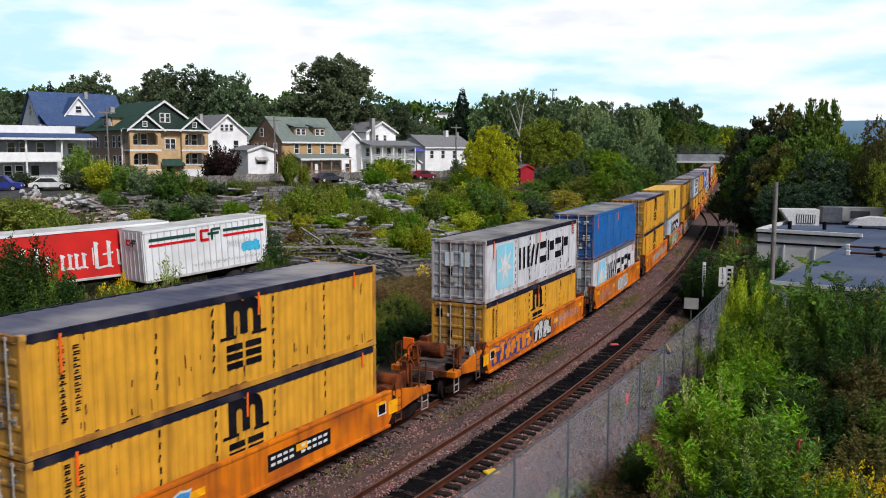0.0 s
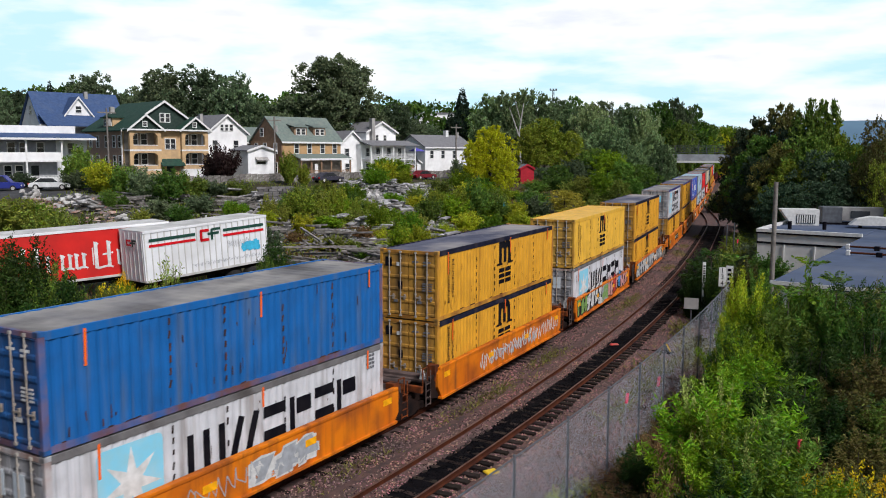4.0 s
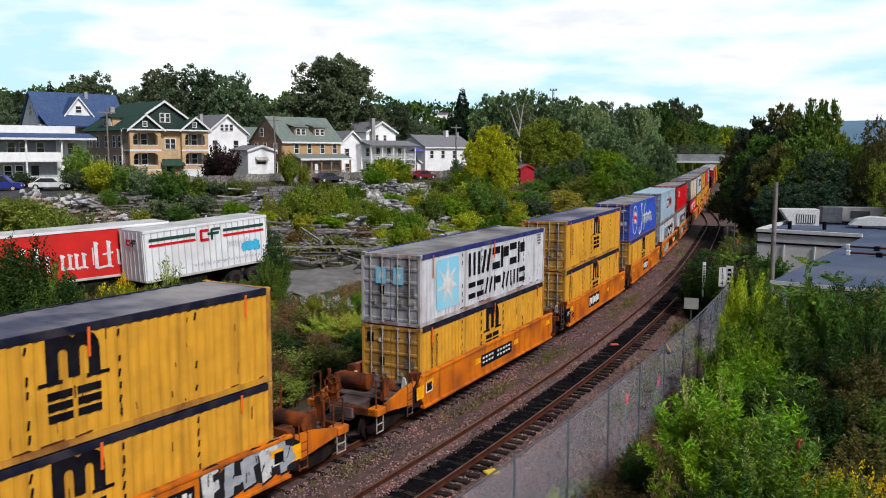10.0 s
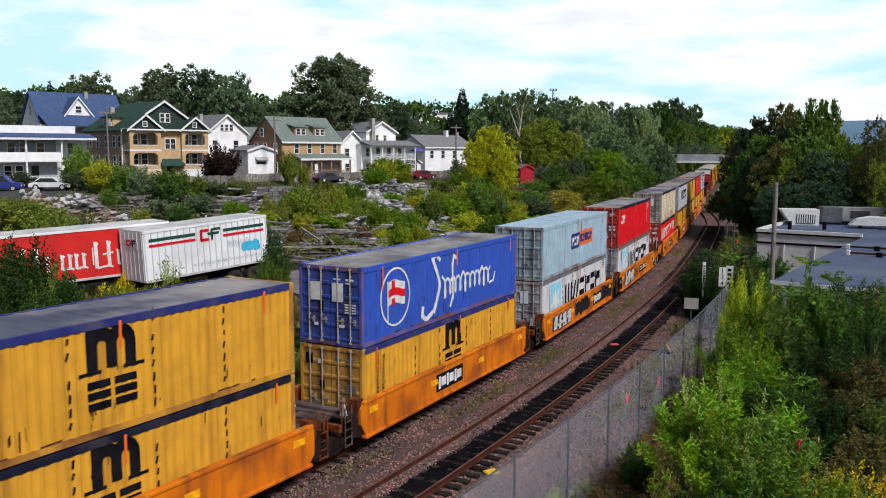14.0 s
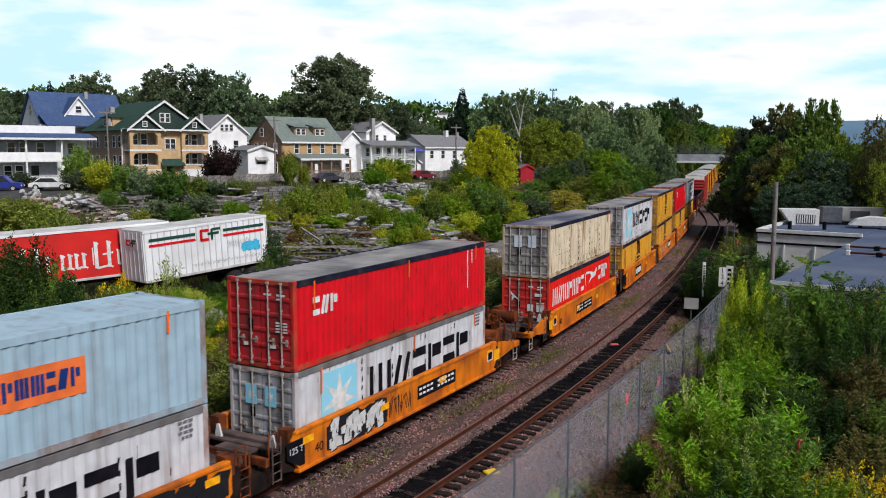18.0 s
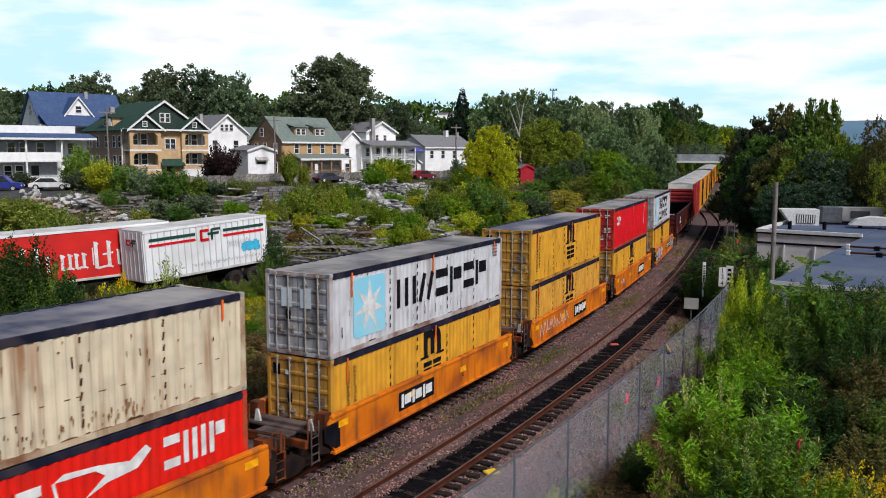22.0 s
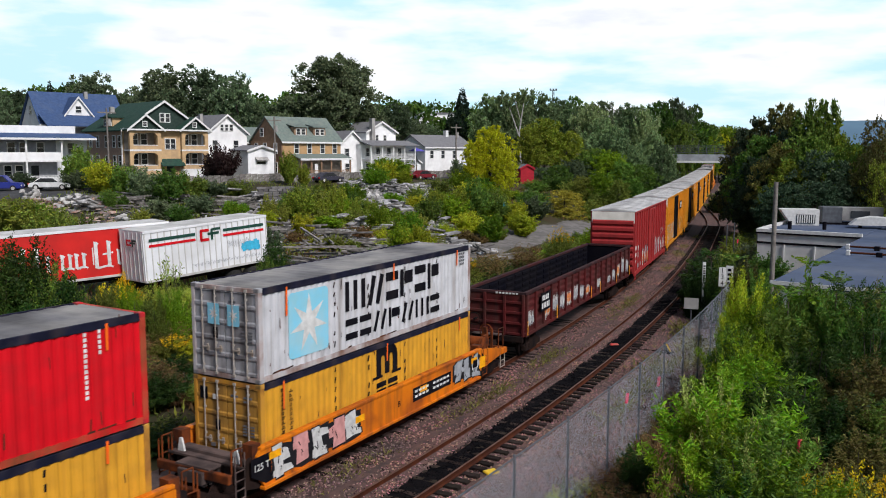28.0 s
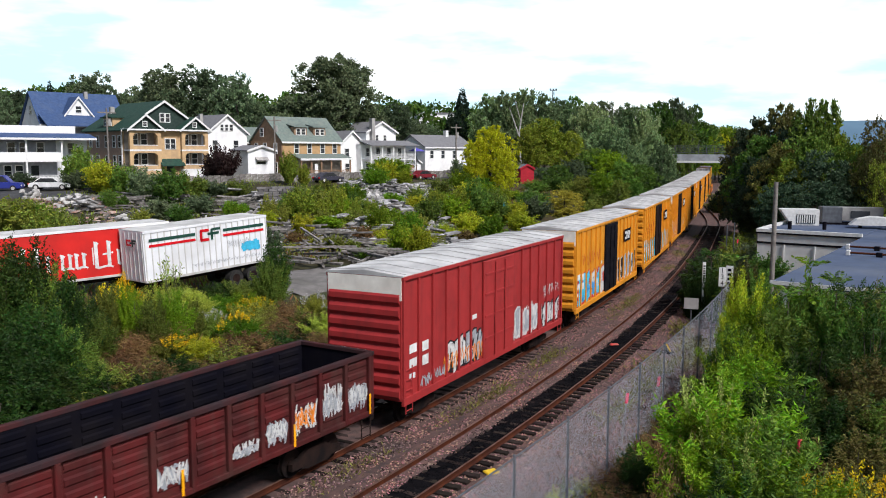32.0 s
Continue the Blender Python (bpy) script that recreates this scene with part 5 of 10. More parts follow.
        box("end_rail", -1.52, sy * h - 0.1, top - 0.13, 1.52, sy * h + 0.06, top + 0.005, M_GONDRAIL, g, 0.02)
        bogie(g, sy * (h - 2.2))
        bm = bmesh.new()
        box_into(bm, -0.16, sy * (h + 0.35) - 0.4, 0.75, 0.16, sy * (h + 0.35) + 0.4, 1.02, 0.04)
        part("coupler", bm, M_STEEL, g)
    box("floor", -1.38, -h + 0.05, 1.22, 1.38, h - 0.05, 1.32, M_SHADEDIN, g)
    box("centre_sill", -0.35, -h + 0.1, 0.75, 0.35, h - 0.1, 1.21, M_STEEL, g)
    bm = bmesh.new()
    slab_into(bm, -h + 1.85, 2.0, -h + 3.3, 2.85, 1.545, 0.01)
    part("plate", bm, M_BLACK, g, "black plate with white lettering bars")
    bm = bmesh.new()
    for i in range(5):
        slab_into(bm, -h + 2.0 + i * 0.24, 2.12, -h + 2.15 + i * 0.24, 2.38, 1.556)
        if i < 4:
            slab_into(bm, -h + 2.05 + i * 0.25, 2.5, -h + 2.22 + i * 0.25, 2.74, 1.556)
    part("lettering", bm, M_WHITEMARK, g, "white lettering bars")
    # sprayed tags, panel by panel
    pitch = (2 * h - 0.3) / 17
    for i in range(17):
        if i in (1, 9, 11):
            continue
        a = -h + 0.15 + i * pitch + 0.16
        zt = (2.35, 0, 2.5, 2.6, 2.55, 2.45, 2.5, 2.4, 2.2, 0, 2.3, 0, 2.0, 2.35, 2.5, 2.75, 2.6)[i]
        for k, col in enumerate((("white", "silver"), ("silver", "white"), ("white", "orange"))[i % 3]):
            scribble(g, 1.441 + 0.004 * k, a, a + pitch - 0.34, 1.4 + 0.1 * k, zt - 0.15 * k, 60 + 7 * i + k, col, 20 if k else 30, 0.062 - 0.012 * k)
    for y in (-h + 0.15, -h + 4.5, 0.6, 2.6, h - 3.7, h - 0.2):
        bm = bmesh.new()
        slab_into(bm, y - 0.04, 1.25, y + 0.04, 1.9, 1.525)
        part("reflector", bm, _cache["reflector"].materials[0], g, "yellow reflective strip")
    moving.append((g, s, 0.0))


def boxcar(s, ln, paint_m, door_m, seed, white_end, top=5.4):
    key = ("boxcar", paint_m.name, round(ln, 1), white_end)
    names = {"red": "oxide red ribbed boxcar with a galvanised roof and graffiti", "yel": "weathered yellow boxcar with a dark sliding door"}
    b = thing("boxcar", names["red" if paint_m is M_BOXRED else "yel"], "rail car", "cars of the train")
    h = ln / 2
    z0, z1 = 1.05, top - 0.12
    bm = bmesh.new()
    box_into(bm, -1.46, -h, z0, 1.46, h, z1, 0.01)
    part("body", bm, paint_m, b)
    n = int(round(ln / 1.05))
    bm = bmesh.new()
    box_into(bm, -0.045, -0.05, z0 - 0.1, 0.045, 0.05, z1, 0.01)
    rib = mesh_of(bm, "rib", paint_m)
    for sx in (-1, 1):
        for i in range(n + 1):
            y = -h + 0.08 + i * (ln - 0.16) / n
            if abs(y) < 1.65:
                continue
            part("rib", rib, None, b).matrix_basis = pose(sx * 1.5, y, 0)
        box("side_sill", sx * 1.5 - 0.055, -h, z0 - 0.15, sx * 1.5 + 0.055, h, z0 + 0.12, paint_m, b, 0.01)
        box("side_top_rail", sx * 1.5 - 0.055, -h, z1 - 0.12, sx * 1.5 + 0.055, h, z1 + 0.02, paint_m, b, 0.01)
    for sx in (-1, 1):
        bm = bmesh.new()
        box_into(bm, sx * 1.52 - 0.05, -1.5, z0 + 0.05, sx * 1.52 + 0.05, 1.5, z1 - 0.2, 0.02)
        d_ = part("door", bm, door_m, b, "sliding side door")
        for z in (1.9, 2.8, 3.7, 4.5):
            box("door_rib", sx * 1.57 - 0.03, -1.4, z, sx * 1.57 + 0.03, 1.4, z + 0.08, door_m, d_)
        for y in (-0.5, 0.5):
            bm = bmesh.new()
            tube_into(bm, (sx * 1.62, y, z0 + 0.1), (sx * 1.62, y, z1 - 0.3), 0.03, seg=6)
            part("lock_rod", bm, door_m, d_)
    for sy in (-1, 1):
        z = z0 + 0.05
        while z < z1 - (0.95 if white_end else 0.3):
            bm = bmesh.new()
            pts = [(sy * h, z), (sy * (h + 0.09), z + 0.12), (sy * (h + 0.09), z + 0.3), (sy * h, z + 0.42)]
            prism_into(bm, pts, 0, -1.4, 1.4)
            part("end_rib", bm, paint_m, b)
            z += 0.46
        if white_end:
            box("end_top_panel", -1.46, sy * h - 0.03, z1 - 0.78, 1.46, sy * h + 0.03, z1 - 0.02, M_CREAM, b, 0, "whitish upper end panel")
        bogie(b, sy * (h - 2.0))
        bm = bmesh.new()
        box_into(bm, -0.16, sy * (h + 0.45) - 0.5, 0.75, 0.16, sy * (h + 0.45) + 0.5, 1.02, 0.04)
        part("coupler", bm, M_STEEL, b)
        bm = bmesh.new()
        for k in range(5):
            tube_into(bm, (1.53, sy * (h - 0.15), 0.7 + 0.35 * k), (1.53, sy * (h - 0.6), 0.7 + 0.35 * k), 0.018, seg=6)
        for yy in (0.15, 0.6):
            tube_into(bm, (1.53, sy * (h - yy), 0.6), (1.53, sy * (h - yy), 2.2), 0.018, seg=6)
        part("ladder", bm, paint_m, b)
    bm = bmesh.new()
    prism_into(bm, [(-1.54, z1), (1.54, z1), (1.54, z1 + 0.05), (0, top + 0.06), (-1.54, z1 + 0.05)], 1, -h - 0.03, h + 0.03)
    for i in range(14):
        y = -h + 0.3 + i * (ln - 0.6) / 13
        prism_into(bm, [(-1.5, z1 + 0.08), (0, top + 0.1), (1.5, z1 + 0.08), (1.5, z1 + 0.02), (0, top + 0.03), (-1.5, z1 + 0.02)], 1, y - 0.05, y + 0.05)
    part("roof", bm, M_BOXROOF, b)
    if paint_m is M_BOXRED:
        graffiti(b, 1.472, -h + 3.2, -h + 6.9, 1.15, 2.5, seed, "silver", "black", 7, "white")
        scribble(b, 1.485, -h + 3.0, -h + 6.9, 1.1, 2.3, seed, "orange", 24, 0.07)
        graffiti(b, 1.472, 1.9, 4.6, 1.2, 2.6, seed + 1, "silver", "white", 5, "white")
        graffiti(b, 1.472, h - 2.6, h - 0.4, 1.2, 2.4, seed + 2, "white", "black", 4)
        scribble(b, 1.485, h - 2.5, h - 0.5, 2.4, 3.4, seed, "white", 16, 0.04)
        for k in range(6):
            scribble(b, 1.4765 + 0.001 * k, -h + 1.2 + 2.35 * k, -h + 3.2 + 2.35 * k, 1.15, 1.75 + 0.35 * (k % 3), seed + 5 + k, ("silver", "white")[k % 2], 26, 0.06)
    else:
        pal = (("cyan", "red", "white"), ("silver", "black", "cyan"), ("pink", "red", "white"), ("cyan", "white", "green"))[(seed - 43) % 4]
        graffiti(b, 1.472, -h + 0.5, -h + 6.3, 1.12, 2.9, seed, pal[0], pal[1], 7, pal[2])
        graffiti(b, 1.472, -h + 1.0, -h + 5.6, 1.3, 2.2, seed + 30, "blue" if seed % 2 else "white", pal[0], 5, pal[2])
        graffiti(b, 1.472, 2.2, h - 0.6, 1.2, 2.8, seed + 1, "cyan" if seed == 44 else "silver", "white", 6, "black")
        scribble(b, 1.486, -h + 1.2, -h + 5.4, 3.0, 4.1, seed + 3, "red", 14, 0.05)
        scribble(b, 1.485, h - 3.5, h - 0.6, 1.3, 2.4, seed, "silver", 24, 0.06)
        bm = bmesh.new()
        slab_into(bm, h - 4.4, 3.6, h - 2.5, 4.4, 1.551)
        part("name_plate", bm, M_BLACK, b, "black plate with white bars")
        bm = bmesh.new()
        glyph_row(bm, h - 4.2, 3.75, h - 2.6, 4.25, "hdvd", 1.56)
        part("lettering", bm, M_WHITEMARK, b)
    bm = bmesh.new()
    for u, z, w, hh in ((-h + 0.5, 2.6, 0.5, 0.3), (-h + 0.5, 2.1, 0.5, 0.3), (-h + 1.4, 2.5, 0.45, 0.35), (-h + 1.4, 2.0, 0.45, 0.35), (-h + 0.5, 1.7, 0.4, 0.2), (-2.6, 2.9, 0.6, 0.18)):
        slab_into(bm, u, z, u + w, z + hh, 1.474)
    part("lettering", bm, M_WHITEMARK, b, "white data lettering bars")
    moving.append((b, s, 0.0))
    return b


make_gondola(248.27, 20.54)
boxcar(268.14, 15.67, M_BOXRED, M_BOXRED, 40, True)
for _i in range(7):
    boxcar(286.2 + 18.5 * _i, 15.8, M_BOXYEL, M_STEEL if _i % 3 else M_BLACK, 43 + _i, _i % 2 == 0, 5.4)
make = [(417.5, K_WD), (433.5, K_M)]
for _s, _k in make:
    car_ = well_car(E_, E_, None, None, 5)
    moving.append((car_, _s, 0.0))
    for _z in (0.605, 3.215):
        c_ = container(_k[0], _k[1], _k[2], _k[3], False)
        _k[4](c_, 3)
        moving.append((c_, _s, _z))


# ---------------------------------------------------------------- houses on the hill
M_WALLW = mat("white_siding", (0.84, 0.84, 0.83), (0.76, 0.76, 0.75), 1.5, 0.7, 0, 0.1, 9, (0.45, 0.44, 0.42), 0.4, 0.35)
M_WALLY = mat("pale_yellow_brick", (0.56, 0.38, 0.20), (0.46, 0.31, 0.17), 2.0, 0.85, 0, 0.2, 20, (0.35, 0.25, 0.16), 0.5, 0.4)
M_WALLB = mat("tan_siding", (0.46, 0.29, 0.14), (0.38, 0.24, 0.12), 2.0, 0.85, 0, 0.15, 20)
M_BROWN = mat("brown_side_wall", (0.33, 0.21, 0.13), (0.26, 0.165, 0.105), 2.0, 0.85, 0, 0.15, 20)
M_BRICK = mat("weathered_brick_side", (0.42, 0.29, 0.21), (0.33, 0.235, 0.18), 2.5, 0.9, 0, 0.2, 18)
M_TRIM = mat("white_trim", (0.75, 0.75, 0.73), (0.62, 0.62, 0.6), 3, 0.6)
M_ROOFB = mat("blue_shingles", (0.055, 0.095, 0.20), (0.04, 0.07, 0.15), 3, 0.85, 0, 0.4, 12, (0.09, 0.12, 0.18), 0.8, 0.4)
M_ROOFG = mat("dark_green_shingles", (0.025, 0.065, 0.045), (0.018, 0.045, 0.035), 3, 0.85, 0, 0.4, 12, (0.05, 0.07, 0.055), 0.8, 0.4)
M_ROOFP = mat("pale_green_grey_shingles", (0.17, 0.21, 0.18), (0.13, 0.16, 0.145), 3, 0.85, 0, 0.4, 12, (0.24, 0.24, 0.2), 0.7, 0.4)
M_ROOFY = mat("grey_shingles", (0.20, 0.20, 0.205), (0.15, 0.15, 0.155), 3, 0.85, 0, 0.4, 12)
M_GREENW = mat("dark_green_gable_siding", (0.03, 0.05, 0.04), (0.02, 0.035, 0.03), 3, 0.8)
# the two porch colours hold the shade of the porch recesses
M_PORCH = mat("shaded_porch_wall", (0.34, 0.29, 0.24), (0.26, 0.22, 0.18), 2, 0.85)
M_PORCHSHADE = mat("grey_porch_boards", (0.33, 0.34, 0.36), (0.27, 0.28, 0.3), 2, 0.8)
M_GLASS = mat("dark_window_glass", (0.02, 0.022, 0.025), (0.05, 0.055, 0.06), 0.8, 0.12, 0, spec=0.6)
M_CURTAIN = mat("window_curtain", (0.45, 0.43, 0.40), (0.3, 0.29, 0.27), 3, 0.8)
M_CONC = mat("weathered_concrete", (0.36, 0.35, 0.33), (0.27, 0.26, 0.25), 1.5, 0.9, 0, 0.25, 12, (0.16, 0.15, 0.14), 0.5, 0.5)


def window(p, u, z, w, h, y=0.0, side="front", x=0.0):
    """A framed window; u is its left edge along the wall."""
    fr, gl = bmesh.new(), bmesh.new()
    t = 0.09
    for a, b, c, d in ((u - t, z - t, u + w + t, z), (u - t, z + h, u + w + t, z + h + t), (u - t, z, u, z + h), (u + w, z, u + w + t, z + h), (u, z + h / 2 - 0.03, u + w, z + h / 2 + 0.03)):
        box_into(fr, a, -0.07, b, c, 0.02, d)
    box_into(gl, u, -0.02, z, u + w, 0.01, z + h)
    m = pose(0, y, 0) if side == "front" else pose(x, 0, 0, 0, 0, -90)
    for b_ in (fr, gl):
        bmesh.ops.transform(b_, matrix=m, verts=b_.verts)
    f = part("window", fr, M_TRIM, p)
    part("pane", gl, M_GLASS, f)


def gable_x(p, x0, x1, y0, y1, ze, zr, roof, wall, over=0.35, trim=M_TRIM):
    """Roof with its ridge along x (parallel to the street front)."""
    ym = (y0 + y1) / 2
    k = (zr - ze) / (ym - y0)
    th = 0.16
    for s in (-1, 1):
        ya = (y0 - over) if s < 0 else (y1 + over)
        za = ze - over * k
        bm = bmesh.new()
        pts = [(ya, za), (ym, zr), (ym, zr + th), (ya, za + th)]
        prism_into(bm, pts, 0, x0 - over, x1 + over)
        part("roof", bm, roof, p)
    if wall:
        bm = bmesh.new()
        prism_into(bm, [(y0, ze), (y1, ze), (ym, zr)], 0, x0, x1)
        part("gable_wall", bm, wall, p)
    bm = bmesh.new()
    box_into(bm, x0 - over, y0 - over - 0.05, ze - over * k - 0.1, x1 + over, y0 - over, ze - over * k + th)
    part("fascia", bm, trim, p)


def gable_y(p, x0, x1, y0, y1, ze, zr, roof, wall, over=0.35, trim=M_TRIM):
    """Roof with its ridge along y, its gable to the street front."""
    xm = (x0 + x1) / 2
    k = (zr - ze) / (xm - x0)
    th = 0.16
    for s in (-1, 1):
        xa = (x0 - over) if s < 0 else (x1 + over)
        za = ze - over * k
        bm = bmesh.new()
        prism_into(bm, [(xa, za), (xm, zr), (xm, zr + th), (xa, za + th)], 1, y0 - over, y1)
        part("roof", bm, roof, p)
        bm = bmesh.new()
        prism_into(bm, [(xa, za - 0.12), (xm, zr - 0.12), (xm, zr + th + 0.03), (xa, za + th + 0.03)], 1, y0 - over - 0.06, y0 - over)
        part("bargeboard", bm, trim, p)
    bm = bmesh.new()
    prism_into(bm, [(x0, ze), (x1, ze), (xm, zr)], 1, y0, y1 - 0.1)
    part("gable_wall", bm, wall, p)


def rail_porch(p, x0, x1, y0, y1, zf, zc, posts, post_m, rail_h=0.9, solid=None, slab=M_TRIM):
    box("porch_floor", x0, y0, zf - 0.18, x1, y1, zf, slab, p)
    n = max(posts, 2)
    for i in range(n):
        x = x0 + 0.1 + (x1 - x0 - 0.2) * i / (n - 1)
        box("porch_post", x - 0.1, y0 + 0.02, zf, x + 0.1, y0 + 0.22, zc, post_m, p)
    if solid:
        box("porch_wall", x0, y0 + 0.04, zf, x1, y0 + 0.18, zf + rail_h, solid, p)
    else:
        box("porch_rail", x0, y0 + 0.06, zf + rail_h - 0.08, x1, y0 + 0.14, zf + rail_h, post_m, p)
        bm = bmesh.new()
        k = int((x1 - x0) / 0.16)
        for i in range(k):
            x = x0 + (i + 0.5) * (x1 - x0) / k
            box_into(bm, x - 0.025, y0 + 0.08, zf, x + 0.025, y0 + 0.12, zf + rail_h - 0.06)
        o = part("balustrade", bm, post_m, p)
        o["kind"] = "stuff"


STREET = 45.0


def house(label, X, Y, z=4.9, turn=STREET):
    h = thing("house", label, "house", "houses on the hill street")
    h.matrix_basis = pose(X, Y, z, 0, 0, turn)
    return h


def make_houses():
    # pale yellow three-storey house with green roofs; heights are above its base
    h = house("pale yellow house with green gabled roofs and tiered porches", -41.0, 112.0)
    box("front_wall", 0, 1.9, 0, 11.4, 2.15, 7.0, M_WALLY, h)
    box("side_wall", 0, 2.15, 0, 0.25, 14, 7.0, M_BRICK, h)
    box("side_wall", 11.15, 2.15, 0, 11.4, 14, 7.0, M_BRICK, h)
    box("back_wall", 0.25, 13.75, 0, 11.15, 14, 7.0, M_BRICK, h)
    box("base_wall", 0, 0, 0, 4.4, 1.9, 1.7, M_WALLY, h)
    box("base_wall", 7.4, 0, 0, 11.4, 1.9, 1.7, M_WALLW, h)
    box("center_bay", 4.4, 0.5, 0, 7.4, 1.9, 7.0, M_WALLY, h)
    for x0, x1 in ((0, 4.4), (7.4, 11.4)):
        for zf, zc in ((1.7, 4.35), (4.35, 7.0)):
            box("porch_floor", x0, 0, zf - 0.12, x1, 1.9, zf + 0.1, M_TRIM, h)
            box("porch_wall", x0, 0.02, zf + 0.1, x1, 0.22, zf + 0.62, M_WALLY, h)
            box("porch_coping", x0 + 0.5, -0.03, zf + 0.62, x1 - 0.5, 0.27, zf + 0.7, M_TRIM, h)
            box("porch_beam", x0, 0.02, zc - 0.36, x1, 0.3, zc - 0.12, M_WALLY, h)
            for x in (x0, x1 - 0.5):
                box("porch_pier", x, 0.0, zf + 0.1, x + 0.5, 0.45, zc - 0.12, M_WALLY, h)
            for xa, sg in ((x0 + 0.5, 1), (x1 - 0.5, -1)):
                bm = bmesh.new()
                prism_into(bm, [(xa, zc - 0.36), (xa, zc - 0.85), (xa + sg * 0.12, zc - 0.6), (xa + sg * 0.32, zc - 0.45), (xa + sg * 0.62, zc - 0.36)][::sg], 1, 0.03, 0.28)
                part("arch_spandrel", bm, M_WALLY, h)
            box("porch_back", x0 + 0.1, 1.8, zf + 0.1, x1 - 0.1, 1.89, zc - 0.1, M_PORCH, h)
            window(h, x0 + 1.1, zf + 0.75, 0.8, 1.4, 1.79)
            window(h, x0 + 2.4, zf + 0.75, 0.8, 1.4, 1.79)
    window(h, 5.2, 4.55, 0.65, 1.3, 0.49)
    window(h, 6.0, 4.55, 0.65, 1.3, 0.49)
    bm = bmesh.new()
    prism_into(bm, [(-0.5, 2.2), (0.5, 3.1), (0.5, 3.2), (-0.5, 2.3)], 0, 4.2, 7.6)
    part("door_canopy", bm, M_ROOFG, h, "green canopy over the door")
    box("door", 5.3, 0.42, 0.3, 6.4, 0.5, 2.2, M_GLASS, h)
    box("cornice", -0.35, -0.35, 6.95, 11.75, 1.9, 7.15, M_TRIM, h)
    gable_y(h, -0.1, 4.5, 0, 5, 7.15, 8.95, M_ROOFG, M_GREENW)
    gable_y(h, 7.3, 11.5, 0, 5, 7.15, 8.75, M_ROOFG, M_GREENW)
    gable_y(h, -0.2, 11.6, 1.6, 14.2, 7.05, 10.9, M_ROOFG, M_GREENW)
    for x in (1.75, 8.95):
        window(h, x + 0.15, 7.5, 0.5, 0.6, -0.02)
    window(h, 5.15, 8.2, 0.55, 1.1, 1.58)
    window(h, 5.95, 8.2, 0.55, 1.1, 1.58)
    for v in (-12.5, -10.2, -7.4, -5, -3.3):
        window(h, v, 4.75, 0.75, 1.5, side="left", x=-0.02)
        window(h, v, 2.1, 0.75, 1.5, side="left", x=-0.02)
    box("dormer", 0.3, 5.6, 7.3, 3.4, 8.4, 8.7, M_WALLY, h)
    box("dormer_roof", -0.1, 5.3, 8.7, 4.0, 8.7, 8.85, M_ROOFG, h)
    window(h, -8.1, 7.7, 0.8, 0.8, side="left", x=0.28)
    window(h, -6.8, 7.7, 0.8, 0.8, side="left", x=0.28)
    box("chimney", 3.2, 12.6, 9, 3.8, 13.2, 10.5, M_CONC, h)
    tube = bmesh.new()
    tube_into(tube, (-0.12, 2.1, 0), (-0.12, 2.1, 7.0), 0.09)
    part("downpipe", tube, M_TRIM, h)

    # white two-storey porch house
    h = house("white flat-roofed house with a two-tier porch and blue porch roof", -52.6, 100.4)
    box("front_wall", -6, 2.0, 0, 11.6, 2.25, 6.0, M_WALLW, h)
    box("side_wall", 11.35, 2.25, 0, 11.6, 12, 6.0, M_WALLW, h)
    box("side_wall", -6, 2.25, 0, -5.75, 12, 6.0, M_WALLW, h)
    box("back_wall", -5.75, 11.75, 0, 11.35, 12, 6.0, M_WALLW, h)
    rail_porch(h, -5, 7.8, 0, 2.0, 0.35, 2.95, 4, M_TRIM, 0.9)
    rail_porch(h, -5, 7.8, 0, 2.0, 3.1, 5.75, 4, M_TRIM, 1.0, M_WALLW)
    bm = bmesh.new()
    prism_into(bm, [(-0.4, 5.75), (2.0, 6.35), (2.0, 6.45), (-0.4, 5.9)], 0, -5.4, 11.9)
    part("porch_roof", bm, M_ROOFB, h, "blue porch roof")
    box("porch_fascia", -5.4, -0.48, 5.6, 11.9, -0.38, 5.85, M_TRIM, h)
    box("parapet", -6.1, 1.95, 6.0, 10.2, 2.3, 7.35, M_WALLW, h)
    box("roof", -6, 2.3, 5.95, 11.6, 12, 6.1, M_ROOFY, h)
    # panels over the white wall, darker to stand in for porch shade
    box("porch_back", -4.9, 1.9, 0.35, 7.7, 1.99, 2.9, M_PORCHSHADE, h)
    box("porch_back", -4.9, 1.9, 3.1, 7.7, 1.99, 5.7, M_PORCHSHADE, h)
    for u in (-3.6, -2.3, 2.0, 3.4, 5.4):
        window(h, u, 4.0, 0.8, 1.25, 1.89)
    for u in (-3.6, 1.5, 2.8):
        window(h, u, 1.1, 0.8, 1.35, 1.89)
    box("door", 4.6, 1.86, 0.35, 5.5, 1.9, 2.45, M_GLASS, h)
    window(h, 9.2, 3.9, 0.8, 1.3, 1.98)
    window(h, 9.2, 1.1, 0.8, 1.3, 1.98)

    # blue-roofed house behind
    h = house("white house with a steep blue shingle roof and a gabled dormer", -57.6, 123.0, 6.0)
    box("outer_wall", 0, 0, 0, 12.4, 7.5, 7.2, M_WALLW, h)
    gable_x(h, 0, 12.4, 0, 7.5, 7.2, 11.6, M_ROOFB, M_WALLW)
    gable_y(h, 3.3, 7.3, -0.2, 4, 8.3, 10.9, M_ROOFB, M_WALLW, 0.25)
    window(h, 4.9, 8.7, 0.8, 0.9, -0.22)
    box("chimney", 7.6, 3.0, 10.8, 8.1, 3.6, 12.0, M_CONC, h)
    bm = bmesh.new()
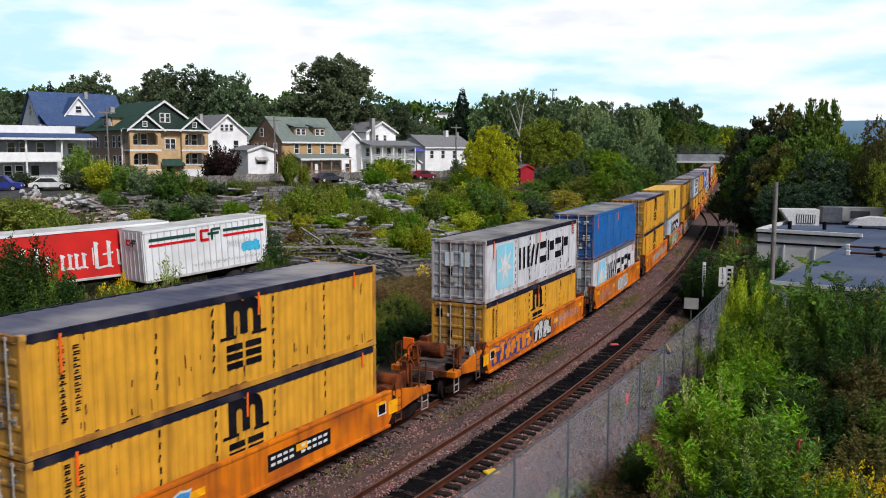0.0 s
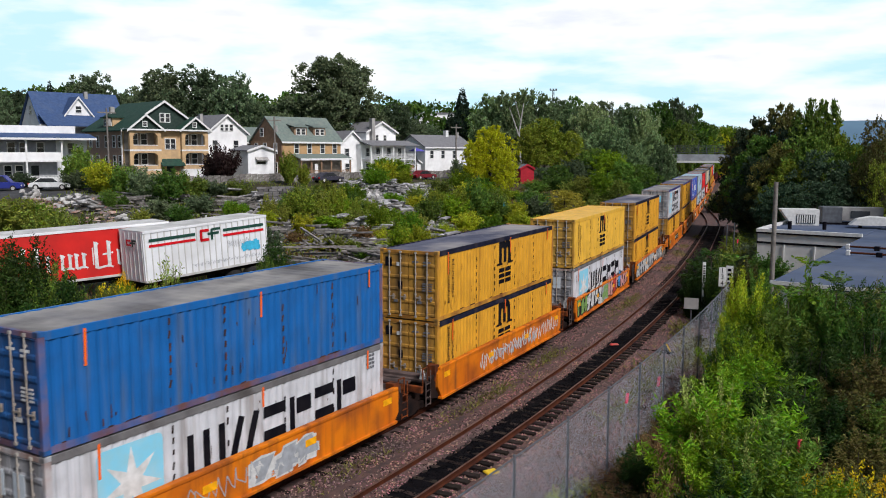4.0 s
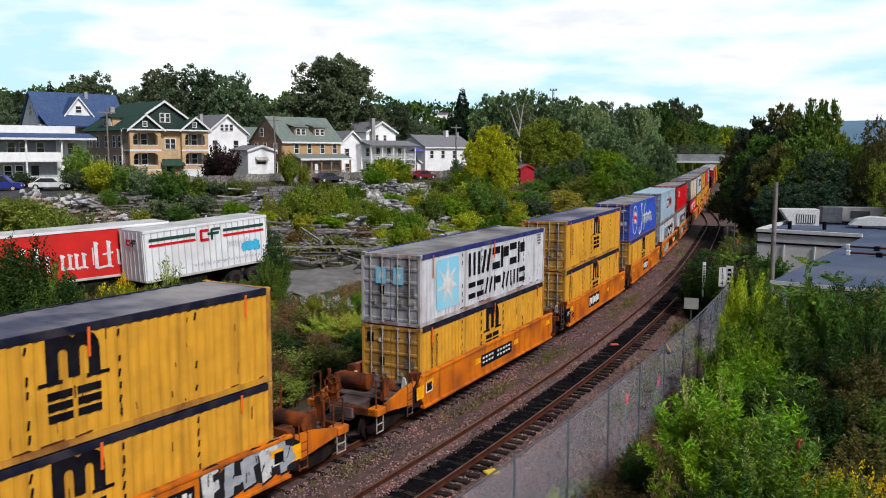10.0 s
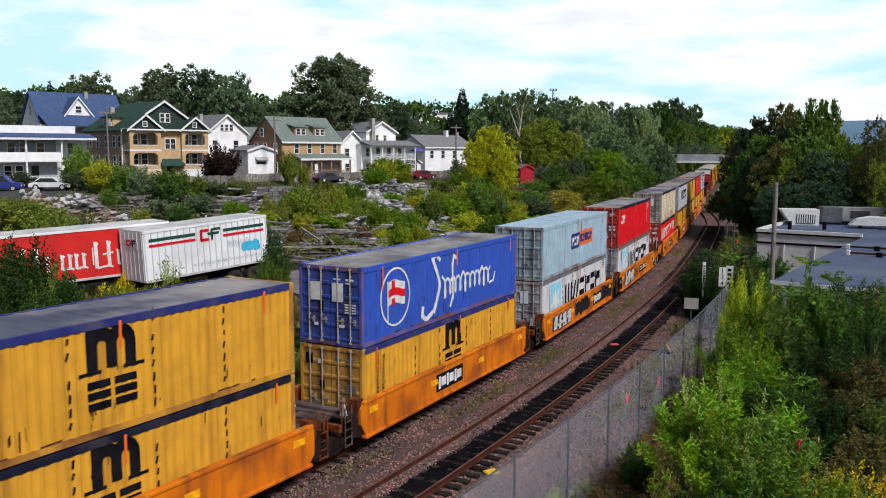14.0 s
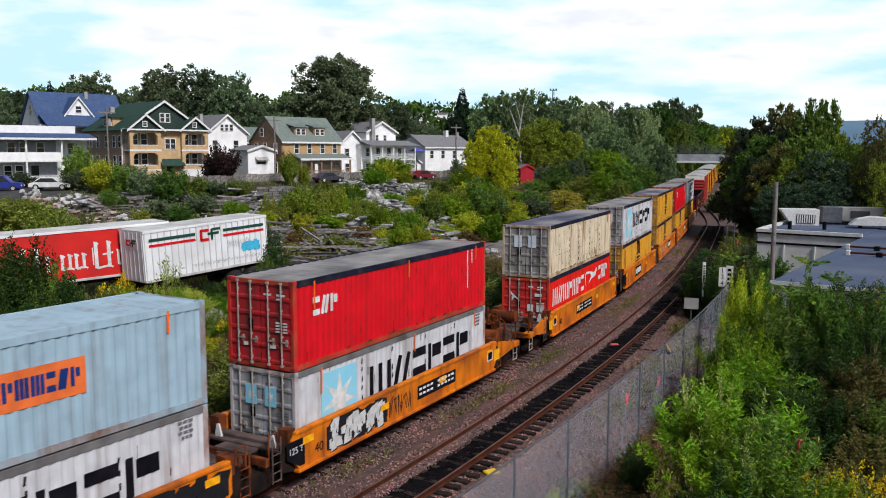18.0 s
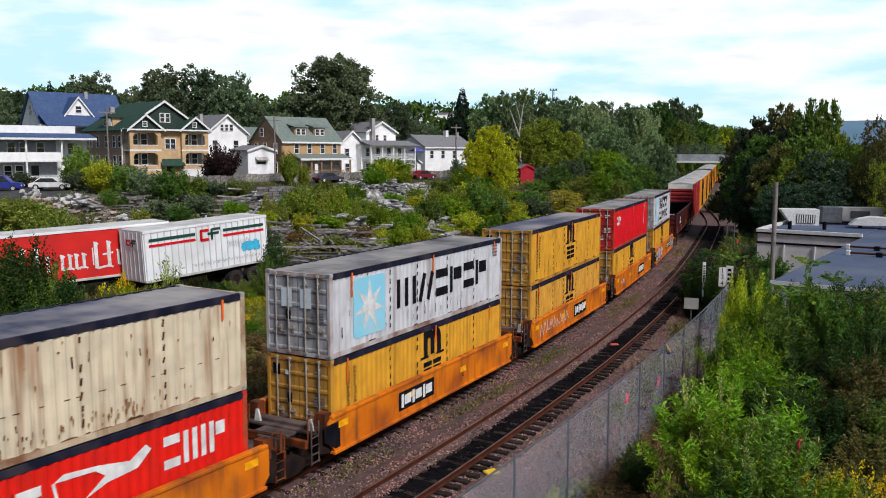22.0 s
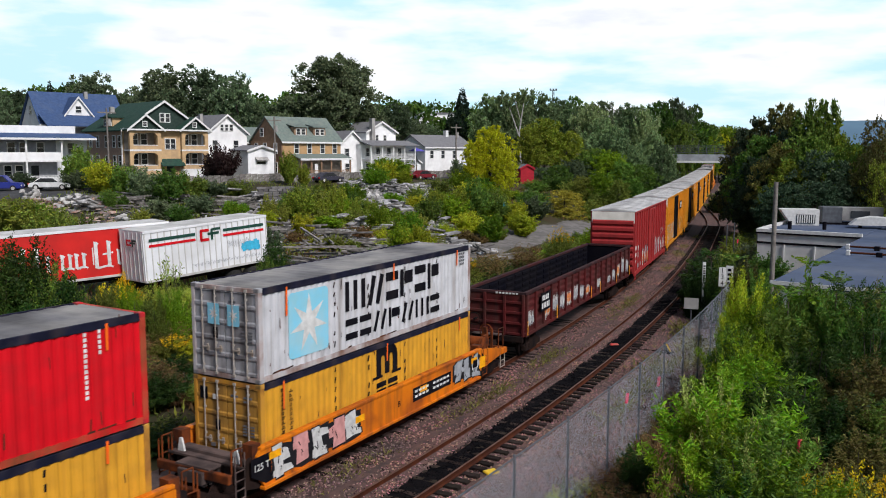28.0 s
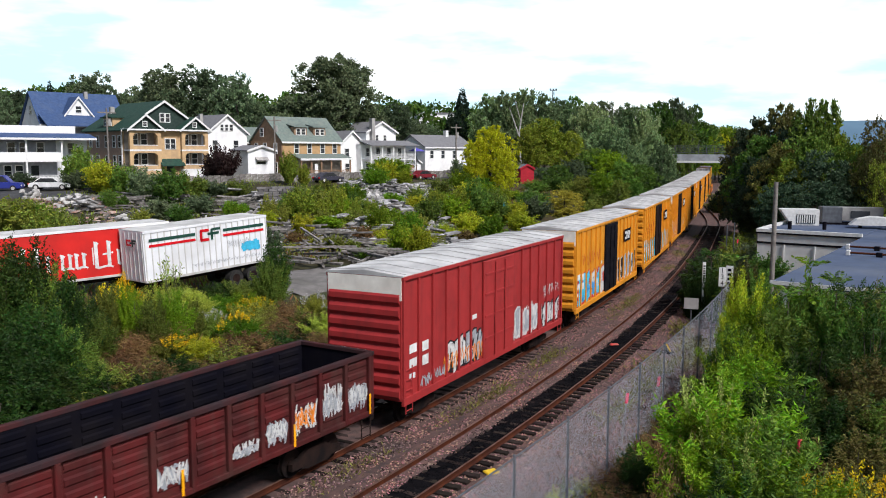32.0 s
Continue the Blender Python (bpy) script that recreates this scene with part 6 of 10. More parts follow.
    prism_into(bm, [(-3.0, 6.6), (0.2, 8.3), (0.2, 8.45), (-3.0, 6.75)], 0, -0.3, 10.7)
    part("lower_roof", bm, M_ROOFB, h)
    for x in (0.5, 3.0, 5.4, 7.8, 10.2):
        box("porch_post", x - 0.12, -2.8, 4.5, x + 0.12, -2.56, 6.65, M_TRIM, h)
    for v in (-6.3, -4.2, -2.0):
        window(h, v, 5.2, 0.9, 1.5, side="left", x=-0.02)
    window(h, -4.2, 8.4, 0.9, 1.2, side="left", x=-0.02)

    # small white gabled house and its annex
    h = house("small white house with a grey gabled roof", -35.4, 128.0)
    box("outer_wall", 0, 0, 0, 7.0, 9, 6.9, M_WALLW, h)
    gable_y(h, 0, 7.0, 0, 9, 6.9, 9.6, M_ROOFY, M_WALLW)
    for u in (2.4, 3.2, 4.0):
        window(h, u, 7.3, 0.5, 0.9, -0.02)
    for u in (1.0, 4.6):
        window(h, u, 4.4, 0.8, 1.4, -0.02)
    box("chimney", 1.6, 4.5, 8, 2.1, 5.0, 9.9, M_CONC, h)
    h = house("low white annex with a shallow roof and an awning", -28.6, 125.2)
    box("outer_wall", 0, 0, 0, 4.6, 5, 4.3, M_WALLW, h)
    gable_y(h, 0, 4.6, 0, 5, 4.3, 4.95, M_ROOFY, M_WALLW, 0.3)
    window(h, 1.5, 2.3, 1.5, 0.8, -0.02)
    bm = bmesh.new()
    prism_into(bm, [(-0.6, 2.85), (0, 3.25), (0, 3.35), (-0.6, 2.95)], 0, 1.2, 3.3)
    part("awning", bm, M_CURTAIN, h)

    # tan house with pale green roof
    h = house("tan house with pale green roof, dormers and porch", -24.3, 128.7)
    box("outer_wall", 0.2, 0, 0, 11.2, 8.5, 5.8, M_WALLB, h)
    box("side_wall", 0, -0.02, 0, 0.2, 8.5, 5.8, M_BROWN, h)
    gable_x(h, 0.2, 11.2, 0, 8.5, 5.8, 9.4, M_ROOFP, M_BROWN)
    for x in (3.0, 6.6):
        box("dormer", x, 0.9, 6.5, x + 2.3, 3.5, 7.9, M_BROWN, h)
        bm = bmesh.new()
        prism_into(bm, [(0.6, 7.85), (4.2, 8.6), (4.2, 8.72), (0.6, 7.98)], 0, x - 0.2, x + 2.5)
        part("dormer_roof", bm, M_ROOFP, h)
        window(h, x + 0.35, 6.75, 0.65, 0.85, 0.88)
        window(h, x + 1.3, 6.75, 0.65, 0.85, 0.88)
    for u in (2.3, 4.7, 7.2, 9.6):
        window(h, u, 3.9, 0.75, 1.4, -0.02)
    for v in (-7.2, -4.8, -2.0):
        window(h, v, 3.9, 0.8, 1.5, side="left", x=-0.02)
        window(h, v, 1.0, 0.8, 1.5, side="left", x=-0.02)
    window(h, -5.6, 6.5, 0.8, 1.2, side="left", x=-0.02)
    bm = bmesh.new()
    prism_into(bm, [(-2.6, 3.0), (0, 3.7), (0, 3.82), (-2.6, 3.12)], 0, 1.6, 11.6)
    part("porch_roof", bm, M_ROOFP, h)
    box("porch_fascia", 1.6, -2.66, 2.85, 11.6, -2.58, 3.14, M_TRIM, h)
    rail_porch(h, 1.8, 11.4, -2.4, 0, 0.5, 2.95, 6, M_BROWN, 0.85)
    box("porch_back", 1.9, -0.06, 0.5, 11.2, -0.01, 2.9, M_PORCH, h)
    box("porch_panel", 4.4, -2.3, 0.2, 5.0, -2.25, 2.3, M_TRIM, h)
    h2 = house("brown rear wing with a grey green roof", -31.5, 134.6)
    box("outer_wall", 0, 0, 0, 5.0, 7, 5.7, M_BROWN, h2)
    gable_x(h2, 0, 5.0, 0, 7, 5.7, 7.9, M_ROOFP, M_BROWN)

    # white house with two-tier porch
    h = house("white house with a two-tier porch, gables and a tall chimney", -13.4, 139.6)
    box("outer_wall", 0, 0, 0, 10.2, 7.5, 5.3, M_WALLW, h)
    box("upper_wall", 3.2, 2.5, 5.3, 9.8, 9, 7.4, M_WALLW, h)
    gable_y(h, 3.2, 9.8, 2.5, 9, 7.4, 9.1, M_ROOFY, M_WALLW)
    gable_y(h, -3.6, 1.6, 1.2, 8, 5.3, 7.4, M_ROOFY, M_WALLW)
    box("left_wing", -3.6, 1.2, 0, 0, 8, 5.3, M_WALLW, h)
    box("chimney", 3.9, 1.8, 5.0, 4.6, 2.48, 9.7, M_CONC, h)
    rail_porch(h, 0.2, 10.2, -2.2, 0, 0.4, 2.7, 5, M_TRIM, 0.9)
    rail_porch(h, 0.2, 10.2, -2.2, 0, 2.9, 5.1, 5, M_TRIM, 0.9)
    bm = bmesh.new()
    prism_into(bm, [(-2.6, 5.1), (0.6, 5.9), (0.6, 6.0), (-2.6, 5.25)], 0, -0.2, 10.6)
    part("porch_roof", bm, M_ROOFY, h)
    for u in (1.0, 3.2, 5.6, 8.0):
        window(h, u, 3.4, 0.75, 1.3, -0.02)
        window(h, u, 0.9, 0.75, 1.3, -0.02)
    window(h, 5.2, 6.0, 0.6, 0.9, 2.48)
    window(h, 7.0, 6.0, 0.6, 0.9, 2.48)
    window(h, -2.4, 3.3, 0.8, 1.3, 1.18)
    window(h, -2.4, 0.9, 0.8, 1.3, 1.18)
    for v in (-6.6, -3.6):
        window(h, v, 3.2, 0.8, 1.3, side="left", x=-3.62)

    # farther white house and garage
    h = house("plain white house with a grey roof beyond the street", -3.2, 151.0)
    box("outer_wall", 0, 0, 0, 12, 7, 5.0, M_WALLW, h)
    gable_x(h, 0, 12, 0, 7, 5.0, 7.0, M_ROOFY, M_WALLW)
    box("chimney", 8.2, 3.0, 6.4, 8.9, 3.7, 8.0, M_TRIM, h)
    for u in (1.2, 4.0, 7.0, 10):
        window(h, u, 3.0, 0.8, 1.3, -0.02)
    h = thing("garage", "small white garage with a grey gabled roof", "garage")
    h.matrix_basis = pose(-6.9, 146, 4.9, 0, 0, 45)
    box("outer_wall", 0, 0, 0, 4.2, 5, 2.2, M_WALLW, h)
    gable_y(h, 0, 4.2, 0, 5, 2.2, 3.3, M_ROOFY, M_WALLW, 0.25)
    box("garage_door", 1.0, -0.05, 0, 3.3, 0, 1.9, M_BROWN, h)
    # buildings peeping over the trees
    h = thing("apartment_block", "pale flat-roofed block far behind the trees", "building")
    h.matrix_basis = pose(-6.5, 230, gz(-6.5, 230), 0, 0, 15)
    box("outer_wall", 0, 0, 0, 10, 8, 9.0, M_WALLW, h)
    box("roof", -0.3, -0.3, 9.0, 10.3, 8.3, 9.3, M_ROOFY, h)
    for u in (1, 3.4, 5.8, 8.2):
        window(h, u, 6.6, 1.2, 1.3, -0.02)


make_houses()


# ---------------------------------------------------------------- trailers in the lot
M_TRW = mat("white_trailer_skin", (0.74, 0.75, 0.76), (0.66, 0.67, 0.68), 1.2, 0.45, 0, 0.03, 8, (0.35, 0.33, 0.30), 0.4, 0.25)
M_TRR = mat("red_trailer_skin", (0.62, 0.025, 0.02), (0.52, 0.02, 0.018), 1.0, 0.5, 0, 0.03, 8, (0.3, 0.03, 0.025), 0.5, 0.3)
M_TYRE = mat("tyre_rubber", (0.02, 0.02, 0.02), (0.035, 0.033, 0.03), 5, 0.9)
M_DGREEN = mat("dark_green_stripe", (0.02, 0.07, 0.05), None, 3, 0.5)


def make_trailer(label, skin, X, Y, Z, ln, turn, pitch, ribs, logo):
    t = thing("semi_trailer", label, "trailer", "trailers parked in the lot")
    t.matrix_basis = pose(X, Y, Z, 0, 0, turn) @ pose(0, 0, 0, pitch, 0, 0)
    h, w = 2.9, 2.5            # x from -w to 0 with the seen side at x = 0, y from 0 (front) to ln
    box("body", -w, 0, 0, 0, ln, h, skin, t, 0.02)
    n = int(ln / 0.42)
    if ribs:
        bm = bmesh.new()
        box_into(bm, 0, -0.03, 0.1, 0.03, 0.03, h - 0.1)
        rib = mesh_of(bm, "side_rib", M_GALV)
        for i in range(n + 1):
            part("side_rib", rib, None, t).matrix_basis = pose(0, 0.1 + i * (ln - 0.2) / n, 0)
        for i in range(6):
            part("front_rib", rib, None, t).matrix_basis = pose(-w + 0.15 + i * (w - 0.3) / 5, 0, 0, 0, 0, -90)
    box("top_rail", -0.03, 0, h - 0.12, 0.04, ln, h + 0.02, M_TRW, t, 0.01)
    box("bottom_rail", -0.03, 0, 0, 0.045, ln, 0.14, M_GALV, t, 0.01)
    box("roof", -w, 0, h, 0, ln, h + 0.03, M_GALV, t, 0.01)
    for y in (ln - 1.2, ln - 2.5):
        for x in (-w + 0.3, -0.3):
            bm = bmesh.new()
            tube_into(bm, (x - 0.25, y, -0.7), (x + 0.25, y, -0.7), 0.5, seg=20)
            wh = part("wheel", bm, M_TYRE, t)
            bm = bmesh.new()
            tube_into(bm, (x + 0.2, y, -0.7), (x + 0.27, y, -0.7), 0.26, seg=14)
            part("rim", bm, M_STEEL, wh)
        box("axle", -w + 0.3, y - 0.06, -0.76, -0.3, y + 0.06, -0.64, M_STEEL, t)
    for x in (-w + 0.5, -0.5):
        box("landing_leg", x - 0.07, 1.8, -1.2, x + 0.07, 1.95, 0, M_STEEL, t)
        box("leg_foot", x - 0.15, 1.7, -1.22, x + 0.15, 2.05, -1.18, M_STEEL, t)
    box("underframe", -w + 0.4, 0.6, -0.25, -0.4, ln - 0.3, 0, M_STEEL, t)
    if logo == "stripes":
        for nm, z0, z1, m, a, b in (("stripe", 2.28, 2.45, M_DGREEN, 0.35, 3.35), ("stripe", 1.98, 2.12, M_RED, 0.35, 3.35), ("stripe", 2.28, 2.45, M_DGREEN, 5.3, 8.3), ("stripe", 1.98, 2.12, M_RED, 5.3, 8.3)):
            bm = bmesh.new()
            slab_into(bm, a, z0, b, z1, 0.034)
            part(nm, bm, m, t)
        bm = bmesh.new()
        for a, b in (((3.75, 1.95), (3.75, 2.5)), ((3.7, 2.5), (4.3, 2.5)), ((3.7, 1.95), (4.3, 1.95))):
            stroke_into(bm, a, b, 0.16, 0.034)
        part("logo", bm, M_RED, t, "red painted mark")
        bm = bmesh.new()
        for a, b in (((4.5, 1.9), (4.5, 2.55)), ((4.2, 2.28), (5.0, 2.28)), ((4.5, 2.52), (5.1, 2.52))):
            stroke_into(bm, a, b, 0.15, 0.036)
        part("logo", bm, M_DGREEN, t, "dark green painted mark")
        bm = bmesh.new()
        box_into(bm, -1.75, -0.045, 1.95, -0.55, -0.034, 2.45)
        part("front_panel", bm, M_WHITEMARK, t)
        bm = bmesh.new()
        for x0, z0, x1, z1 in ((-1.68, 2.03, -1.55, 2.38), (-1.55, 2.28, -1.2, 2.38), (-1.55, 2.03, -1.2, 2.13)):
            box_into(bm, x0, -0.055, z0, x1, -0.046, z1)
        part("front_logo", bm, M_RED, t, "red painted mark")
        bm = bmesh.new()
        for x0, z0, x1, z1 in ((-1.1, 2.0, -0.97, 2.4), (-0.97, 2.3, -0.62, 2.4), (-1.3, 2.16, -0.7, 2.25)):
            box_into(bm, x0, -0.057, z0, x1, -0.0465, z1)
        part("front_logo", bm, M_DGREEN, t, "dark green painted mark")
        scribble(t, 0.036, 3.0, 8.0, 0.4, 0.7, 51, "silver", 60, 0.018)
        graffiti(t, 0.036, 6.6, 7.9, 0.9, 1.5, 52, "cyan", "cyan", 3)
        scribble(t, 0.036, 5.5, 7.2, 1.1, 1.9, 53, "silver", 24, 0.018)
    else:
        bm = bmesh.new()
        y = 6.0
        for cap, strokes in ((1, 2), (0, 1), (0, 2), (0, 2), (2, 0), (1, 2), (0, 2), (0, 2), (0, 2)):
            if cap == 2:
                y += 0.35
                continue
            hgt, wd = (1.5, 0.95) if cap else (0.85, 0.55)
            base = 0.62 if cap else 0.72
            for k in range(1, strokes + 1):
                x = y + wd * (k - 1) / max(strokes - 1, 1) * 0.75
                stroke_into(bm, (x, base), (x, base + hgt), 0.2 if cap else 0.16, 0.008)
                stroke_into(bm, (x - 0.1, base + hgt), (x + 0.16, base + hgt - 0.12), 0.1, 0.0085)
                stroke_into(bm, (x - 0.06, base + 0.12), (x + 0.2, base - 0.02), 0.1, 0.0085)
            if strokes > 1:
                stroke_into(bm, (y, base), (y + wd * 0.8, base + 0.1), 0.12, 0.009)
            if cap:
                stroke_into(bm, (y - 0.18, base + 0.2), (y - 0.18, base + hgt * 0.8), 0.07, 0.0095)
                stroke_into(bm, (y + 0.35, base + hgt * 0.5), (y + wd, base + hgt * 0.55), 0.1, 0.0095)
            y += wd + (0.3 if cap else 0.2)
        part("lettering", bm, M_WHITEMARK, t, "white ornate lettering strokes")


make_trailer("white ribbed semi-trailer with green and red stripes", M_TRW, -16.6, 47.0, 1.98, 8.6, -40.1, 3.0, True, "stripes")
make_trailer("long red semi-trailer with white ornate lettering", M_TRR, -27.2, 41.6, 1.75, 14.2, -50.0, 2.0, False, "script")


# ---------------------------------------------------------------- fence, signs and trackside things
M_LINK = None


def chain_link():
    """Galvanised mesh: wires are a woven pattern of real holes, too fine to model."""
    m = bpy.data.materials.new("chain_link")
    m.use_nodes = True
    n, l = m.node_tree.nodes, m.node_tree.links
    b = n["Principled BSDF"]
    b.inputs["Base Color"].default_value = (0.50, 0.54, 0.60, 1)
    b.inputs["Metallic"].default_value = 0.0
    b.inputs["Roughness"].default_value = 0.5
    tc = n.new("ShaderNodeTexCoord")
    masks = []
    for ang in (45, -45):
        mp = n.new("ShaderNodeMapping")
        mp.inputs["Rotation"].default_value = (0, radians(ang), 0)
        l.new(tc.outputs["Object"], mp.inputs[0])
        w = n.new("ShaderNodeTexWave")
        w.wave_type, w.bands_direction = "BANDS", "X"
        w.inputs["Scale"].default_value = 6.3
        l.new(mp.outputs[0], w.inputs[0])
        g = n.new("ShaderNodeMath")
        g.operation = "GREATER_THAN"
        g.inputs[1].default_value = 0.993
        l.new(w.outputs["Fac"], g.inputs[0])
        masks.append(g.outputs[0])
    mx = n.new("ShaderNodeMath")
    mx.operation = "MAXIMUM"
    l.new(masks[0], mx.inputs[0])
    l.new(masks[1], mx.inputs[1])
    l.new(mx.outputs[0], b.inputs["Alpha"])
    return m


M_LINK = chain_link()
M_POST = mat("galvanised_fence_post", (0.13, 0.14, 0.155), (0.09, 0.095, 0.105), 3, 0.55, 0.4)
M_WOOD = mat("grey_weathered_wood", (0.23, 0.21, 0.19), (0.15, 0.135, 0.12), 4, 0.9, 0, 0.4, 22)
M_SIGN = mat("white_sign_board", (0.62, 0.62, 0.60), (0.5, 0.5, 0.48), 4, 0.6)
M_PINK = mat("pink_survey_ribbon", (0.9, 0.05, 0.12), (0.8, 0.06, 0.12), 4, 0.5)


def make_fence():
    f = thing("chain_link_fence", "tall galvanised chain-link fence along the tracks", "fence")
    S = [-29.0 + 3.02 * i for i in range(13)]
    post = None
    prev = None
    for s in S:
        x, y, a = track_at(s, 9.0)
        if post is None:
            bm = bmesh.new()
            tube_into(bm, (0, 0, -0.3), (0, 0, 2.62), 0.035, seg=10)
            bmesh.ops.create_uvsphere(bm, u_segments=8, v_segments=5, radius=0.045, matrix=Matrix.Translation((0, 0, 2.64)))
            post = mesh_of(bm, "post", M_POST)
        p = part("post", post, None, f)
        p.matrix_basis = pose(x, y, 0.2)
        if prev:
            d = Vector((x - prev[0], y - prev[1], 0))
            bm = bmesh.new()
            tube_into(bm, (prev[0], prev[1], 2.8), (x, y, 2.8), 0.022, seg=8)
            part("top_rail", bm, M_POST, f)
            bm = bmesh.new()
            for off in (-0.007, 0.007):     # the weave has two faces
                bmesh.ops.create_grid(bm, x_segments=1, y_segments=1, size=0.5, matrix=pose(0, off, 0) @ Matrix.Diagonal((d.length, 1, 2.5, 1)) @ pose(0, 0, 0, 90, 0, 0))
            o = part("mesh_panel", bm, M_LINK, f)
            o.matrix_basis = pose((x + prev[0]) / 2, (y + prev[1]) / 2, 1.5, 0, 0, math.degrees(math.atan2(d.y, d.x)))
        prev = (x, y)


def board(name, label, category, X, Y, z0, z1, w, material, text=None, turn=0.0, post_to=None, size=0.3):
    t = thing(name, label, category)
    t.matrix_basis = pose(X, Y, 0, 0, 0, turn)
    g = gz(X, Y) - 0.1
    bm = bmesh.new()
    tube_into(bm, (0, 0.04, g), (0, 0.04, z1 - 0.05), 0.035, seg=8)
    part("post", bm, M_POST, t)
    box("board", -w / 2, -0.03, z0, w / 2, 0.0, z1, material, t, 0.008)
    if text:
        for i, ch in enumerate(text):
            o = part("writing", text_mesh(ch, size, M_BLACK), None, t)
            o.matrix_basis = pose(0, -0.036, z1 - (i + 0.5) * (z1 - z0) / len(text), 90, 0, 0)
    return t


def make_trackside():
    board("milepost", "white milepost board with black numerals by the fence", "milepost", 14.05, 42.3, 2.65, 3.62, 0.34, M_SIGN, "134", -12, size=0.34)
    t = board("milepost", "white milepost board seen edge-on with worn numerals", "milepost", 14.55, 42.7, 2.3, 3.65, 0.34, M_SIGN, None, -25)
    bm = bmesh.new()
    for k in range(5):
        box_into(bm, -0.09, -0.04, 2.45 + 0.23 * k, 0.08, -0.032, 2.58 + 0.23 * k)
    part("worn_writing", bm, M_BLACK, t)
    board("trackside_sign", "small grey square sign on a thin post", "sign", 13.4, 45.2, 0.95, 1.55, 0.75, M_CONC, None, -20)
    p = thing("marker_post", "white wooden marker post with worn dark lettering", "post")
    x, y = 15.2, 49.0
    p.matrix_basis = pose(x, y, 0)
    box("post", -0.09, -0.05, gz(x, y) - 0.1, 0.09, 0.05, 3.0, M_SIGN, p, 0.01)
    bm = bmesh.new()
    for k in range(8):
        box_into(bm, -0.06, -0.056, 1.75 + 0.14 * k, 0.06, -0.051, 1.83 + 0.14 * k)
    part("worn_writing", bm, M_BLACK, p)
    # survey stakes with pink ribbon
    for X, Y, h in ((5.95, 27.4, 1.95), (7.4, 29.0, 1.9), (26.5, 76.5, 2.0), (8.3, 19.6, 2.4)):
        g = gz(X, Y)
        k = thing("survey_stake", "thin wooden survey stake with a pink ribbon", "stake", "survey stakes")
        k.matrix_basis = pose(X, Y, g, 3, 4, 20)
        box("stake", -0.02, -0.02, -0.1, 0.02, 0.02, h, M_WOOD, k)
        bm = bmesh.new()
        box_into(bm, -0.05, -0.03, h - 0.35, 0.05, 0.03, h, 0.01)
        part("ribbon", bm, M_PINK, k)
    # switch stand beside the second track
    k = thing("switch_stand", "low black switch stand with a yellow handle", "switch stand")
    x, y, a = track_at(3.5, 6.6)
    k.matrix_basis = pose(x, y, -0.3, 0, 0, -26)
    box("base", -0.5, -0.12, 0, 0.35, 0.12, 0.12, M_BLACK, k)
    bm = bmesh.new()
    tube_into(bm, (0, 0, 0.1), (0.02, 0, 0.5), 0.07, 0.05)
    part("stand", bm, M_BLACK, k)
    M_YEL = mat("yellow_handle_paint", (0.75, 0.5, 0.03), None, 4, 0.5)
    bm = bmesh.new()
    tube_into(bm, (0.0, -0.05, 0.5), (0.28, -0.05, 0.05), 0.035)
    tube_into(bm, (0.0, 0.05, 0.5), (-0.1, 0.05, 0.05), 0.03)
    part("handle", bm, M_YEL, k)
    bm = bmesh.new()
    tube_into(bm, (-0.5, 0, 0.06), (-2.6, 0, 0.1), 0.03)
    part("throw_rod", bm, M_STEEL, k)
    # a red cloth lying between the rails and a yellow scrap by the tie ends
    x, y, a = track_at(3.4, 4.1)
    bm = bmesh.new()
    box_into(bm, -0.22, -0.1, 0, 0.22, 0.1, 0.1, 0.04)
    tagged(new("red_rag", mesh_of(bm, "red_rag", mat("faded_red_cloth", (0.55, 0.06, 0.05), (0.4, 0.12, 0.10), 5, 0.9))), "faded red rag lying between the rails", "rag").matrix_basis = pose(x, y, -0.16, 0, 0, 15)
    x, y, a = track_at(-14.2, 5.5)
    bm = bmesh.new()
    box_into(bm, -0.22, -0.16, 0, 0.22, 0.16, 0.08, 0.03)
    tagged(new("yellow_scrap", mesh_of(bm, "yellow_scrap", M_YEL)), "yellow plastic scrap lying on the ballast", "scrap").matrix_basis = pose(x, y, -0.24, 0, 0, 30)
    # wooden utility pole stub by the flat roofs
    for nm, X, Y, top, r in (("utility_pole", 19.75, 50.5, 7.6, 0.16), ("utility_pole", -24.5, 124.5, 14.1, 0.14), ("utility_pole", -42.5, 108.5, 14.5, 0.13), ("utility_pole", 2.1, 140.0, 13.5, 0.14)):
        k = thing(nm, "weathered grey wooden utility pole", "pole", "utility poles")
        bm = bmesh.new()
        tube_into(bm, (0, 0, gz(X, Y) - 0.3), (0, 0, top), r, r * 0.75, 12)
        part("pole", bm, M_WOOD, k)
        if top > 10:
            box("cross_arm", -1.1, -0.06, top - 0.6, 1.1, 0.06, top - 0.45, M_WOOD, k)
            bm = bmesh.new()
            tube_into(bm, (0.28, 0, top - 2.2), (0.28, 0, top - 1.3), 0.2, seg=12)
            part("transformer", bm, M_CONC, k)
        k.matrix_basis = pose(X, Y, 0, 0, 0, 40)
    for X, Y, top in ((24.6, 71.5, 3.4), (27.5, 74, 2.6), (25.5, 76, 2.8)):
        k = thing("fence_post", "thin grey steel post beside the far track", "post", "far fence posts")
        bm = bmesh.new()
        tube_into(bm, (0, 0, gz(X, Y) - 0.2), (0, 0, top), 0.05, seg=8)
        part("post", bm, M_POST, k)
        k.matrix_basis = pose(X, Y, 0)
    # lattice mast far off on the hill
    k = thing("light_mast", "slim lattice mast with floodlights above the trees", "mast")
